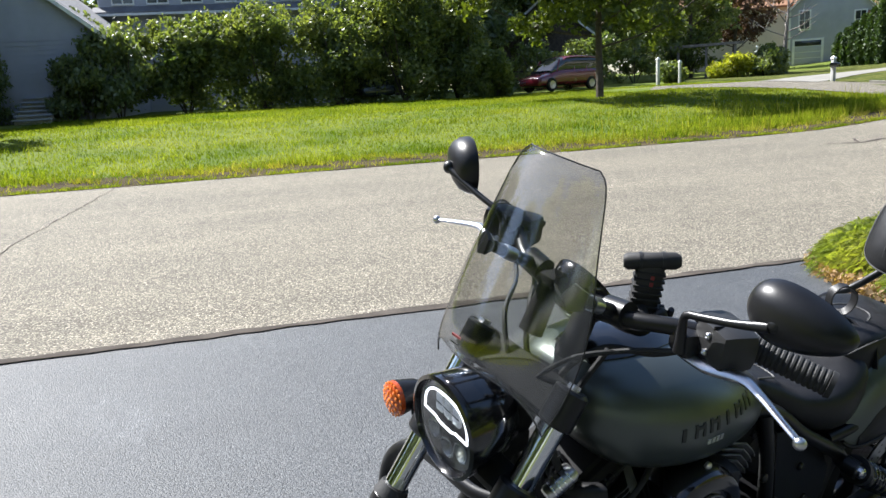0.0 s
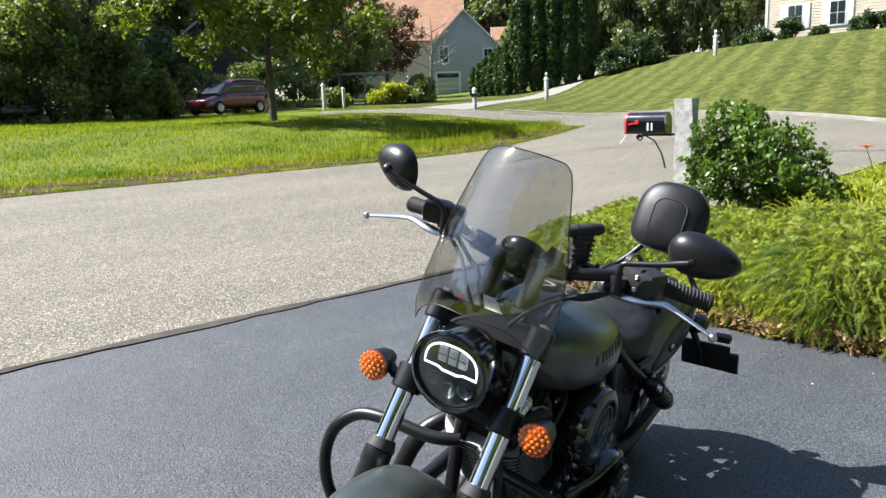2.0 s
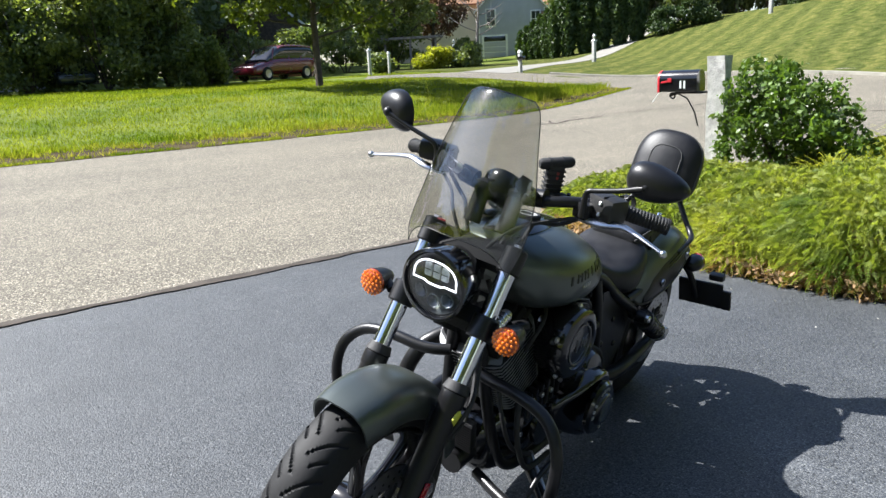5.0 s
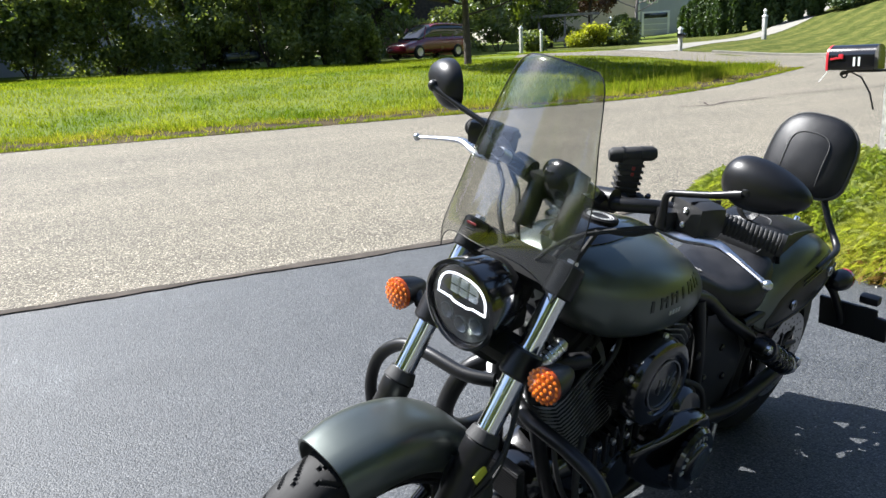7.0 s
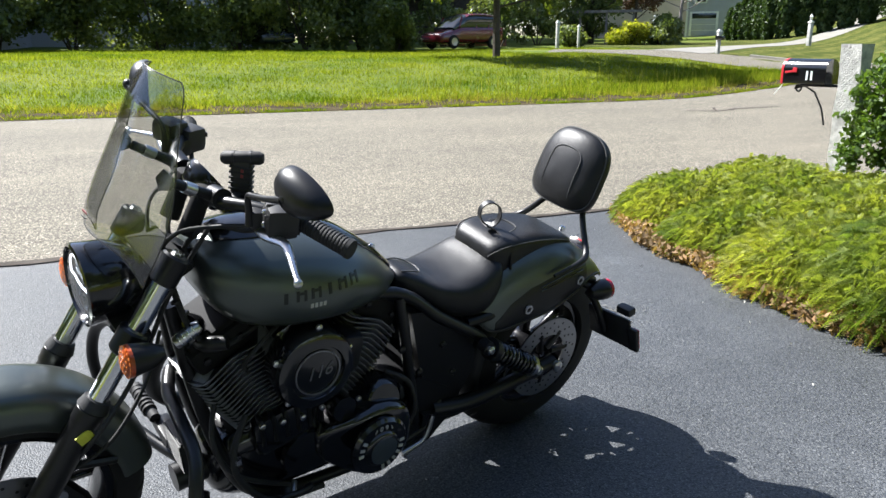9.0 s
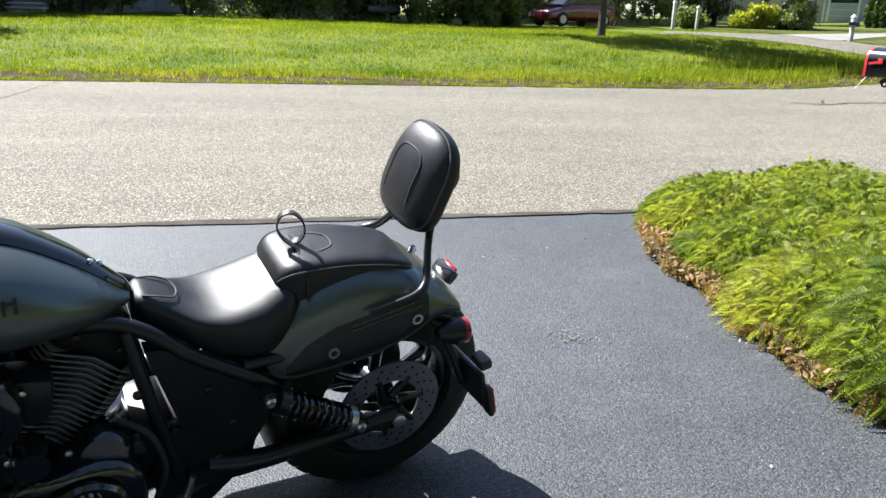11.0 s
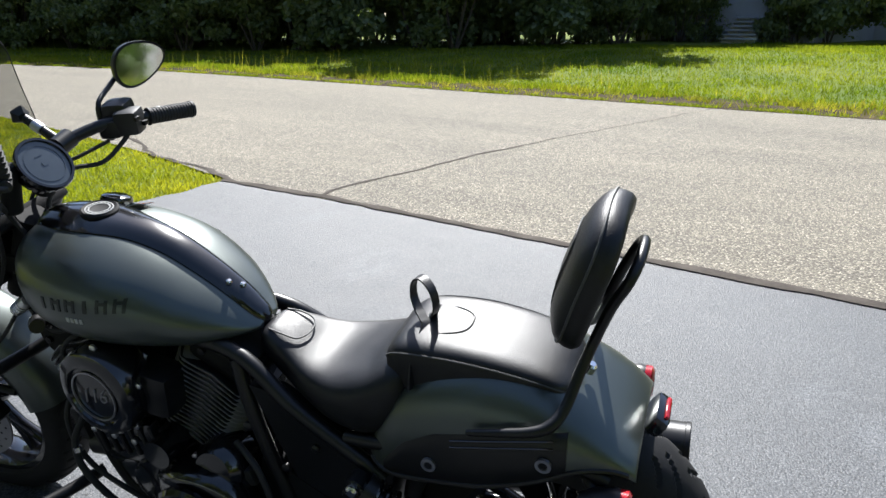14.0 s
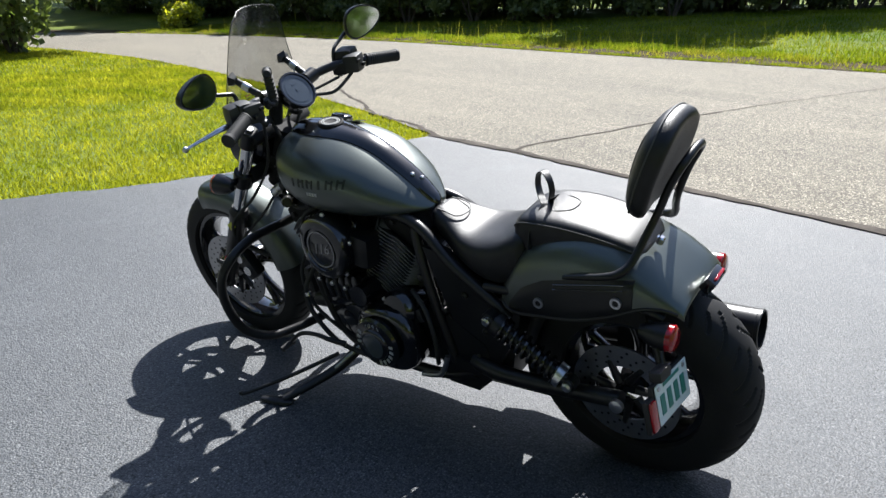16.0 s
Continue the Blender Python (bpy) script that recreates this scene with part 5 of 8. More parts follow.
# -- headlight
HD = V(1, 0, -0.06).normalized()
HC = V(0.586, 0, 0.88)
hl = bp("headlight", Shape().lathe([(0.0, -0.135), (0.045, -0.13), (0.072, -0.105), (0.087, -0.06), (0.091, -0.015), (0.093, 0.0), (0.093, 0.008), (0.086, 0.011), (0.083, 0.004), (0.08, -0.02), (0.0, -0.035)], HC, HD, 48, False), M_black, label="round black headlight with a white daytime light")
bp("bowl", Shape().lathe([(0.0, -0.028), (0.05, -0.022), (0.079, -0.004), (0.079, -0.008), (0.05, -0.03), (0.0, -0.034)], HC, HD, 40, False), M_satin, hl)
HM = Matrix.Translation(HC) @ HD.to_track_quat("X", "Z").to_matrix().to_4x4()
drl = [HM @ V(0.001, 0.064 * math.copysign(abs(math.cos(a)) ** 0.8, math.cos(a)), 0.004 + 0.057 * math.sin(a) ** 0.7) for a in [math.pi * (0.06 + 0.88 * j / 22) for j in range(23)]]
drl += [HM @ V(0.001, -0.064, 0.004), HM @ V(0.001, -0.03, 0.004), HM @ V(0.001, -0.018, -0.001), HM @ V(0.001, 0.018, -0.001), HM @ V(0.001, 0.03, 0.004), HM @ V(0.001, 0.064, 0.004)]
bp("daytime_light", Shape().tube(drl + [drl[0]], 0.0022, 8), M_led, hl, "lit white daytime light outline")
for y in (-0.025, 0.0, 0.025):
    opt = bp("led_lens", Shape().box((0.008, 0.0205, 0.036), HM @ Matrix.Translation((-0.006, y, 0.033)), 0.003), M_optic, hl)
    bp("optic_groove", Shape().box((0.004, 0.018, 0.0016), HM @ Matrix.Translation((-0.0028, y, 0.033))), M_decal, opt)
for y in (-0.04, 0.0, 0.04):
    bp("low_beam", Shape().lathe([(0, -0.014), (0.014, -0.004), (0.018, 0.0), (0.02, 0.002), (0.017, 0.003), (0.012, -0.004), (0, -0.009)], HM @ V(-0.006, y, -0.046 + 0.35 * abs(y)), HD, 22, False), M_gaugeglass, hl)
bp("lamp_glass", Shape().lathe([(0.0, 0.018), (0.045, 0.014), (0.086, 0.003), (0.085, 0.0), (0.045, 0.011), (0.0, 0.015)], HC, HD, 40, False), M_clear, hl, "clear headlight glass").visible_shadow = False
bp("headlight_bracket", Shape().box((0.07, 0.09, 0.05), Matrix.Translation((0.455, 0, 0.825)), 0.012), M_cast)

# -- turn signals
for s in (-1, 1):
    c = V(0.556, 0.207 * s, 0.802)
    sg = bp("front_turn_signal", Shape().lathe([(0, -0.075), (0.016, -0.07), (0.028, -0.045), (0.034, -0.012), (0.036, 0.0), (0.0, 0.0)], c, (1, 0, 0), 28, False), M_satin, label="black turn signal with an amber lens")
    bp("lens", Shape().lathe([(0.0355, 0.0), (0.035, 0.008), (0.026, 0.014), (0.012, 0.017), (0, 0.018), (0, 0.001)], c, (1, 0, 0), 28, False), M_amber, sg, "amber lens with a beaded pattern")
    cells = [(0.0, 0.0)] + [(0.0115, k * math.pi / 3) for k in range(6)] + [(0.0225, k * math.pi / 6) for k in range(12)] + [(0.0315, k * math.pi / 9) for k in range(18)]
    for rr, a in cells:
        bp("lens_bead", Shape().ball(c + V(float(np.interp(rr, (0, 0.012, 0.026, 0.035), (0.018, 0.017, 0.014, 0.008))), rr * math.cos(a), rr * math.sin(a)), (0.0013, 0.0047, 0.0047), 8, 5), M_bead, sg)
    bp("stalk", Shape().tube([c + V(-0.035, -0.02 * s, 0), V(0.535, 0.16 * s, 0.79)], [0.013, 0.012], 12), M_satin, sg)

# -- handlebar and controls
bp("handlebar", Shape().tube([V(0.167, 0.40, 1.0775), V(0.207, 0.30, 1.092), V(0.27, 0.215, 1.1), V(0.315, 0.14, 1.09), V(0.325, 0.07, 1.075), V(0.325, 0, 1.073), V(0.325, -0.07, 1.075), V(0.315, -0.14, 1.09), V(0.27, -0.215, 1.1), V(0.207, -0.30, 1.092), V(0.167, -0.40, 1.0775)], 0.0145, 14, 5), M_satin, label="black handlebar", sharp=60)
for s in (-1, 1):
    bp("riser", Shape().tube([V(0.365, 0.05 * s, 0.985), V(0.33, 0.05 * s, 1.075)], [0.024, 0.021], 16), M_cast)
    bp("bar_clamp", Shape().box((0.045, 0.04, 0.034), (0.325, 0.05 * s, 1.08), 0.01), M_cast)
    gp = [V(0.212, 0.288, 1.0935), V(0.164, 0.406, 1.076)]
    gp = [mirror_y(p, s) for p in gp]
    d = (gp[1] - gp[0])
    ln = d.length
    prof = []
    for i in range(14):
        a = 0.004 + (ln - 0.012) * i / 14
        w = (ln - 0.012) / 14
        prof += [(0.0185, a), (0.0205, a + w * 0.25), (0.0205, a + w * 0.65), (0.0185, a + w * 0.9)]
    bp("hand_grip", Shape().lathe([(0.0, 0.0), (0.022, 0.0), (0.022, 0.004)] + prof + [(0.022, ln - 0.008), (0.021, ln), (0.0, ln)], gp[0], d, 24, False), M_rubber, label="ribbed black rubber grip")
    bp("switch_housing", Shape().box((0.062, 0.066, 0.062), Matrix.Translation(mirror_y((0.232, 0.245, 1.097), s)) @ Matrix.Rotation(radians(-20 * s), 4, "Z"), 0.015), M_plastic, label="black switch housing")
    for i in range(2):
        bp("switch_button", Shape().box((0.012, 0.016, 0.012), Matrix.Translation(mirror_y((0.197, 0.232 + 0.026 * i, 1.108 - 0.018 * i), s)), 0.003), M_satin)
    bp("lever_perch", Shape().box((0.055, 0.05, 0.045), Matrix.Translation(mirror_y((0.272, 0.222, 1.085), s)) @ Matrix.Rotation(radians(-20 * s), 4, "Z"), 0.012), M_satin)
    lever = [V(0.278, 0.214, 1.062), V(0.286, 0.27, 1.066), V(0.278, 0.325, 1.074), V(0.285, 0.36, 1.071), V(0.302, 0.41, 1.062), V(0.313, 0.445, 1.055)]
    lv = bp("control_lever", Shape().tube([mirror_y(p, s) for p in lever], [0.012, 0.0155, 0.0125, 0.009, 0.007, 0.006], 12, 5, 0.65), M_alloy, label="bright alloy control lever")
    bp("lever_ball", Shape().ball(mirror_y((0.315, 0.449, 1.054), s), (0.0095,) * 3, 14, 10), M_alloy, lv)
    # mirror on its stalk
    mc = V(0.272, 0.383, 1.2) if s > 0 else V(0.286, -0.390, 1.201)
    tall, slant = (0.046, -0.003) if s > 0 else (0.054, 0.010)
    face = V(-1, -0.16 if s > 0 else 0.42, 0.1 if s > 0 else 0.05).normalized()
    mm = Matrix.Translation(mc) @ face.to_track_quat("X", "Z").to_matrix().to_4x4()
    rr = []
    for x, g in ((0.004, 0.93), (0.006, 1.0), (0.0, 1.0), (-0.012, 0.97), (-0.026, 0.84), (-0.036, 0.6), (-0.041, 0.3), (-0.042, 0.05)):
        rr.append([mm @ V(x, -s * (0.076 * math.cos(a) - 0.010 * math.sin(a) ** 2) * g, (tall * math.sin(a) * (1 - 0.16 * math.cos(a)) + slant * math.cos(a)) * g) for a in [2 * math.pi * j / 36 for j in range(36)]])
    mr = bp("mirror", Shape().ring_loft(rr), M_satin, label="oval black mirror housing", sharp=60)
    gl = []
    for x, g in ((0.003, 0.9), (0.0068, 0.9), (0.0070, 0.5), (0.0071, 0.02)):
        gl.append([mm @ V(x, -s * (0.076 * math.cos(a) - 0.010 * math.sin(a) ** 2) * g, (tall * math.sin(a) * (1 - 0.16 * math.cos(a)) + slant * math.cos(a)) * g) for a in [2 * math.pi * j / 36 for j in range(36)]])
    bp("mirror_glass", Shape().ring_loft(gl), M_mirror, mr, "mirror glass", sharp=25)
    bp("mirror_stalk", Shape().tube([mirror_y(p, s) for p in ((V(0.302, 0.226, 1.075), V(0.306, 0.226, 1.105), V(0.311, 0.227, 1.136), V(0.312, 0.236, 1.146), V(0.312, 0.25, 1.150), V(0.312, 0.31, 1.168), V(0.309, 0.362, 1.187)) if s > 0 else (V(0.302, 0.226, 1.075), V(0.306, 0.228, 1.115), V(0.308, 0.234, 1.135), V(0.312, 0.25, 1.148), V(0.322, 0.30, 1.163), V(0.330, 0.35, 1.180), V(0.334, 0.388, 1.192)))], [0.011, 0.008, 0.0065, 0.0065, 0.0065, 0.0065, 0.009], 12, 5), M_satin, mr)
    bp("mirror_joint", Shape().ball(V(0.304, 0.368, 1.193) if s > 0 else V(0.332, -0.394, 1.194), (0.014,) * 3, 14, 10), M_satin, mr)
bp("brake_reservoir", Shape().box((0.068, 0.076, 0.058), Matrix.Translation((0.275, -0.262, 1.114)) @ Matrix.Rotation(radians(20), 4, "Z"), 0.02), M_satin, label="black brake fluid reservoir")
clutch = bp("clutch_housing", Shape().box((0.072, 0.084, 0.068), Matrix.Translation((0.256, 0.272, 1.102)) @ Matrix.Rotation(radians(-20), 4, "Z"), 0.022), M_plastic)
bp("housing_seam", Shape().box((0.0735, 0.003, 0.0695), Matrix.Translation((0.254, 0.280, 1.102)) @ Matrix.Rotation(radians(-20), 4, "Z"), 0.022), M_satin, clutch)
for du, dz in ((0.036, 0.016), (0.036, -0.012)):
    bp("housing_screw", Shape().lathe([(0, -0.004), (0.0055, -0.004), (0.0055, 0.001), (0.003, 0.003), (0, 0.001)], V(0.256 + du, 0.262, 1.102 + dz), (1, -0.35, 0), 12, False), M_alloy, clutch)
for s in (-1, 1):
    bp("control_cable", Shape().tube([mirror_y(p, s) for p in (V(0.285, 0.21, 1.06), V(0.33, 0.15, 1.04), V(0.40, 0.09, 1.01), V(0.42, 0.03, 0.93), V(0.38, 0.02, 0.85))], 0.005, 8, 6), M_rubber)
    bp("control_cable", Shape().tube([mirror_y(p, s) for p in (V(0.24, 0.23, 1.07), V(0.27, 0.16, 1.025), V(0.33, 0.1, 1.02), V(0.37, 0.05, 0.95), V(0.33, 0.04, 0.88))], 0.006, 8, 6), M_rubber)

# -- round gauge
GC, GD = V(0.286, -0.006, 1.076), V(-0.78, 0, 0.62).normalized()
ga = bp("gauge", Shape().lathe([(0, -0.058), (0.03, -0.054), (0.055, -0.035), (0.064, -0.008), (0.067, 0.004), (0.065, 0.010), (0.059, 0.010), (0.057, 0.003), (0, 0.003)], GC, GD, 44, False), M_black, label="round black instrument with a dark glass face")
bp("gauge_face", Shape().lathe([(0, 0.0032), (0.0575, 0.0032), (0.0575, 0.005), (0, 0.0055)], GC, GD, 44, False), M_gaugeglass, ga)
gm = Shape().lathe([(0.045, 0.0054), (0.0465, 0.0054), (0.0465, 0.0062), (0.045, 0.0062)], GC, GD, 48)
GM = Matrix.Translation(GC) @ GD.to_track_quat("Z", "Y").to_matrix().to_4x4()
gm.box((0.014, 0.010, 0.001), GM @ Matrix.Translation((0, 0.0, 0.006)))
gm.box((0.02, 0.003, 0.001), GM @ Matrix.Translation((0, 0.022, 0.006)))
bp("gauge_marking", gm, M_gaugeglass, ga)

# -- windscreen with its brackets
scr_rows = blend_sections([(0.932, 0.506, 0.150, 0.046), (0.965, 0.498, 0.160, 0.062), (1.0, 0.482, 0.164, 0.078), (1.06, 0.456, 0.162, 0.090), (1.13, 0.438, 0.152, 0.080), (1.2, 0.425, 0.134, 0.062), (1.27, 0.409, 0.116, 0.050), (1.30, 0.401, 0.107, 0.042), (1.322, 0.395, 0.096, 0.034), (1.334, 0.393, 0.080, 0.028)], 40)
def screen_foot(y):
    """The lower edge arches over the headlight and drops at the sides."""
    return 1.004 - 0.075 * min(1, abs(y) / 0.155) ** 3.2
sr, k, up = [], 32, 44
for i in range(up + 1):
    row = []
    for j in range(k + 1):
        side = 2 * j / k - 1
        foot = screen_foot(0.155 * side)
        z = foot + (1.334 - foot) * i / up
        ue, hw, bulge = (float(np.interp(z, scr_rows[:, 0], scr_rows[:, c])) for c in (1, 2, 3))
        e = 1 - side * side
        lift = 0.012 * e * (i / up) ** 4
        row.append(V(ue + bulge * e ** 0.9 + 0.012 * e * smoothstep(0.95, 1.05, z), hw * side, z + lift))
    sr.append(row)
rings = []
for row in sr:
    rings.append(row + [p + V(-0.004, 0, 0) for p in row[::-1]])
ws = bp("windscreen", Shape().ring_loft(rings, True, "shell"), M_screen, label="smoke-tinted clear windscreen", sharp=70)
edge = [r[0] for r in sr] + sr[-1][1:-1] + [r[-1] for r in sr[::-1]] + sr[0][::-1][1:]
bp("screen_edge", Shape().tube([p + V(-0.002, 0, 0) for p in edge], 0.0013, 6), M_plastic, ws)
for s in (-1, 1):
    bp("screen_arm", Shape().tube([V(0.335, 0.105 * s, 1.095), V(0.375, 0.11 * s, 1.115), V(0.425, 0.115 * s, 1.14)], [0.013, 0.011, 0.011], 12, 3), M_satin, ws, "black screen bracket arm")
    bp("arm_clamp", Shape().tube([V(0.318, 0.082 * s, 1.085), V(0.318, 0.128 * s, 1.093)], 0.024, 16), M_satin, ws)
    bp("arm_sleeve", Shape().tube([V(0.375, 0.11 * s, 1.115), V(0.40, 0.1125 * s, 1.1275)], 0.0135, 14), M_alloy, ws)
    bp("screen_pad", Shape().lathe([(0, -0.012), (0.012, -0.012), (0.024, 0.002), (0.024, 0.007), (0, 0.009)], V(0.440, 0.118 * s, 1.146), (1, 0.35 * s, 0.3), 5, False), M_plastic, ws)
bp("screen_label", Shape().box((0.002, 0.022, 0.004), Matrix.Translation((0.5635, -0.022, 1.038)) @ Matrix.Rotation(radians(4), 4, "Z")), M_reddecal, ws, "small red mark on the screen")
bp("screen_label", Shape().box((0.002, 0.018, 0.003), Matrix.Translation((0.567, -0.022, 1.027)) @ Matrix.Rotation(radians(4), 4, "Z")), M_decal, ws)

# -- phone holder
PT = Matrix.Translation((0.268, 0.115, 1.135)) @ Matrix.Rotation(radians(48), 4, "Z")
ph = bp("phone_holder", Shape().box((0.026, 0.046, 0.085), PT, 0.008), M_plastic, label="black clamp phone holder on the handlebar")
bp("jaw", Shape().tube([V(0.302, 0.084, 1.171), V(0.297, 0.089, 1.172), V(0.239, 0.141, 1.183), V(0.233, 0.146, 1.184)], [0.010, 0.0145, 0.0145, 0.010], 14), M_rubber, ph)
for q in (0.3, 0.7):
    bp("jaw_band", Shape().tube([V(0.302, 0.084, 1.171).lerp(V(0.233, 0.146, 1.184), q - 0.03), V(0.302, 0.084, 1.171).lerp(V(0.233, 0.146, 1.184), q + 0.03)], 0.0158, 14), M_plastic, ph)
for i in range(6):
    bp("rib", Shape().box((0.031, 0.051, 0.005), PT @ Matrix.Translation((0, 0, -0.036 + 0.012 * i)), 0.002), M_rubber, ph)
bp("lower_jaw", Shape().tube([PT @ V(0.0, -0.036, -0.052), PT @ V(0.0, 0.036, -0.046)], 0.0125, 12), M_rubber, ph)
bp("jaw_hook", Shape().tube([PT @ V(0.0, 0.03, -0.05), PT @ V(0.012, 0.042, -0.046), PT @ V(0.02, 0.044, -0.03)], [0.008, 0.007, 0.005], 10, 3), M_plastic, ph)
bp("ball_arm", Shape().tube([PT @ V(0.004, -0.006, -0.045), V(0.292, 0.13, 1.082)], 0.016, 14), M_plastic, ph)
bp("arm_knob", Shape().ball((0.262, 0.15, 1.088), (0.015, 0.011, 0.018), 14, 8), M_plastic, ph)
bp("holder_mark", Shape().box((0.003, 0.006, 0.02), PT @ Matrix.Translation((0.013, 0.004, 0.012))), M_reddecal, ph)

# -- frame
for s in (-1, 1):
    bp("frame_rail", Shape().tube([V(0.30, 0.04 * s, 0.85), V(0.05, 0.075 * s, 0.745), V(-0.22, 0.10 * s, 0.735), V(-0.38, 0.128 * s, 0.635), V(-0.54, 0.142 * s, 0.54), V(-0.58, 0.142 * s, 0.50)], 0.018, 14, 6), M_satin, label="black tubular frame rail", sharp=60)
    bp("rear_downtube", Shape().tube([V(-0.235, 0.105 * s, 0.72), V(-0.262, 0.122 * s, 0.6), V(-0.305, 0.13 * s, 0.42), V(-0.345, 0.13 * s, 0.27)], 0.017, 14, 5), M_satin, sharp=60)
    bp("front_downtube", Shape().tube([V(0.40, 0.03 * s, 0.80), V(0.345, 0.06 * s, 0.55), V(0.27, 0.085 * s, 0.32), V(0.19, 0.095 * s, 0.205), V(0.05, 0.10 * s, 0.165), V(-0.25, 0.11 * s, 0.175), V(-0.42, 0.125 * s, 0.24)], 0.018, 14, 6), M_satin, sharp=60)
    cov = bp("side_cover", Shape().ring_loft([[V(-0.27, y, 0.67), V(-0.34, y, 0.66), V(-0.41, y, 0.615), V(-0.5, y, 0.55), V(-0.56, y, 0.475), V(-0.57, y, 0.40), V(-0.50, y, 0.27), V(-0.41, y, 0.28), V(-0.36, y, 0.40)] for y in (0.085 * s, 0.118 * s, 0.126 * s)]), M_satin, label="black triangular side cover", sharp=30)
    for u, w in ((-0.415, 0.53), (-0.475, 0.415), (-0.44, 0.31)):
        bp("cover_bolt", Shape().lathe([(0, 0), (0.011, 0), (0.011, 0.005), (0.006, 0.009), (0, 0.009)], V(u, 0.126 * s, w), (0, s, 0), 14, False), M_satin, cov)
    # swing arm and shock absorber
    bp("swing_arm", Shape().tube([V(-0.42, 0.12 * s, 0.285), V(-0.55, 0.15 * s, 0.292), V(-0.78, 0.152 * s, 0.315), V(-0.94, 0.152 * s, 0.335)], [0.03, 0.027, 0.024, 0.026], 14, 4), M_satin, sharp=60)
    bp("axle_end", Shape().lathe([(0, 0), (0.02, 0), (0.02, 0.014), (0.012, 0.018), (0, 0.018)], REAR + V(0, 0.172 * s, 0), (0, s, 0), 18, False), M_alloy)
    a, b = V(-0.545, 0.188 * s, 0.522), V(-0.80, 0.19 * s, 0.375)
    sh = bp("shock_absorber", Shape().tube([a, b], 0.019, 16), M_satin, label="black coil-over shock absorber")
    coil, n = [], 200
    d = (b - a).normalized()
    q = d.cross(V(0, 1, 0)).normalized()
    r2 = d.cross(q)
    for i in range(n + 1):
        t = i / n
        th = t * 2 * math.pi * 10
        coil.append(a + (b - a) * (0.12 + 0.74 * t) + (q * math.cos(th) + r2 * math.sin(th)) * 0.031)
    bp("spring", Shape().tube(coil, 0.0058, 8), M_black, sh)
    bp("shock_collar", Shape().tube([a + d * 0.02, a + d * 0.045], 0.036, 20), M_satin, sh)
    bp("shock_collar", Shape().tube([b - d * 0.05, b - d * 0.025], 0.036, 20), M_alloy, sh)
    for p in (a, b):
        bp("shock_bolt", Shape().lathe([(0, 0.012), (0.015, 0.012), (0.015, 0.026), (0.009, 0.031), (0, 0.031)], p + V(0, 0.0, 0), (0, s, 0), 14, False), M_alloy, sh)
        bp("shock_eye", Shape().lathe([(0, -0.018), (0.023, -0.018), (0.023, 0.015), (0, 0.015)], p, (0, s, 0), 18, False), M_satin, sh)

# -- engine
CRANK = V(0.055, 0, 0.285)
bp("crankcase", Shape().ring_loft([oval(u, lo, hi, hw, 0.6, 0.6, 28) for u, hi, lo, hw in blend_sections([(0.31, 0.34, 0.24, 0.05), (0.27, 0.39, 0.19, 0.09), (0.15, 0.43, 0.165, 0.115), (0.0, 0.44, 0.165, 0.12), (-0.15, 0.44, 0.18, 0.12), (-0.3, 0.42, 0.2, 0.11), (-0.38, 0.36, 0.24, 0.08)], 20)]), M_black, label="black V-twin crankcase", sharp=60)
for name, tilt in (("front_cylinder", 30), ("rear_cylinder", -30)):
    ax = V(math.sin(radians(tilt)), 0, math.cos(radians(tilt)))
    side = V(math.cos(radians(tilt)), 0, -math.sin(radians(tilt)))
    cyl = bp(name, Shape().tube([CRANK + ax * 0.12, CRANK + ax * 0.46], 0.066, 24), M_satin, label="black finned engine cylinder")
    for i in range(16):
        h = 0.212 + i * 0.0146
        big = 0.100 + 0.02 * min(1, i / 9)
        ring = [2 * math.pi * j / 48 for j in range(48)]
        def fin_ring(dz, g, gy):
            out = []
            for t in ring:
                c, q = math.cos(t), math.sin(t)
                droop = -0.024 * abs(math.sin(2 * t)) ** 0.8 + 0.012
                out.append(CRANK + ax * (h + dz + droop) + side * (big * g * math.copysign(abs(c) ** 0.55, c)) + V(0, gy * math.copysign(abs(q) ** 0.55, q), 0))
            return out
        bp("fin", Shape().ring_loft([fin_ring(dz, g, 0.118 * g) for dz, g in ((0.0, 0.99), (0.0018, 1.0), (0.0036, 1.0), (0.0052, 0.985))]), M_satin, cyl)
        bp("fin_edge", Shape().ring_loft([fin_ring(dz, 1.008, 0.1195) for dz in (0.0022, 0.0036)]), M_fin, cyl, "machined bright fin edge")
    head = bp("cylinder_head", Shape().box((0.17, 0.19, 0.075), Matrix.Translation(CRANK + ax * 0.465) @ Matrix.Rotation(radians(tilt), 4, "Y"), 0.02), M_cast)
    bp("rocker_cover", Shape().box((0.14, 0.16, 0.035), Matrix.Translation(CRANK + ax * 0.498) @ Matrix.Rotation(radians(tilt), 4, "Y"), 0.015), M_cast, head)
    for q in (-0.05, 0.05):
        bp("head_bolt", Shape().lathe([(0, 0), (0.009, 0), (0.009, 0.008), (0, 0.01)], CRANK + ax * 0.468 + side * q + V(0, 0.095, 0), (0, 1, 0), 12, False), M_satin, head)
        bp("pushrod_tube", Shape().tube([CRANK + ax * 0.15 + side * q * 0.4 + V(0, -0.13, 0), CRANK + ax * 0.4 + side * q + V(0, -0.11, 0)], 0.012, 12), M_satin, cyl)

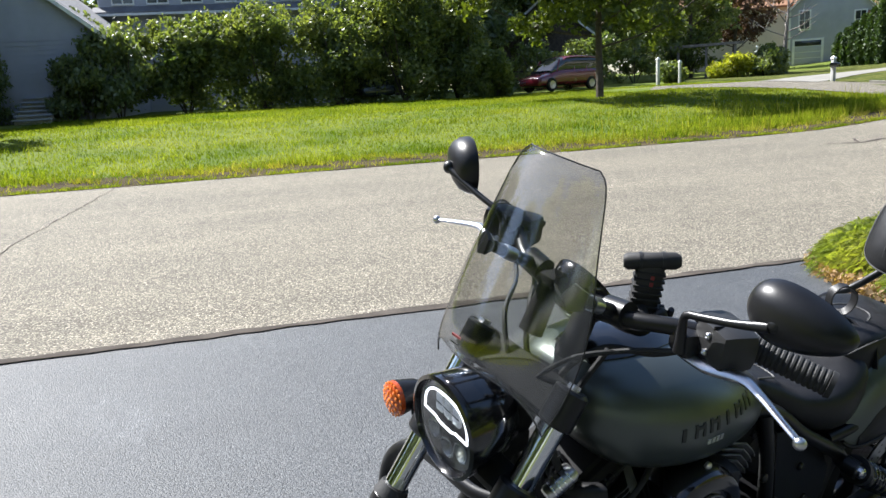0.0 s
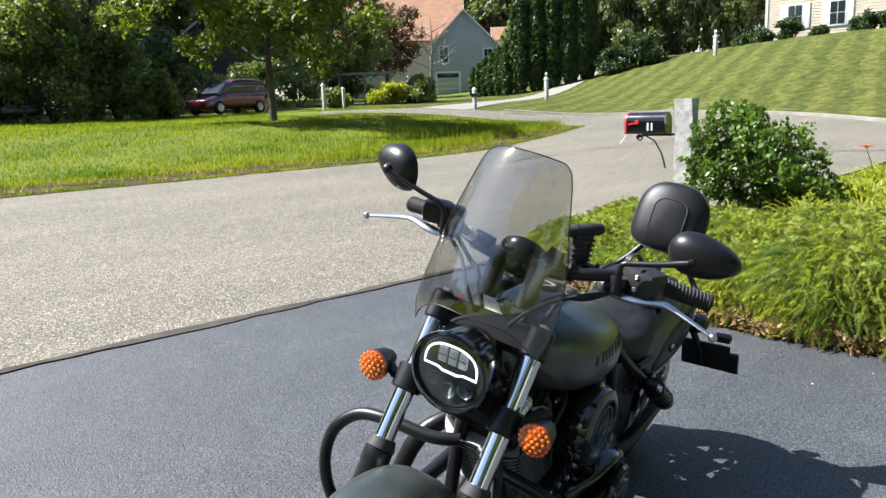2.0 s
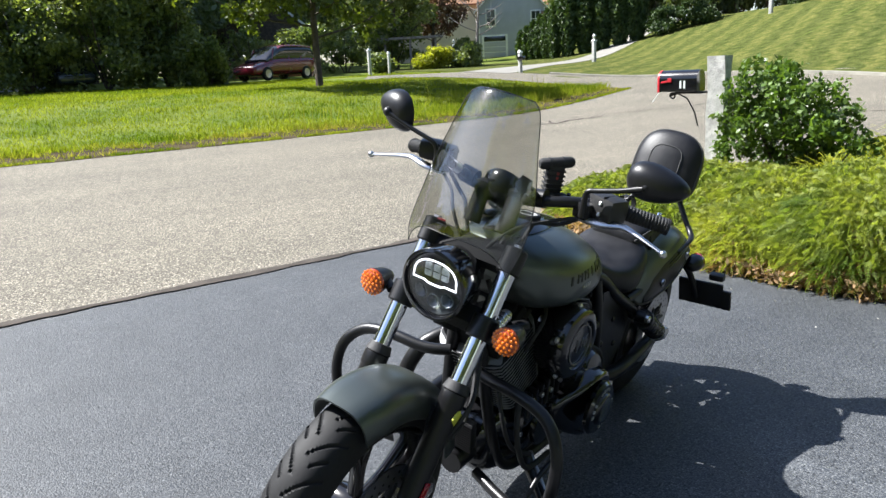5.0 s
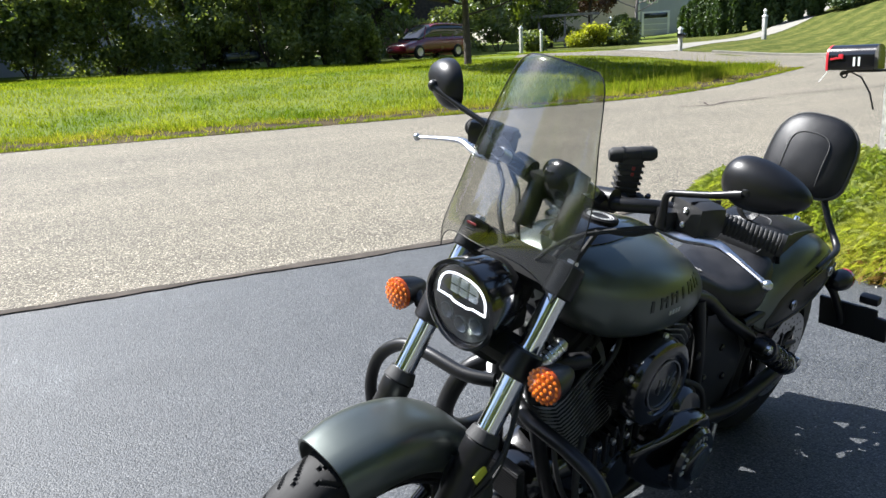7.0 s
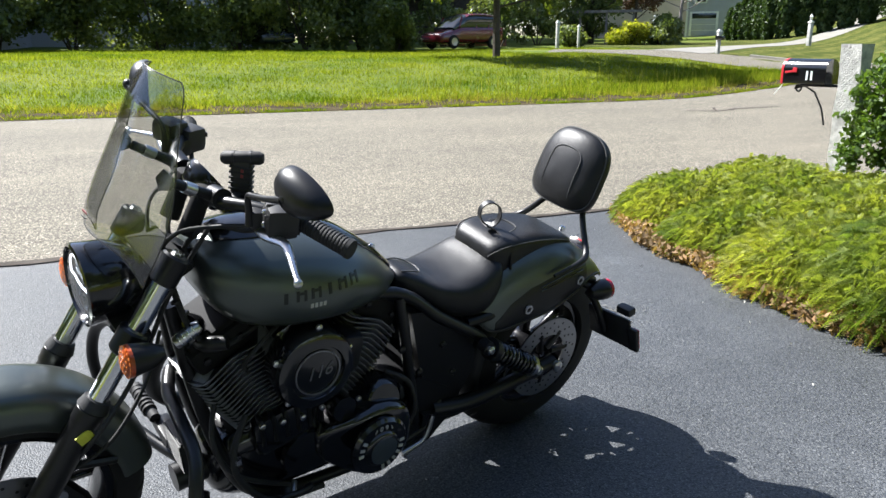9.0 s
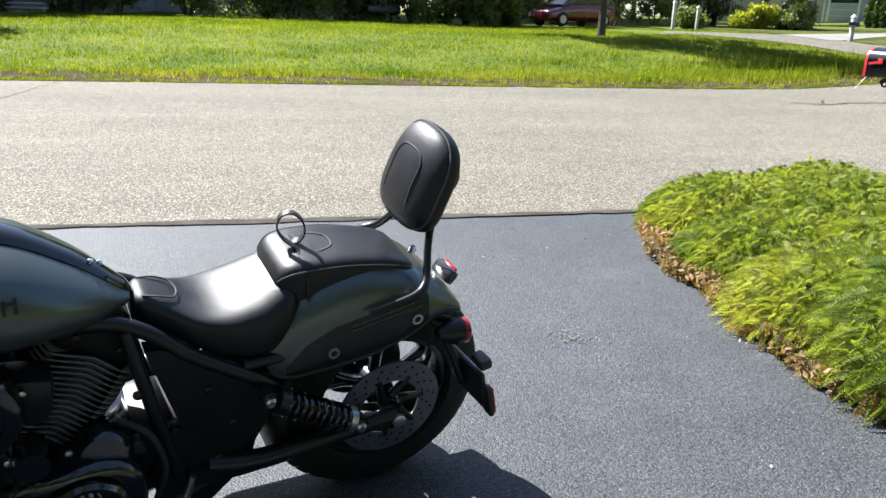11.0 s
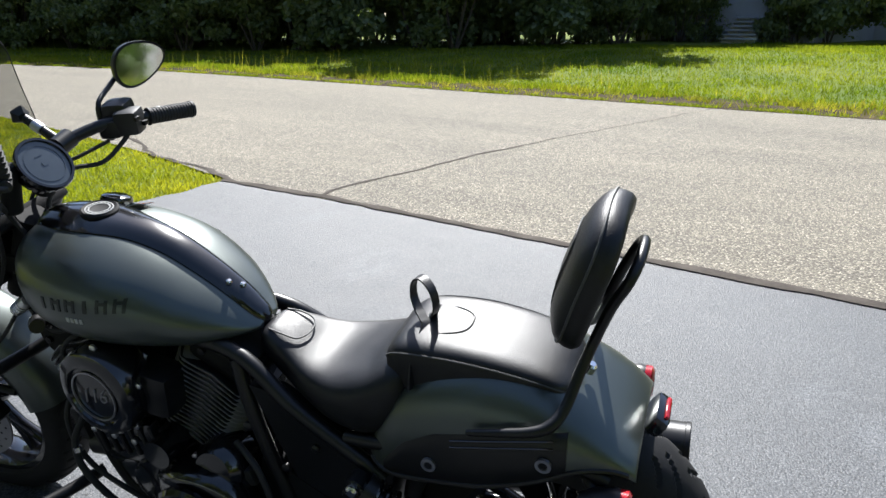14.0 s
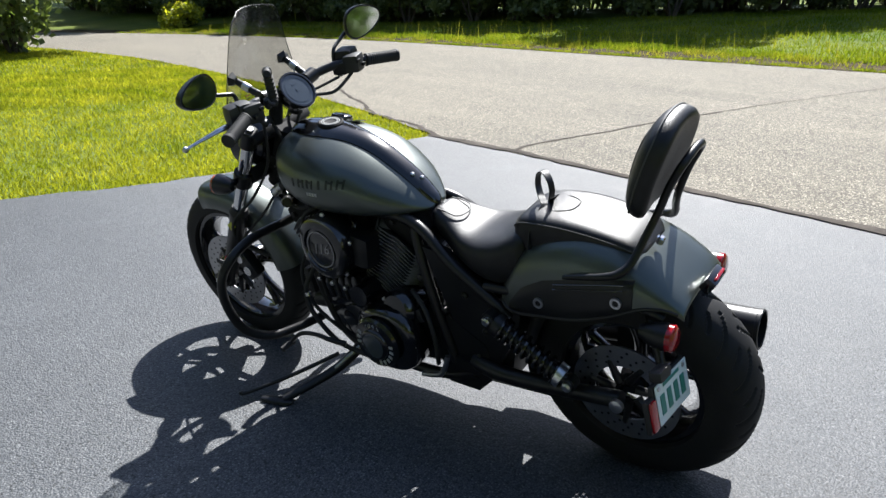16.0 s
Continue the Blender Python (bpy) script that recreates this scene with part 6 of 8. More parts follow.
# round cover between the cylinders
AC = V(0.088, 0.196, 0.636)
ac = bp("air_cover", Shape().lathe([(0, -0.09), (0.09, -0.09), (0.108, -0.06), (0.112, 0.0), (0.105, 0.018), (0.09, 0.026), (0.076, 0.026), (0.072, 0.018), (0.055, 0.02), (0, 0.024)], AC, (0.05, 1, 0.03), 48, False), M_black, label="round black engine cover between the cylinders")
bp("air_box", Shape().box((0.24, 0.09, 0.12), Matrix.Translation((0.04, 0.135, 0.635)) @ Matrix.Rotation(radians(-8), 4, "Y"), 0.03), M_satin, ac)
badge = Shape().lathe([(0.06, 0.021), (0.0635, 0.021), (0.0635, 0.0245), (0.06, 0.0245)], AC, (0.05, 1, 0.03), 48)
bp("badge_ring", badge, M_steel, ac)
cu = bpy.data.curves.new("number", "FONT")
cu.body, cu.size, cu.extrude, cu.align_x, cu.align_y, cu.shear, cu.offset = "116", 0.052, 0.0012, "CENTER", "CENTER", 0.35, -0.0008
tmp = bpy.data.objects.new("number", cu)
me = bpy.data.meshes.new_from_object(tmp)
bpy.data.objects.remove(tmp)
me.materials.append(M_steel)
ob = part("badge_number", me, None, ac, "raised metal number 116")
ob.matrix_basis = Matrix.Translation(AC + V(0.0, 0.0245, 0.002)) @ Matrix.Rotation(math.pi, 4, "Z") @ Matrix.Rotation(math.pi / 2, 4, "X") @ Matrix.Rotation(radians(8), 4, "Z")
for a in (20, 95, 165, 235, 305):
    bp("cover_bolt", Shape().lathe([(0, 0), (0.009, 0), (0.009, 0.006), (0.005, 0.009), (0, 0.009)], AC + V(0.112 * math.cos(radians(a)), -0.01, 0.112 * math.sin(radians(a))), (0, 1, 0), 12, False), M_alloy, ac)

# primary drive cover with its round clutch cover
pc = []
for y, g in ((0.10, 0.98), (0.17, 1.0), (0.205, 0.985), (0.222, 0.93), (0.23, 0.82)):
    ring = []
    for j in range(48):
        a = 2 * math.pi * j / 48
        c, q = math.cos(a), math.sin(a)
        front = max(0.0, c)
        rx = (0.165 if c > 0 else 0.135) * math.copysign(abs(c) ** 0.75, c)
        rz = (0.118 - 0.05 * front ** 0.8) * math.copysign(abs(q) ** 0.75, q)
        ring.append(V(-0.12 + rx * g, y - 0.05 * front ** 1.5 * (y > 0.12), 0.345 + rz * g + 0.005 * front))
    pc.append(ring)
prim = bp("primary_cover", Shape().ring_loft(pc), M_black, label="gloss black primary drive cover", sharp=50)
bp("starter_cover", Shape().lathe([(0, -0.08), (0.066, -0.08), (0.07, -0.03), (0.066, 0.0), (0.05, 0.016), (0, 0.022)], V(-0.165, 0.175, 0.445), (0.05, 1, 0.25), 36, False), M_black, prim)
DC = V(-0.117, 0.238, 0.352)
bp("clutch_cover", Shape().lathe([(0, 0.0), (0.09, 0.0), (0.092, 0.012), (0.084, 0.022), (0.056, 0.024), (0.054, 0.03), (0.048, 0.034), (0, 0.036)], DC, (0, 1, 0), 48, False), M_black, prim, "round black clutch cover with pale lettering bars")
bp("clutch_badge", Shape().lathe([(0, 0.0355), (0.044, 0.0345), (0.044, 0.037), (0.041, 0.038), (0, 0.038)], DC, (0, 1, 0), 40, False), M_gaugeglass, prim)
for i, ch in enumerate("1901"):
    a = radians(112 - i * 15)
    cu = bpy.data.curves.new("year", "FONT")
    cu.body, cu.size, cu.extrude, cu.align_x, cu.align_y = ch, 0.021, 0.0006, "CENTER", "CENTER"
    tmp = bpy.data.objects.new("year", cu)
    me = bpy.data.meshes.new_from_object(tmp)
    bpy.data.objects.remove(tmp)
    me.materials.append(M_cream)
    ob = part("cover_numeral", me, None, prim)
    ob.matrix_basis = Matrix.Translation(DC + V(-0.069 * math.cos(math.pi - a) * -1 * -1, 0.0245, 0.069 * math.sin(a))) @ Matrix.Rotation(math.pi, 4, "Z") @ Matrix.Rotation(math.pi / 2, 4, "X") @ Matrix.Rotation(-(math.pi / 2 - a) * -1 * -1, 4, "Z")
for i in range(9):
    a = radians(-80 + i * 17) if i < 6 else radians(150 + (i - 6) * 17)
    bp("cover_letter_bar", Shape().box((0.009, 0.002, 0.015), Matrix.Translation(DC + V(-0.069 * math.cos(a), 0.0245, 0.069 * math.sin(a))) @ Matrix.Rotation(a - math.pi / 2, 4, "Y")), M_cream, prim)
for a in range(0, 360, 36):
    c, s = math.cos(radians(a)), math.sin(radians(a))
    bp("cover_bolt", Shape().lathe([(0, 0), (0.0085, 0), (0.0085, 0.008), (0, 0.009)], V(-0.12 + (0.15 if c > 0 else 0.122) * c, 0.205 - 0.055 * max(0, c) ** 1.5, 0.345 + (0.105 - 0.045 * max(0, c) ** 0.8) * s), (0, 1, 0), 12, False), M_alloy, prim)
bp("crank_cover", Shape().lathe([(0, 0.0), (0.075, 0.0), (0.07, 0.018), (0.03, 0.026), (0, 0.027)], V(0.06, 0.135, 0.32), (0, 1, 0), 36, False), M_black, prim)
bp("gear_case", Shape().box((0.2, 0.2, 0.17), Matrix.Translation((-0.33, 0.02, 0.37)), 0.04), M_satin)
bp("oil_filter", Shape().tube([V(0.30, 0.02, 0.28), V(0.39, 0.02, 0.27)], 0.038, 20), M_satin)
bp("oil_cooler", Shape().box((0.028, 0.11, 0.10), Matrix.Translation((0.372, 0.02, 0.372)) @ Matrix.Rotation(radians(10), 4, "Y"), 0.006), M_plastic)
for i in range(12):
    bp("cooler_fin", Shape().box((0.032, 0.112, 0.0013), Matrix.Translation((0.367 + 0.0014 * i, 0.02, 0.328 + 0.008 * i)) @ Matrix.Rotation(radians(10), 4, "Y")), M_satin)
bp("horn", Shape().lathe([(0, -0.03), (0.03, -0.03), (0.04, -0.01), (0.044, 0.0), (0.044, 0.012), (0.03, 0.018), (0, 0.02)], V(0.36, 0.05, 0.735), (0.8, 0.6, 0.1), 28, False), M_black, label="round black horn")
bp("coolant_neck", Shape().tube([V(0.33, 0.02, 0.70), V(0.34, 0.1, 0.72), V(0.30, 0.14, 0.735)], [0.022, 0.02, 0.017], 14, 4), M_satin)
bp("wiring_loom", Shape().tube([V(0.40, 0.05, 0.86), V(0.37, 0.09, 0.76), V(0.3, 0.1, 0.7), V(0.2, 0.09, 0.73)], 0.008, 8, 6), M_rubber)
bp("wiring_loom", Shape().tube([V(0.30, 0.08, 0.55), V(0.33, 0.13, 0.45), V(0.27, 0.15, 0.33), V(0.1, 0.14, 0.22)], 0.007, 8, 6), M_rubber)

can = bp("lock_canister", Shape().tube([V(0.413, 0.097, 0.736), V(0.408, 0.097, 0.739), V(0.362, 0.102, 0.770), V(0.355, 0.102, 0.775)], [0.013, 0.0165, 0.0165, 0.012], 18), M_alloy, label="bright ribbed metal canister")
for k in range(4):
    q0, q1 = V(0.408, 0.097, 0.739), V(0.362, 0.102, 0.770)
    bp("canister_band", Shape().tube([q0.lerp(q1, 0.14 + 0.23 * k), q0.lerp(q1, 0.2 + 0.23 * k)], 0.0178, 18), M_chrome, can)

# castings, hoses and fasteners of the lower engine
bp("cam_cover", Shape().box((0.2, 0.05, 0.12), Matrix.Translation((0.12, 0.125, 0.43)) @ Matrix.Rotation(radians(12), 4, "Y"), 0.03), M_black, label="gloss black engine casting")
for i in range(7):
    bp("casting_rib", Shape().box((0.012, 0.03, 0.09), Matrix.Translation((0.2 - 0.035 * i, 0.14, 0.44 + 0.004 * i)) @ Matrix.Rotation(radians(10), 4, "Y"), 0.004), M_satin)
    bp("casting_bolt", Shape().lathe([(0, 0), (0.0085, 0), (0.0085, 0.009), (0.005, 0.011), (0, 0.011)], V(0.205 - 0.06 * i, 0.152, 0.468 - 0.006 * (i % 3)), (0, 1, 0), 12, False), M_alloy)
bp("starter_motor", Shape().tube([V(-0.02, 0.10, 0.47), V(-0.02, 0.2, 0.475)], 0.036, 20), M_black)
bp("oil_line", Shape().tube([V(0.24, 0.13, 0.5), V(0.285, 0.16, 0.42), V(0.27, 0.175, 0.33), V(0.17, 0.17, 0.22), V(0.0, 0.16, 0.19)], 0.009, 10, 6), M_rubber)
bp("oil_line", Shape().tube([V(-0.2, 0.13, 0.5), V(-0.27, 0.16, 0.46), V(-0.3, 0.17, 0.36), V(-0.28, 0.15, 0.25)], 0.008, 10, 6), M_rubber)
bp("hose_clamp", Shape().tube([V(0.279, 0.166, 0.40), V(0.276, 0.168, 0.388)], 0.0115, 14), M_alloy)
bp("sensor_plug", Shape().box((0.03, 0.03, 0.045), Matrix.Translation((-0.24, 0.15, 0.43)) @ Matrix.Rotation(radians(20), 4, "Y"), 0.006), M_plastic)
bp("gear_linkage", Shape().tube([V(-0.25, 0.2, 0.235), V(-0.33, 0.2, 0.26), V(-0.36, 0.19, 0.33)], 0.009, 10, 4), M_steel)
bp("belt_guard", Shape().ring_loft([[V(u, y, z) for u, z in ((-0.36, 0.30), (-0.5, 0.285), (-0.78, 0.30), (-0.78, 0.27), (-0.5, 0.25), (-0.36, 0.255))] for y in (0.13, 0.15)]), M_satin)
for u, z in ((-0.29, 0.5), (-0.25, 0.56), (-0.33, 0.46)):
    bp("frame_bolt", Shape().lathe([(0, 0), (0.012, 0), (0.012, 0.007), (0.006, 0.011), (0, 0.011)], V(u, 0.13, z), (0, 1, 0), 12, False), M_satin)

bp("battery_box", Shape().box((0.2, 0.2, 0.32), Matrix.Translation((-0.47, 0, 0.385)) @ Matrix.Rotation(radians(-12), 4, "Y"), 0.03), M_plastic)
bp("pivot_plate", Shape().ring_loft([[V(u, y, z) for u, z in ((-0.33, 0.44), (-0.47, 0.36), (-0.5, 0.25), (-0.42, 0.17), (-0.3, 0.17), (-0.27, 0.3))] for y in (0.105, 0.128)]), M_satin)
bp("inner_fender", fender([tuple(r) for r in arc(REAR, 0.358, -20, 95, 22)], 0.108, 0.05, 0.005), M_plastic, label="black inner rear fender", sharp=60)

for i in range(5):
    bp("cable_tie", Shape().tube([V(0.40 - 0.02 * i, 0.066 + 0.008 * i, 0.83 - 0.03 * i), V(0.398 - 0.02 * i, 0.067 + 0.008 * i, 0.825 - 0.03 * i)], 0.0105, 10), M_plastic)
spark = bp("spark_plug_lead", Shape().tube([V(0.22, 0.10, 0.60), V(0.25, 0.135, 0.66), V(0.2, 0.14, 0.72), V(0.12, 0.1, 0.745)], 0.006, 8, 6), M_rubber)
bp("plug_cap", Shape().tube([V(0.222, 0.10, 0.60), V(0.232, 0.115, 0.625)], [0.012, 0.009], 12), M_plastic, spark)
# filler block added between the cylinders to keep the gap dark
bp("intake_manifold", Shape().box((0.13, 0.15, 0.14), Matrix.Translation((0.06, 0.0, 0.655)), 0.03), M_cast)
bp("throttle_body", Shape().tube([V(0.06, 0.06, 0.66), V(0.06, 0.13, 0.66)], 0.034, 20), M_satin)

# -- exhaust on the right side
for (pts, r0) in ((((0.24, -0.09, 0.62), (0.34, -0.17, 0.55), (0.36, -0.21, 0.40), (0.22, -0.23, 0.30), (-0.1, -0.24, 0.31), (-0.35, -0.25, 0.335)), 0.024), (((-0.12, -0.09, 0.60), (-0.16, -0.18, 0.52), (-0.12, -0.22, 0.36), (-0.25, -0.24, 0.27), (-0.4, -0.235, 0.25)), 0.024)):
    bp("exhaust_pipe", Shape().tube([V(*p) for p in pts], r0, 16, 6), M_satin, label="black exhaust header pipe", sharp=60)
for (a, b) in (((-0.3, -0.262, 0.333), (-1.2, -0.275, 0.365)), ((-0.36, -0.235, 0.22), (-1.13, -0.235, 0.242))):
    a, b = V(*a), V(*b)
    d = b - a
    mf = bp("muffler", Shape().lathe([(0.028, 0.0), (0.058, 0.1), (0.060, d.length), (0.054, d.length), (0.053, 0.12), (0.02, 0.02)], a, d, 36), M_satin, label="satin black straight muffler")
    bp("muffler_baffle", Shape().lathe([(0, 0), (0.054, 0), (0.054, 0.004), (0, 0.004)], a + d * 0.9, d, 24, False), M_plastic, mf)
    bp("muffler_band", Shape().lathe([(0.0595, 0), (0.0615, 0.002), (0.0615, 0.012), (0.0595, 0.014)], a + d * 0.985, d, 36), M_satin, mf)

# -- crash bars, pegs, stand
for s in (-1, 1):
    bp("crash_bar", Shape().tube([mirror_y(p, s) for p in (V(0.40, 0.03, 0.62), V(0.43, 0.10, 0.61), V(0.445, 0.22, 0.61), V(0.45, 0.31, 0.585), V(0.47, 0.365, 0.52), V(0.475, 0.375, 0.42), V(0.45, 0.35, 0.31), V(0.41, 0.28, 0.25), V(0.37, 0.18, 0.235), V(0.33, 0.08, 0.235))], 0.0165, 14, 6), M_satin, label="black tubular crash bar", sharp=60)
    if s > 0:
        continue
    bp("foot_peg", Shape().tube([mirror_y((0.36, 0.20, 0.30), s), mirror_y((0.365, 0.36, 0.305), s)], [0.016, 0.019], 14), M_rubber, label="ribbed black foot peg")
    for i in range(7):
        bp("peg_rib", Shape().tube([mirror_y((0.363, 0.235 + 0.018 * i, 0.3035), s), mirror_y((0.363, 0.242 + 0.018 * i, 0.3037), s)], 0.0215, 14), M_rubber)
    bp("peg_bracket", Shape().box((0.05, 0.12, 0.03), Matrix.Translation(mirror_y((0.34, 0.16, 0.28), s)), 0.008), M_satin)
bp("shift_lever", Shape().tube([V(0.08, 0.215, 0.265), V(0.13, 0.24, 0.285), V(0.185, 0.25, 0.298), V(0.27, 0.25, 0.278), V(0.335, 0.25, 0.225)], [0.011, 0.009, 0.008, 0.008, 0.007], 10, 5), M_satin)
bp("shift_peg", Shape().tube([V(0.335, 0.24, 0.222), V(0.345, 0.295, 0.216)], 0.011, 12), M_rubber)
SW = math.tan(radians(13.2))
def on_ground(u, y, up):
    return V(u, y, y * SW + up)


stand = bp("side_stand", Shape().tube([V(0.10, 0.13, 0.20), V(0.135, 0.20, 0.155), V(0.19, 0.31, 0.128), on_ground(0.245, 0.415, 0.016)], [0.021, 0.018, 0.016, 0.014], 12, 4), M_satin, label="black side stand resting on the asphalt")
bp("stand_foot", Shape().tube([on_ground(0.215, 0.400, 0.010), on_ground(0.245, 0.417, 0.011), on_ground(0.29, 0.432, 0.011), on_ground(0.325, 0.443, 0.010)], [0.011, 0.021, 0.019, 0.012], 12, 3, 0.5), M_satin, stand)
bp("stand_tang", Shape().tube([V(0.16, 0.19, 0.185), V(0.27, 0.32, 0.150), on_ground(0.385, 0.458, 0.020), on_ground(0.402, 0.472, 0.026)], [0.008, 0.0075, 0.007, 0.009], 10, 4), M_satin, stand)
bp("stand_spring", Shape().tube([V(0.08, 0.13, 0.215), V(0.15, 0.24, 0.15)], 0.008, 10), M_steel, stand)

# -- rear lamps and plate
for s in (-1, 1):
    c = V(-1.088, 0.186 * s, 0.608)
    sg = bp("rear_turn_signal", Shape().lathe([(0, 0.0), (0.034, 0.0), (0.036, -0.012), (0.03, -0.045), (0.016, -0.075), (0, -0.08)], c, (-1, 0, 0), 28, False), M_satin, label="black rear turn signal with a red lens")
    bp("lens", Shape().lathe([(0.035, 0.0), (0.035, 0.014), (0.028, 0.02), (0, 0.022), (0, 0.0)], c, (-1, 0, 0), 28, False), M_redlens, sg, "red lens")
    bp("stalk", Shape().tube([c + V(0.04, -0.01 * s, 0), V(-1.02, 0.14 * s, 0.625)], 0.013, 12), M_satin, sg)
tl = bp("tail_lamp", Shape().box((0.035, 0.085, 0.045), Matrix.Translation((-1.132, 0, 0.678)) @ Matrix.Rotation(radians(-35), 4, "Y"), 0.012), M_black, label="slim black tail lamp with a red lens")
bp("lens", Shape().box((0.008, 0.060, 0.022), Matrix.Translation((-1.146, 0, 0.690)) @ Matrix.Rotation(radians(-35), 4, "Y"), 0.003), M_redlens, tl, "red tail lamp lens")
bracket = bp("plate_bracket", Shape().tube([V(-1.03, 0.165, 0.60), V(-1.06, 0.185, 0.56), V(-1.085, 0.21, 0.50), V(-1.10, 0.222, 0.46)], [0.014, 0.013, 0.014, 0.012], 12, 4), M_satin, label="black side-mounted plate bracket")
PM = Matrix.Translation((-1.115, 0.234, 0.487)) @ Matrix.Rotation(radians(-3), 4, "Z") @ Matrix.Rotation(radians(8.3), 4, "X") @ Matrix.Rotation(radians(13.6), 4, "Y")
bp("plate_back", Shape().box((0.012, 0.186, 0.110), PM @ Matrix.Translation((0.008, 0, 0)), 0.005), M_plastic, bracket)
pl = bp("licence_plate", Shape().box((0.003, 0.178, 0.102), PM @ Matrix.Translation((-0.002, -0.004, 0)), 0.001), M_platew, bracket, "white plate with green bars")
for i in range(4):
    bp("plate_bar", Shape().box((0.002, 0.022, 0.05), PM @ Matrix.Translation((-0.0045, 0.057 - 0.038 * i, -0.004))), M_plateg, pl)
bp("plate_bar", Shape().box((0.002, 0.09, 0.008), PM @ Matrix.Translation((-0.0045, 0, 0.04))), M_plateg, pl)
for s in (-1, 1):
    bp("plate_bolt", Shape().lathe([(0, 0), (0.006, 0), (0.006, 0.004), (0, 0.004)], PM @ V(-0.003, 0.07 * s, 0.04), PM.to_3x3() @ V(-1, 0, 0), 10, False), M_alloy, pl)
bp("plate_lamp", Shape().box((0.035, 0.06, 0.028), PM @ Matrix.Translation((-0.01, 0.06, 0.078)), 0.008), M_plastic, bracket)
bp("reflector_housing", Shape().box((0.016, 0.04, 0.085), PM @ Matrix.Translation((0.009, 0.106, -0.012)), 0.006), M_plastic, bracket)
bp("rear_reflector", Shape().box((0.008, 0.03, 0.075), PM @ Matrix.Translation((-0.002, 0.106, -0.012)), 0.003), M_redlens, bracket, "red rear reflector")


# the handlebar and fork are turned a little to the left
STEER_PARTS = ("front_wheel", "front_fender", "front_turn", "fork_", "lower_triple", "upper_triple", "reflector", "brake_caliper", "headlight", "handlebar", "riser", "bar_clamp", "hand_grip", "switch_", "lever_perch", "control_lever", "mirror", "brake_reservoir", "clutch_housing", "gauge", "windscreen", "phone_holder", "fender_bracket")
SA = (FORK[0] - FORK[1]).normalized()
STEER = Matrix.Translation(FORK[0] + V(-0.065, 0, 0)) @ Matrix.Rotation(radians(1.8), 4, SA) @ Matrix.Translation(-FORK[0] - V(-0.065, 0, 0))
for ob in [c for c in bike.children if c.name.startswith(STEER_PARTS)]:
    ob.matrix_basis = STEER @ ob.matrix_basis


# ==== near planting and grass ====
def juniper_mesh(name, seed, r, tall, count, material):
    """A low spreading shrub of feathery sprays: each a curved twig lined with small needles."""
    rng = np.random.default_rng(seed)
    th = rng.uniform(0, 2 * np.pi, count)
    q = np.sqrt(rng.uniform(0, 1, count))
    dome = tall * np.sqrt(np.maximum(0.05, 1 - (q * 0.93) ** 2)) * rng.uniform(0.55, 1.05, count)
    base = np.stack([r * q * np.cos(th), r * q * np.sin(th), dome - 0.08], -1)
    out = np.stack([np.cos(th) * (0.25 + q), np.sin(th) * (0.25 + q), 0.75 - 0.5 * q + rng.normal(0, 0.25, count)], -1)
    out = unit(out + rng.normal(0, 0.5, (count, 3)))
    side = unit(np.cross(out, rng.normal(size=(count, 3))))
    ln = rng.uniform(0.045, 0.105, count)[:, None]
    faces = []
    for k in range(9):
        t = (k + 0.6) / 9
        p = base + out * ln * t + np.array([0, 0, -0.05]) * t * t
        for s in (-1, 1):
            w = ln * 0.34 * (1 - t * 0.75)
            d = unit(side * s + out * 1.1)
            tip = p + d * w
            n = unit(np.cross(d, np.cross(side, out))) * 0.0036
            faces.append(np.stack([p - n, p + n, tip], 1))
    faces.append(np.stack([base - side * 0.003, base + side * 0.003, base + out * ln * 1.05 + np.array([0, 0, -0.05])], 1))
    return quads(name, np.concatenate(faces), material, 3)


jun = []
for k in range(4):
    t = thing("juniper_shrub", "low spreading feathery green juniper in the bed", "shrub", group="junipers along the driveway")
    part("foliage", juniper_mesh("foliage", 200 + k, 0.62, 0.42 + 0.05 * k, 6600, M_juniper), None, t)
    part("dry_foliage", juniper_mesh("dry_foliage", 220 + k, 0.64, 0.33, 1000, M_juniper_dry), None, t)
    s = Shape()
    for i in range(7):
        a = i * 0.9
        s.tube([(0, 0, -0.03), (0.2 * math.cos(a), 0.2 * math.sin(a), 0.14), (0.46 * math.cos(a), 0.46 * math.sin(a), 0.24)], [0.018, 0.012, 0.005], 6, 3)
    part("stem", s, M_bark, t)
    jun.append(t)
rngj = random.Random(21)
spots = []
for row, x0 in enumerate((3.28, 3.95, 4.62, 5.25)):
    y = -4.2 + 0.3 * row
    while y < (2.55 if row < 2 else 2.2 - 0.5 * row):
        edge = float(drive_right(y))
        spots.append((max(x0 + rngj.uniform(-0.1, 0.1), edge + 0.62), y + rngj.uniform(-0.08, 0.08)))
        y += 0.68
spots += [(3.62, 2.78), (4.3, 2.72), (4.75, 2.2)]
for i, (x, y) in enumerate(spots):
    t = jun[i] if i < 4 else copy_thing(jun[i % 4], Matrix())
    sc = rngj.uniform(0.88, 1.12)
    t.matrix_basis = Matrix.Translation((x, y, 0)) @ Matrix.Rotation(rngj.uniform(0, 6.3), 4, "Z") @ Matrix.Diagonal((sc, sc, sc * rngj.uniform(0.85, 1.1), 1))

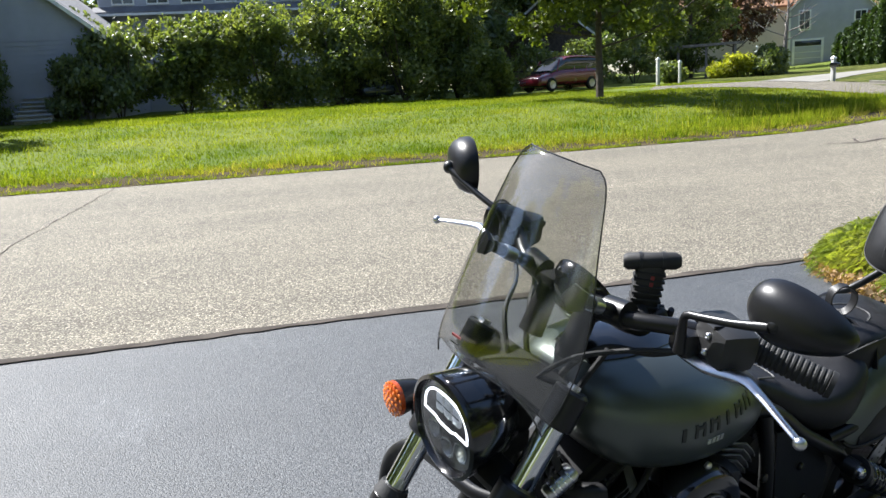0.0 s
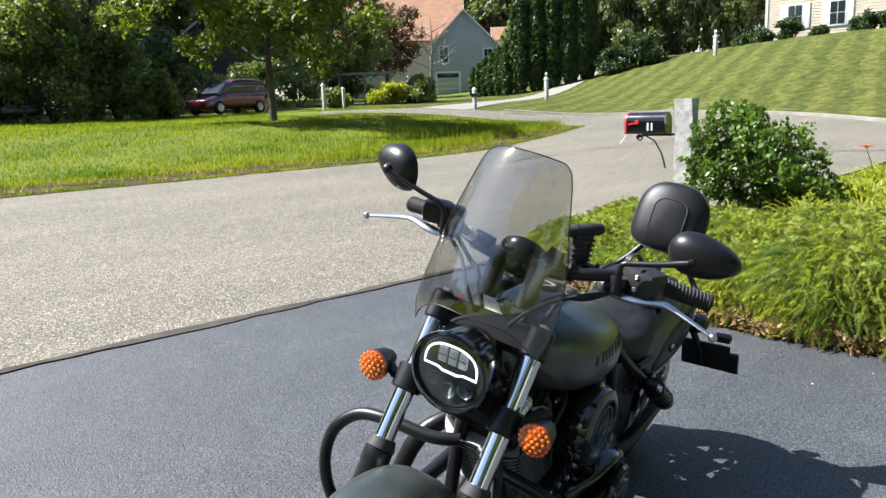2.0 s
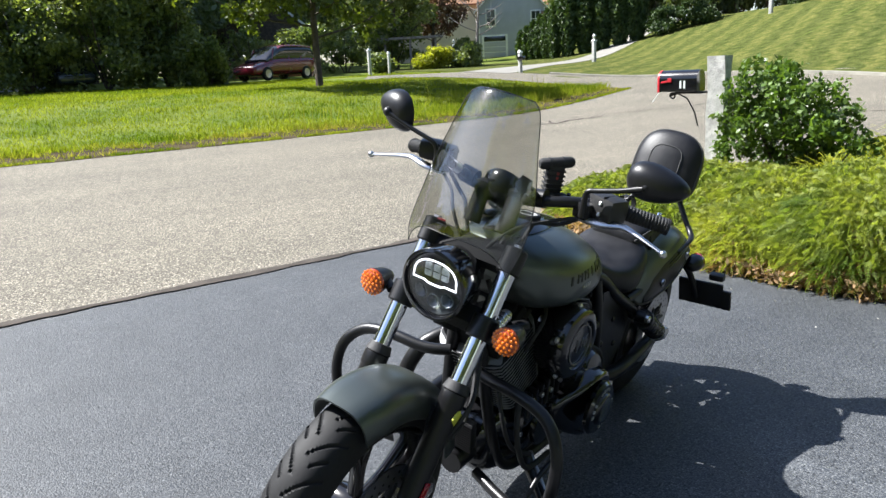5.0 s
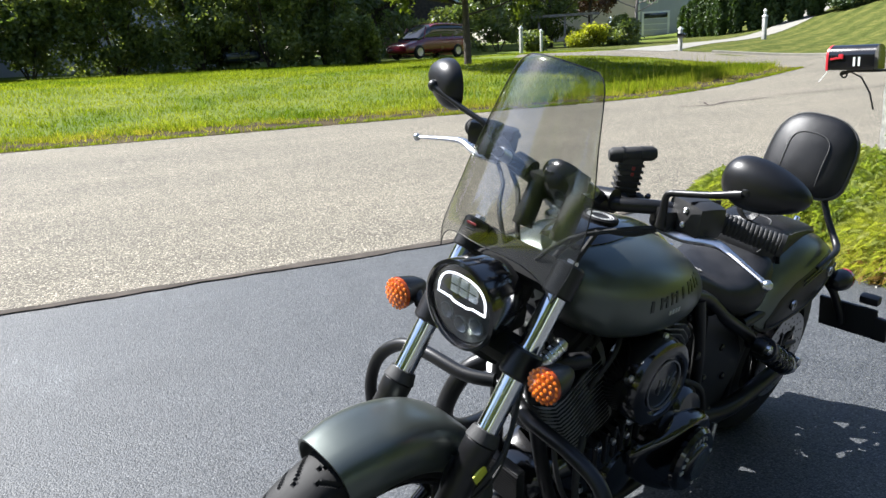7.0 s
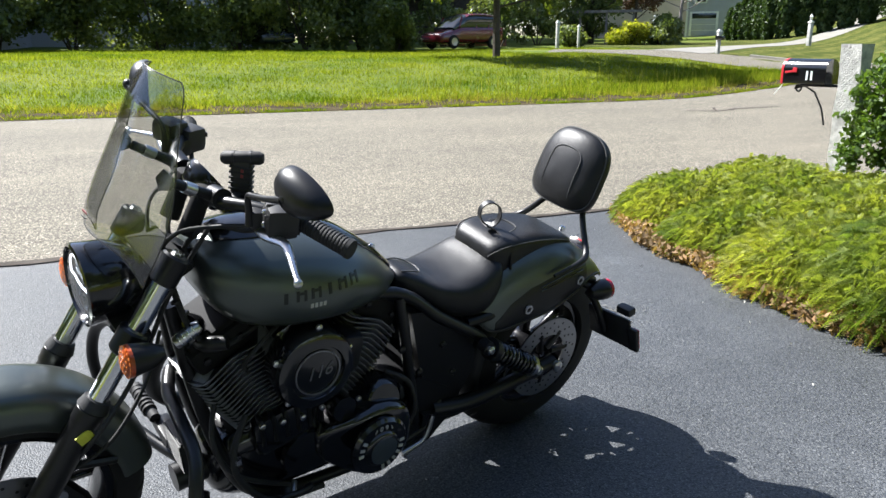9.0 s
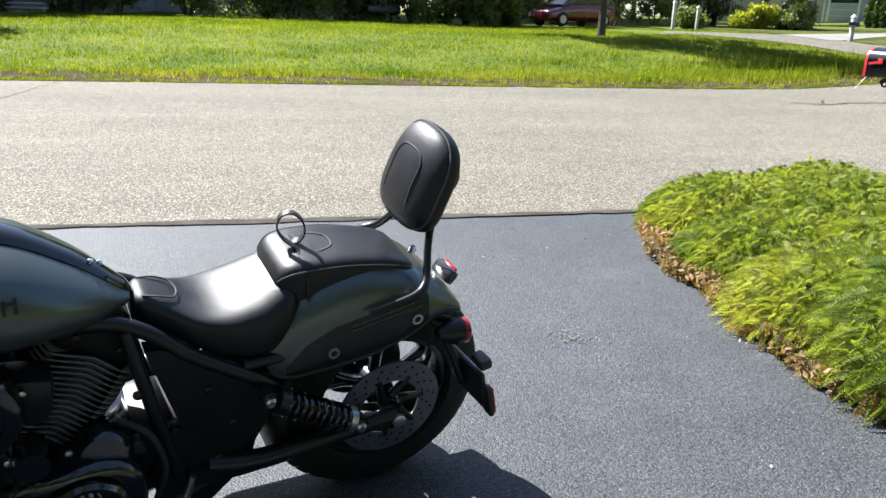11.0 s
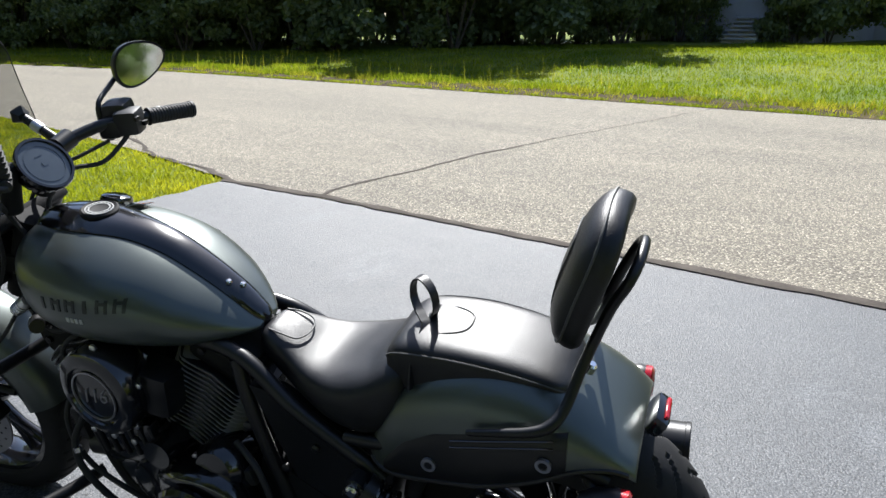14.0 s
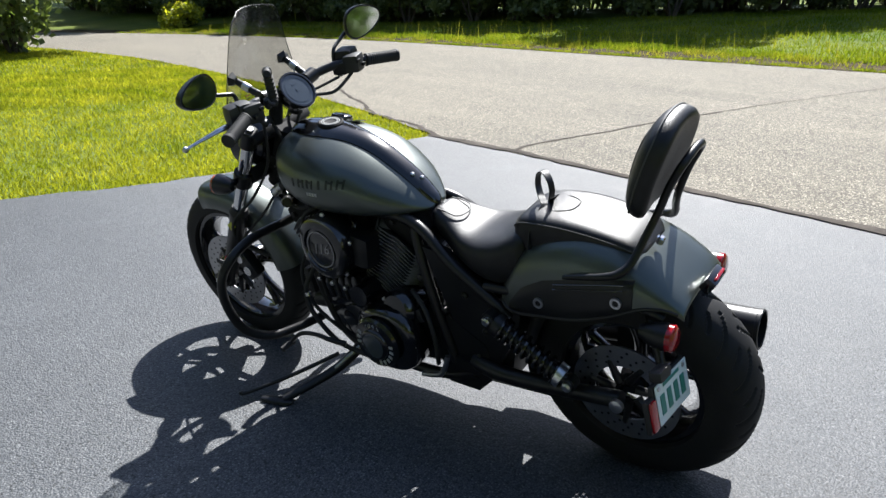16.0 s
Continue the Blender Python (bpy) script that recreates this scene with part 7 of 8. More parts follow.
bedv, bedf = [], []
for y in np.arange(-5, 3.31, 0.25):
    a = float(drive_right(y)) - 0.02
    for i in range(13):
        bedv.append((a + 3.4 * (i / 12) * (1 - 0.5 * smoothstep(1.2, 3.3, y)), float(y), 0.012 + 0.05 * min(1, i / 3) + 0.012 * noise.noise(Vector((i * 0.7, y * 3, 1)))))
rows = len(bedv) // 13
for j in range(rows - 1):
    for i in range(12):
        bedf.append((j * 13 + i, j * 13 + i + 1, (j + 1) * 13 + i + 1, (j + 1) * 13 + i))
me = bpy.data.meshes.new("planting_bed")
me.from_pydata(bedv, [], bedf)
me.shade_smooth()
me.materials.append(M_mulch)
tagged(new("planting_bed", me), "bark mulch bed under the junipers", "bed", kind="structure")
rng = np.random.default_rng(31)
n = 11000
yy = rng.uniform(-4.5, 3.25, n)
xx = drive_right(yy) + np.abs(rng.normal(0.05, 0.15, n)) - 0.05
tagged(new("leaf_litter", quads("leaf_litter", leaves(rng, np.stack([xx, yy, rng.uniform(0.012, 0.10, n)], -1), 0.021, 2.2), M_juniper_dry, 4)), "dry brown needles and leaves along the bed's edge", "litter", kind="stuff")
n = 45
yy, xx = rng.uniform(-2.5, 3.2, n), 0
xx = drive_right(yy) - np.abs(rng.normal(0.0, 0.5, n)) - 0.03
tagged(new("fallen_leaves", quads("fallen_leaves", leaves(rng, np.stack([xx, yy, np.full(n, 0.008)], -1) * [1, 1, 1], 0.011, 1.6, aim=np.array([0, 0, 0])), M_flake, 4)), "a few pale dry flakes on the driveway", "litter", kind="stuff")


n = 150
a, q = rng.uniform(0, 6.28, n), np.abs(rng.normal(0, 0.1, n))
size = rng.uniform(0.002, 0.0042, (n, 1))
mid = np.stack([1.88 + q * np.cos(a), 1.28 + q * np.sin(a) * 1.2, rng.uniform(0.005, 0.008, n)], -1)
turn = rng.uniform(0, 6.28, n)
e1, e2 = np.stack([np.cos(turn), np.sin(turn), rng.normal(0, 0.25, n)], -1) * size, np.stack([-np.sin(turn), np.cos(turn), rng.normal(0, 0.25, n)], -1) * size
tagged(new("loose_crumbs", quads("loose_crumbs", np.stack([mid - e1 - e2, mid + e1 - e2, mid + e1 + e2, mid - e1 + e2], 1), M_crumb, 4)), "a small rough patch of crumbled asphalt on the driveway", "rubble", kind="stuff")


def blades(name, rng, x, y, z, tall, wide, material, label, lean=0.35):
    n = len(x)
    a = rng.uniform(0, 2 * np.pi, n)
    h = tall * rng.uniform(0.55, 1.15, n)
    b = np.stack([x, y, z], -1)
    s = np.stack([np.cos(a), np.sin(a), 0 * a], -1) * (wide * rng.uniform(0.6, 1.2, n))[:, None]
    d = np.stack([rng.normal(0, lean, n) * h, rng.normal(0, lean, n) * h, h], -1)
    v = np.stack([b - s, b + s, b + d], 1)
    return tagged(new(name, quads(name, v, material, 3)), label, "grass", kind="stuff")


# mown lawn beside the driveway
rng = np.random.default_rng(41)
n = 190000
x = -3.6 - 11 * rng.uniform(0, 1, n) ** 1.5
y = 5.2 - 14 * rng.uniform(0, 1, n) ** 1.35
ok = (x < drive_left(y) - 0.01) & (y < road_near(x) - 0.02)
blades("mown_lawn_grass", rng, x[ok], y[ok], height(x[ok], y[ok]) - 0.012, 0.05, 0.006, M_grass_near, "short bright yellow-green mown lawn", 0.5)
n = 90000
x = rng.uniform(-30, -9, n)
y = rng.uniform(-9, 5.2, n)
ok = y < road_near(x) - 0.02
blades("mown_lawn_grass", rng, x[ok], y[ok], height(x[ok], y[ok]) - 0.015, 0.07, 0.013, M_grass_near, "short bright yellow-green mown lawn", 0.5)
n = 60000
x = rng.uniform(2.9, 26, n)
y = rng.uniform(-12, 4.5, n)
ok = (y < road_near(x) - 0.02) & ((x > 5.9 - 0.3 * np.maximum(y, -1)) | ((y < -5) & (x > drive_right(y) + 0.02)))
blades("mown_lawn_grass", rng, x[ok], y[ok], height(x[ok], y[ok]) - 0.015, 0.09, 0.016, M_grass_near, "short bright yellow-green mown lawn", 0.5)

# the unmown lot across the street
rng = np.random.default_rng(43)
n = 300000
d = 22.5 * rng.uniform(0, 1, n) ** 1.35
x = rng.uniform(-34, 27, n)
y = road_far(x) + 0.45 + d
away = np.full(n, 99.0)
for (x0, y0), (x1, y1) in zip(SIDE, SIDE[1:]):
    u = np.clip(((x - x0) * (x1 - x0) + (y - y0) * (y1 - y0)) / ((x1 - x0) ** 2 + (y1 - y0) ** 2), 0, 1)
    away = np.minimum(away, np.hypot(x - x0 - u * (x1 - x0), y - y0 - u * (y1 - y0)))
edge_start = 1.0 + 0.5 * (0.5 + 0.5 * np.sin(x * 0.9) * np.sin(x * 0.37 + 2)) * smoothstep(-30, -4, x) + 0.12 * np.sin(x * 6.1)
keep = (d + 0.45 > edge_start + rng.normal(0, 0.12, n)) & (away > 2.7) & (y < 35.5) & (x < 24)
keep &= ~((y > np.interp(x, WOOD_X, WOOD_Y) + 1.0) & (x < -8))
tall = 0.05 + 0.05 * rng.uniform(0, 1, n) + 0.07 * np.maximum(0, np.sin(d * 2.4 + 1.5 * np.sin(x * 0.31)) * np.sin(x * 0.83 + d)) + 0.13 * np.exp(-((d - 0.8) / 1.1) ** 2) * (0.5 + 0.5 * np.sin(x * 1.7) * np.sin(x * 0.61 + 1)) + 0.2 * smoothstep(6, 16, x) * np.exp(-(d / 3.5) ** 2)
blades("unmown_grass", rng, x[keep], y[keep], height(x[keep], y[keep]) - 0.03, tall[keep], 0.014, M_grass_tall, "tall unmown bright-green grass across the street", 0.4)
n = 30000
x = rng.uniform(-34, 22, n)
y = road_far(x) + 0.15 + np.where(rng.uniform(0, 1, n) < 0.3, rng.uniform(0, 1, n), 0.95 + np.abs(rng.normal(0, 0.5, n)))
keep = np.sin(x * 7.3 + 2 * np.sin(y * 5)) + np.sin(x * 2.9 + y * 4) + 0.5 * np.sin(x * 0.9 + 2) + rng.normal(0, 0.35, n) > 0.4
x, y = x[keep], y[keep]
blades("roadside_weeds", rng, x, y, height(x, y) - 0.02, 0.15, 0.013, M_grass_dry, "straw-coloured weeds along the street's edge", 0.5)
n = 26000
x = rng.uniform(-34, 22, n)
y = road_far(x) + np.abs(rng.normal(0.05, 0.12, n))
keep = np.sin(x * 3.1) + 0.8 * np.sin(x * 8.7 + 1) + rng.normal(0, 0.4, n) > -0.5
blades("roadside_tufts", rng, x[keep], y[keep], height(x[keep], y[keep]) - 0.015, 0.085, 0.011, M_grass_tall, "low ragged grass tufts at the street's edge", 0.6)
n = 650
x = np.where(rng.uniform(0, 1, n) < 0.5, rng.uniform(6, 22, n), rng.uniform(-30, -5, n))
y = road_far(x) + rng.uniform(0.8, 5.0, n)
blades("seed_stalks", rng, x, y, height(x, y) - 0.03, 0.6, 0.009, M_grass_dry, "thin tall seeding grass stalks", 0.12)
# bare soil strip along the far edge
tagged(new("verge", band("verge", np.arange(-60, 24, 0.4), lambda q: road_far(q) - 0.06, lambda q: road_far(q) + 1.75, 8, lambda q, w: height(q, w) + 0.008 + 0.02 * noise.noise(Vector((float(q) * 2.1, float(w) * 3.3, 0))), M_verge)), "bare brown soil strip along the street", "verge", kind="structure")


# ==== mailbox, granite post and the shrub beside it ====
gp_s, gp_rings = Shape(), []
for i in range(9):
    z = -0.1 + 1.43 * i / 8
    jag = 0.008
    ring = []
    for cx, cy in ((-1, -1), (0, -1), (1, -1), (1, 0), (1, 1), (0, 1), (-1, 1), (-1, 0)):
        ring.append(Vector((cx * 0.084 + rngj.uniform(-jag, jag), cy * 0.084 + rngj.uniform(-jag, jag), z)))
    gp_rings.append(ring)
gp_s.ring_loft(gp_rings)
post = thing("granite_post", "rough pale granite post carrying the mailbox", "post", facing(5.22, 2.86, 12, 0.0))
part("stone", gp_s, M_granite, post, sharp=20)
mbx = thing("mailbox", "black metal mailbox with a red door and flag", "mailbox", Matrix.Translation((5.16, 3.02, 1.0)) @ Matrix.Rotation(radians(8), 4, "Z"))
prof = [(-0.09, 0.0), (0.09, 0.0), (0.09, 0.12)] + [(0.09 * math.cos(a), 0.12 + 0.09 * math.sin(a)) for a in [math.pi * j / 10 for j in range(1, 10)]] + [(-0.09, 0.12)]
part("box", Shape().ring_loft([[(x, 0.0, z) for x, z in prof], [(x, 0.40, z) for x, z in prof]]), M_black, mbx)
part("door", Shape().ring_loft([[(x * 1.04, 0.40, z * 1.02 - 0.002) for x, z in prof], [(x * 1.04, 0.42, z * 1.02 - 0.002) for x, z in prof]]), M_redbox, mbx, "red metal mailbox door")
part("flag", Shape().box((0.006, 0.09, 0.018), Matrix.Translation((-0.097, 0.335, 0.1)) @ Matrix.Rotation(radians(-8), 4, "X"), 0.002), M_redbox, mbx, "red flag")
part("flag_tip", Shape().box((0.006, 0.04, 0.04), Matrix.Translation((-0.098, 0.285, 0.115)), 0.002), M_redbox, mbx)
for i in range(2):
    part("number_bar", Shape().box((0.003, 0.018, 0.075), (-0.0915, 0.17 - 0.042 * i, 0.07)), M_platew, mbx)
scroll = [Vector((0, 0.02, -0.34)), Vector((0, 0.06, -0.2)), Vector((0, 0.14, -0.07)), Vector((0, 0.24, -0.02))] + [Vector((0, 0.30 + 0.035 * math.cos(a) * (1 - a / 14), -0.045 + 0.035 * math.sin(a) * (1 - a / 14))) for a in [0.5 * j for j in range(0, 18)]]
part("flag_rod", Shape().tube([(-0.06, 0.41, 0.0), (-0.075, 0.44, -0.05), (-0.09, 0.475, -0.10)], 0.004, 6), M_white, mbx, "thin white rod under the door")
part("bracket", Shape().tube(scroll, 0.008, 8), M_satin, mbx)
part("support", Shape().box((0.12, 0.3, 0.02), (0, 0.1, -0.011), 0.004), M_satin, mbx)
fs = thing("flowering_shrub", "loose green leafy shrub growing round the mailbox post", "shrub", Matrix.Translation((5.42, 2.33, 0.0)))
stems = Shape()
for y, z, x in ((0.30, 0.95, -0.1), (0.12, 1.1, 0.1), (-0.05, 1.0, -0.15), (-0.25, 0.85, 0.1), (-0.48, 0.7, -0.05), (-0.72, 0.52, 0.0)):
    stems.tube([(x * 0.2, -0.1 + y * 0.15, -0.05), (x * 0.6, -0.1 + y * 0.5, z * 0.4), (x, y, z)], [0.018, 0.013, 0.005], 7, 4)
part("stem", stems, M_bark, fs)
rngf, lumps = random.Random(300), []
for y, z, r in ((0.33, 0.80, 0.22), (0.30, 1.02, 0.19), (0.27, 0.50, 0.22), (0.12, 1.12, 0.2), (0.08, 0.75, 0.27), (0.0, 0.42, 0.24), (-0.12, 1.0, 0.22), (-0.22, 0.68, 0.26), (-0.36, 0.90, 0.18), (-0.45, 0.60, 0.2), (-0.58, 0.74, 0.14), (-0.74, 0.50, 0.13), (-0.86, 0.40, 0.09), (-0.2, 0.38, 0.18)):
    for x in (-0.22, 0.12):
        lumps.append((x + rngf.uniform(-0.08, 0.08), y + rngf.uniform(-0.04, 0.04), z + rngf.uniform(-0.05, 0.05), r * 1.1, r * 0.8, r * 0.75))
part("crown", crown_mesh("crown", 301, lumps, 9000, 0.036, M_leaf_shrub), None, fs)


# ==== day lilies ====
def lily(k, flowers):
    t = thing("day_lily", "yellow-green arching day lily clump" + (" with orange flowers" if flowers else ""), "plant", group="day lilies behind the junipers")
    rng = np.random.default_rng(400 + k)
    fs = []
    for i in range(130):
        a, h, reach = rng.uniform(0, 6.28), rng.uniform(0.42, 0.7), rng.uniform(0.2, 0.5)
        d = np.array([math.cos(a), math.sin(a), 0])
        s = np.array([-math.sin(a), math.cos(a), 0]) * 0.012
        p = [d * reach * u ** 1.4 + np.array([0, 0, h * (1.9 * u - 1.15 * u * u)]) + d * 0.05 for u in (0, 0.3, 0.6, 0.85, 1.0)]
        for j in range(4):
            w0, w1 = 1 - 0.2 * j, 1 - 0.2 * (j + 1) - (0.18 if j == 3 else 0)
            fs.append(np.array([p[j] - s * w0, p[j] + s * w0, p[j + 1] + s * w1, p[j + 1] - s * w1]))
    part("leaf_tuft", quads("leaf_tuft", np.array(fs), M_leaf_yellow, 4), None, t)
    for i in range(flowers):
        a = i * 2.1 + k
        top = Vector((0.2 * math.cos(a), 0.2 * math.sin(a), 0.72 + 0.12 * (i % 3)))
        stalk = part("flower_stalk", Shape().tube([(0, 0, 0.02), top * 0.6 + Vector((0, 0, 0.05)), top], [0.006, 0.005, 0.004], 6, 3), M_leaf_yellow, t)
        for j in range(6):
            b = j * math.pi / 3
            d = Vector((math.cos(b), math.sin(b), 0.55)).normalized()
            s = Vector((-math.sin(b), math.cos(b), 0)) * 0.016
            q = [top, top + d * 0.045 + s, top + d * 0.085 + Vector((0, 0, -0.012)), top + d * 0.045 - s]
            part("petal", Shape().add([*q, *(p + Vector((0, 0, -0.003)) for p in q)], [(0, 1, 2, 3), (7, 6, 5, 4), (0, 4, 5, 1), (1, 5, 6, 2), (2, 6, 7, 3), (3, 7, 4, 0)]), M_lily, stalk)
    return t


lk = [lily(0, 0), lily(1, 1), lily(2, 2), lily(3, 0)]
lspots = [(5.7, 1.1), (6.7, 1.55), (7.1, 0.75), (6.2, 0.5), (5.1, 0.9), (5.5, 0.2), (6.3, -0.4), (5.6, -0.6), (6.9, 0.1), (4.9, 1.55), (7.4, 1.7), (5.9, 1.45), (6.0, -1.2), (5.4, -1.5), (6.6, -1.1), (5.3, 1.25), (5.15, 0.45), (5.6, 0.7), (5.0, -0.2), (5.15, -0.9), (6.1, 0.95)]
for i, (x, y) in enumerate(lspots):
    t = lk[i] if i < 4 else copy_thing(lk[3 * (i % 2)], Matrix())
    t.matrix_basis = Matrix.Translation((x, y, 0.01)) @ Matrix.Rotation(i * 1.3, 4, "Z") @ Matrix.Scale(rngj.uniform(0.85, 1.15), 4)


# ==== across the street: hedges, posts, a parked car ====
def column(name, label, x, y, r, tall, seed, count=5200):
    t = thing(name, label, "tree", Matrix.Translation((x, y, ground_z(x, y))), "evergreen screen")
    part("trunk", Shape().tube([(0, 0, -0.2), (0, 0, tall * 0.5), (0, 0, tall * 0.9)], [0.09, 0.06, 0.01], 8), M_bark, t)
    rng = np.random.default_rng(seed)
    h = rng.uniform(0.01, 1, count)
    rr = r * np.minimum(1, 0.55 + 1.6 * h) * np.sqrt(np.maximum(0, 1 - h ** 2.6)) * rng.uniform(0.6, 1.08, count)
    a = rng.uniform(0, 6.28, count)
    rr *= 1 + 0.14 * np.sin(a * 3 + seed) + 0.1 * np.sin(h * 22 + a * 2)
    c = np.stack([rr * np.cos(a), rr * np.sin(a), h * tall], -1)
    part("crown", quads("crown", leaves(rng, c, 0.17, 2.4, aim=np.array([0, 0, 1.2])), M_arbor, 4), None, t)
    return t


def along(x0, y0, x1, y1, t):
    return x0 + (x1 - x0) * t, y0 + (y1 - y0) * t


for i in range(6):
    x, y = along(43.5, 46.6, 42.9, 42.2, i / 5)
    column("arborvitae", "young clipped dark-green arborvitae", x, y, 0.5, 2.3 + 0.36 * i, 500 + i, 3000)
for i in range(5):
    x, y = along(43.4, 41.2, 46.2, 36.8, i / 4)
    column("arborvitae", "tall dark-green columnar arborvitae", x, y, 0.78, 8.2 + 0.6 * (i % 3), 510 + i)
shrub("clipped_hedge", "rounded clipped dark-green hedge", 46.6, 34.7, 3.0, 3.0, 2.3, M_arbor, 7000, 0.11, 530)
shrub("clipped_hedge", "rounded clipped dark-green hedge", 47.7, 32.5, 3.0, 3.0, 2.3, M_arbor, 7000, 0.11, 531)
for i, (x, y, w, h) in enumerate(((49.2, 25.8, 1.3, 0.9), (49.6, 24.6, 1.6, 1.3), (50.0, 22.9, 2.0, 1.6), (50.2, 21.2, 1.1, 0.8), (50.6, 18.5, 1.6, 1.4), (50.7, 17.2, 1.7, 1.4))):
    shrub("clipped_shrub", "rounded clipped foundation shrub on the hill", x, y, w, w, h, M_arbor, 3600, 0.11, 540 + i)
tree("copper_tree", "small copper-leaved tree in front of a house", 41.4, 56.2, 8.2, 0.16, 4.4, 15, M_leaf_purple, 9000, 0.17, 560, puff=0.16, base=0.2)
tree("garden_tree", "dense dark-green tree in front of a house", 30.6, 46.2, 8.4, 0.16, 4.2, 15, M_leaf_dark, 15000, 0.16, 563, puff=0.2, base=0.15)
tree("bare_tree", "small nearly bare grey tree beside the far drive", 35.6, 42.9, 6.0, 0.14, 3.0, 12, M_leaf_light, 0, 0.1, 561, bark=M_bark_grey)
shrub("golden_shrub", "bright golden-green rounded shrub", 29.5, 40.1, 3.2, 2.6, 1.6, M_leaf_yellow, 5000, 0.12, 562)
for i, (x, y, w, h) in enumerate(((24.0, 38.0, 2.0, 1.0), (31.5, 39.5, 2.4, 1.4), (33.5, 42, 3.0, 2.0), (20.5, 40.5, 4.0, 3.0), (25, 44, 5, 3.6), (30, 46, 5, 3.2), (17.5, 42, 4.5, 3.5))):
    shrub("garden_shrub", "dark-green garden shrub across the side street", x, y, w, w, h, M_leaf_dark, 4000, 0.14, 570 + i, group="garden shrubs across the side street")


kerb = []
line = blend_sections([(*p, 0) for p in SIDE[:6]], 60)
for i, p in enumerate(line):
    d = Vector(line[min(i + 1, 59)] - line[max(i - 1, 0)]).normalized()
    out = Vector((d.y, -d.x, 0))
    a, b = Vector(p) + out * 2.72, Vector(p) + out * 2.9
    z = ground_z(a.x, a.y)
    kerb.append([Vector((a.x, a.y, z - 0.1)), Vector((b.x, b.y, z - 0.1)), Vector((b.x, b.y, z + 0.12)), Vector((a.x, a.y, z + 0.11))])
part("kerb", Shape().ring_loft(kerb), M_kerb, tagged(new("side_street_kerb"), "low pale kerb along the side street", "kerb", kind="structure"))


def wood_post(name, label, x, y, h, w, lantern=False, mail=False):
    t = thing(name, label, "post", Matrix.Translation((x, y, ground_z(x, y))))
    part("shaft", Shape().box((w, w, h + 0.2), (0, 0, h / 2 - 0.1), 0.015), M_weathered, t)
    part("cap", Shape().ring_loft([[(s * w * 0.62, c * w * 0.62, h) for s, c in ((-1, -1), (1, -1), (1, 1), (-1, 1))], [(s * w * 0.62, c * w * 0.62, h + 0.04) for s, c in ((-1, -1), (1, -1), (1, 1), (-1, 1))], [(s * w * 0.1, c * w * 0.1, h + 0.14) for s, c in ((-1, -1), (1, -1), (1, 1), (-1, 1))]]), M_white, t)
    if lantern:
        part("lantern", Shape().lathe([(0, 0), (0.06, 0.0), (0.09, 0.2), (0.11, 0.22), (0.02, 0.34), (0, 0.36)], (0, 0, h + 0.1), (0, 0, 1), 12, False), M_white, t)
    if mail:
        part("mailbox", Shape().box((0.2, 0.5, 0.22), (-0.1, -0.2, h - 0.28), 0.06), M_black, t)
    return t


wood_post("wooden_post", "weathered white wooden post by the side street", 21.2, 34.9, 1.3, 0.15)
wood_post("wooden_post", "weathered white wooden post by the side street", 23.2, 36.0, 1.1, 0.12)
wood_post("mailbox_post", "white post with a dark mailbox by the far drive", 25.9, 27.9, 1.0, 0.16, mail=True)
wood_post("lantern_post", "white lantern post on the slope", 35.4, 31.4, 1.25, 0.2, lantern=True)
wood_post("lantern_post", "white lantern post on the hill", 45.3, 25.6, 1.15, 0.2, lantern=True)
wood_post("lantern_post", "white lantern post by the garden", 35.5, 45.6, 1.5, 0.2, lantern=True)
arb = thing("garden_pergola", "low weathered wooden pergola rail in the garden", "pergola", facing(30.0, 43.5, -45))
for x in (-1.8, 0, 1.8):
    part("pergola_post", Shape().box((0.14, 0.14, 2.2), (x, 0, 1.0), 0.01), M_bark_grey, arb)
for y in (-0.2, 0.2):
    part("pergola_beam", Shape().box((4.6, 0.1, 0.16), (0, y, 2.1), 0.01), M_bark_grey, arb)
wallt = thing("garden_wall", "low brownish stone garden wall", "wall", facing(19.5, 43.5, -45))
part("wall_body", Shape().box((5.5, 0.5, 1.1), (0, 0, 0.4), 0.06), M_brick, wallt)

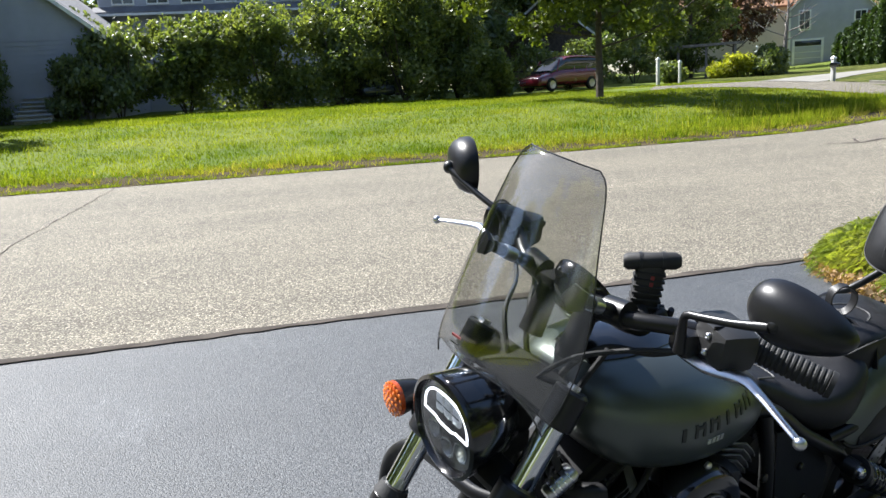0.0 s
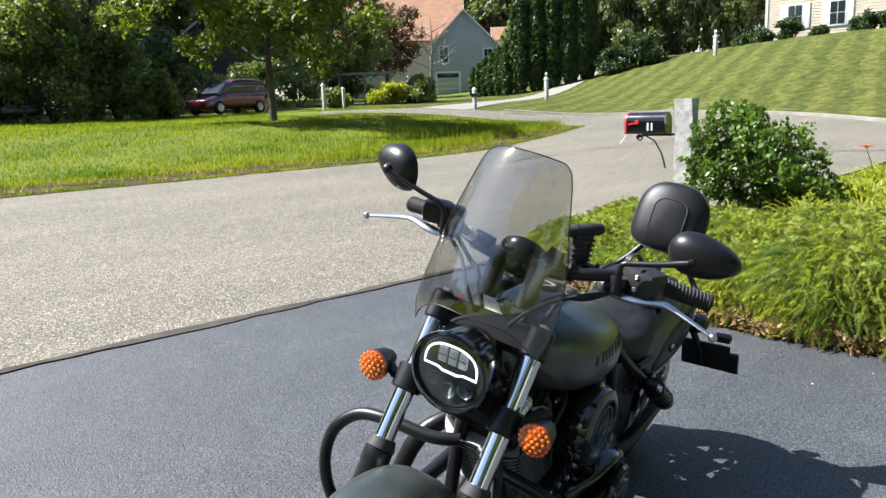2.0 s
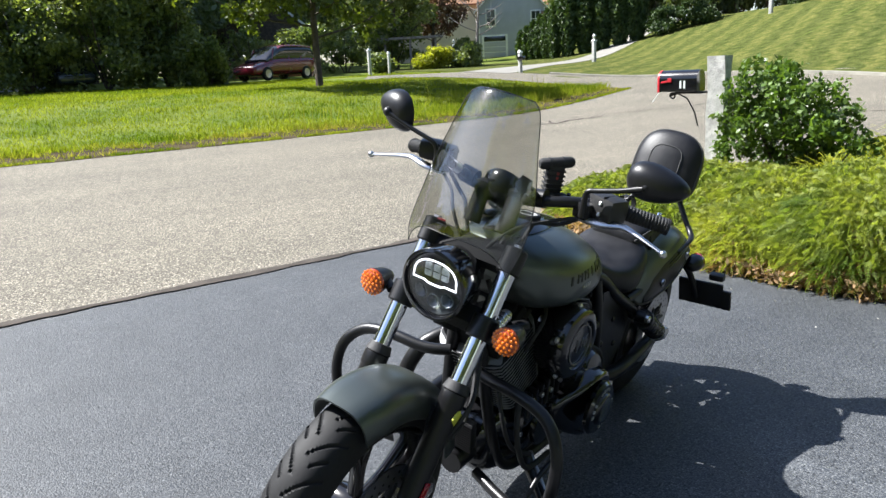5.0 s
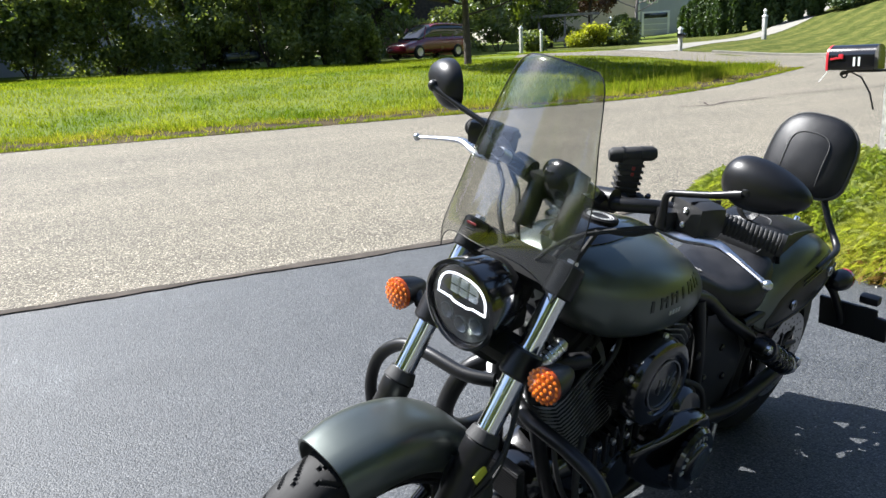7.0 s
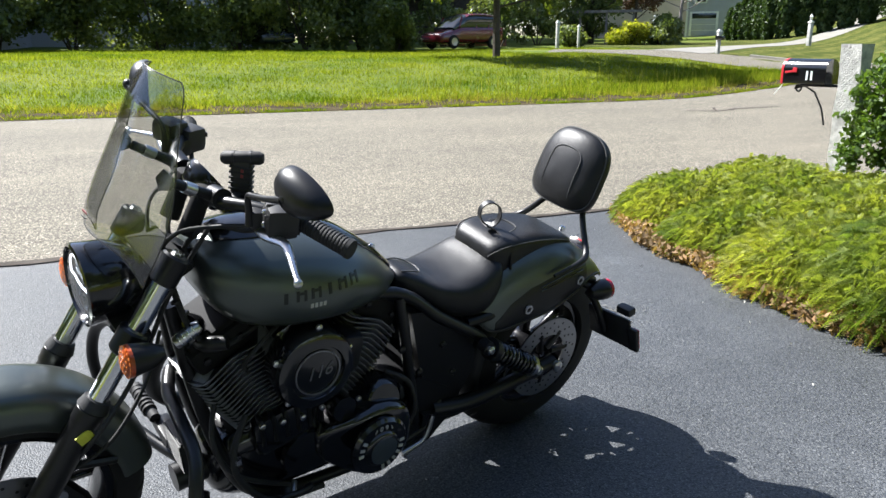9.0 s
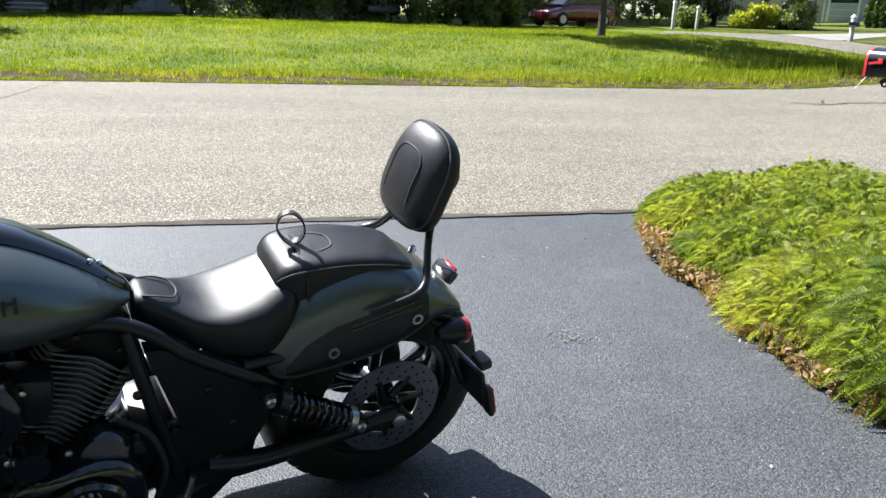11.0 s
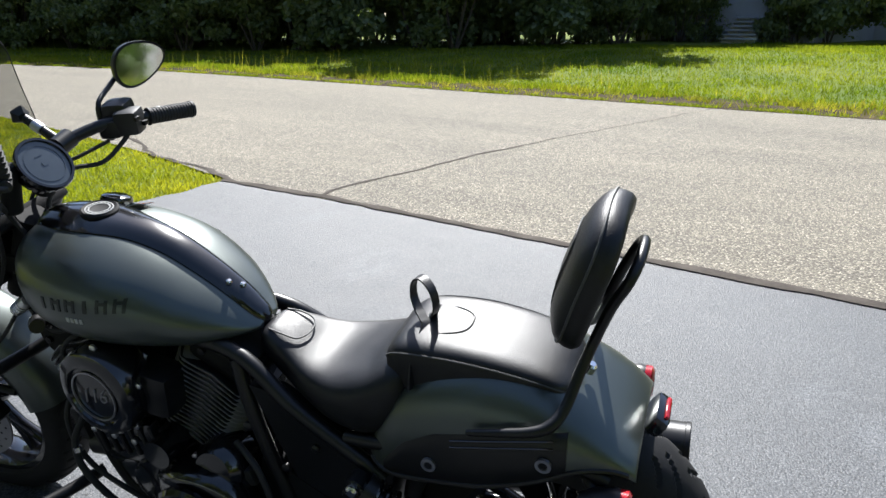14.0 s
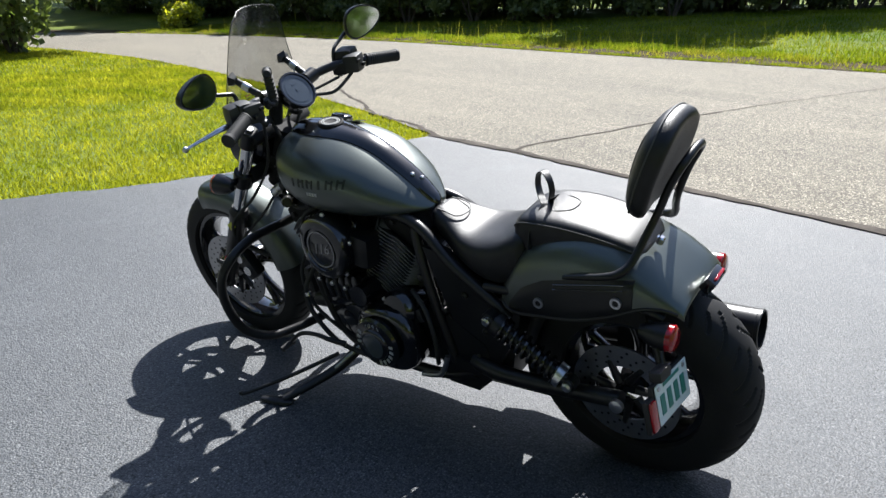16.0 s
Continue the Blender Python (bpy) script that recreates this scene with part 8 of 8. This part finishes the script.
# parked maroon car
car = thing("parked_car", "maroon family car parked by the side street", "car", facing(16.3, 36.4, -160))
body_rows = [(2.25, 0.62, 0.35, 0.70), (2.1, 0.78, 0.25, 0.84), (1.4, 0.95, 0.22, 0.88), (0.9, 1.12, 0.24, 0.9), (0.0, 1.16, 0.24, 0.91), (-1.2, 1.18, 0.24, 0.91), (-1.95, 1.18, 0.27, 0.88), (-2.25, 1.05, 0.4, 0.8)]
part("body", Shape().ring_loft([oval(u, lo, hi, hw, 0.45, 0.5, 28) for u, hi, lo, hw in blend_sections(body_rows, 26)]), M_carred, car)
cab_rows = [(1.35, 1.06, 0.9, 0.78), (0.7, 1.54, 0.9, 0.81), (0.2, 1.74, 0.9, 0.82), (-1.0, 1.77, 0.9, 0.82), (-2.0, 1.72, 0.9, 0.80), (-2.22, 1.3, 0.9, 0.78)]
part("cabin_glass", Shape().ring_loft([oval(u, lo, hi, hw, 0.5, 0.6, 28) for u, hi, lo, hw in blend_sections(cab_rows, 20)]), M_pane, car)
part("roof", Shape().ring_loft([oval(u, hi - 0.13, hi + 0.015, hw, 0.5, 0.7, 24) for u, hi, lo, hw in blend_sections([(0.5, 1.58, 0, 0.74), (0.1, 1.74, 0, 0.78), (-1.0, 1.77, 0, 0.79), (-2.05, 1.70, 0, 0.76)], 12)]), M_carred, car)
for u in (1.0, -0.25, -1.15):
    for s in (-1, 1):
        part("pillar", Shape().tube([(u, 0.8 * s, 1.02), (u - 0.3 * (1 if u > 0.5 else 0.2), 0.7 * s, 1.58)], 0.05, 8), M_carred, car)
for u in (1.42, -1.42):
    for s in (-1, 1):
        wl = part("wheel", Shape().lathe([(0.2, -0.1), (0.32, -0.1), (0.345, -0.06), (0.345, 0.06), (0.32, 0.1), (0.2, 0.1)], (u, 0.84 * s, 0.345), (0, 1, 0), 28), M_tyre, car)
        part("rim", Shape().lathe([(0, 0.0), (0.2, 0.02), (0.21, 0.0), (0.2, -0.02), (0, -0.01)], (u, (0.84 + 0.09) * s, 0.345), (0, s, 0), 20, False), M_steel, wl)
for s in (-1, 1):
    part("tail_light", Shape().box((0.1, 0.16, 0.3), (-2.18, 0.72 * s, 0.95), 0.03), M_redlens, car)
    part("headlight", Shape().box((0.12, 0.3, 0.14), (2.12, 0.62 * s, 0.68), 0.04), M_clear, car)
# dark parked car half hidden in the shrubs
car2 = thing("parked_car", "dark car half hidden among the shrubs", "car", facing(6.2, 37.9, -82))
part("body", Shape().ring_loft([oval(u, lo, hi, hw, 0.45, 0.5, 28) for u, hi, lo, hw in blend_sections(body_rows, 22)]), M_pane, car2)
part("cabin_glass", Shape().ring_loft([oval(u, lo, hi, hw, 0.5, 0.6, 28) for u, hi, lo, hw in blend_sections(cab_rows, 16)]), M_pane, car2)
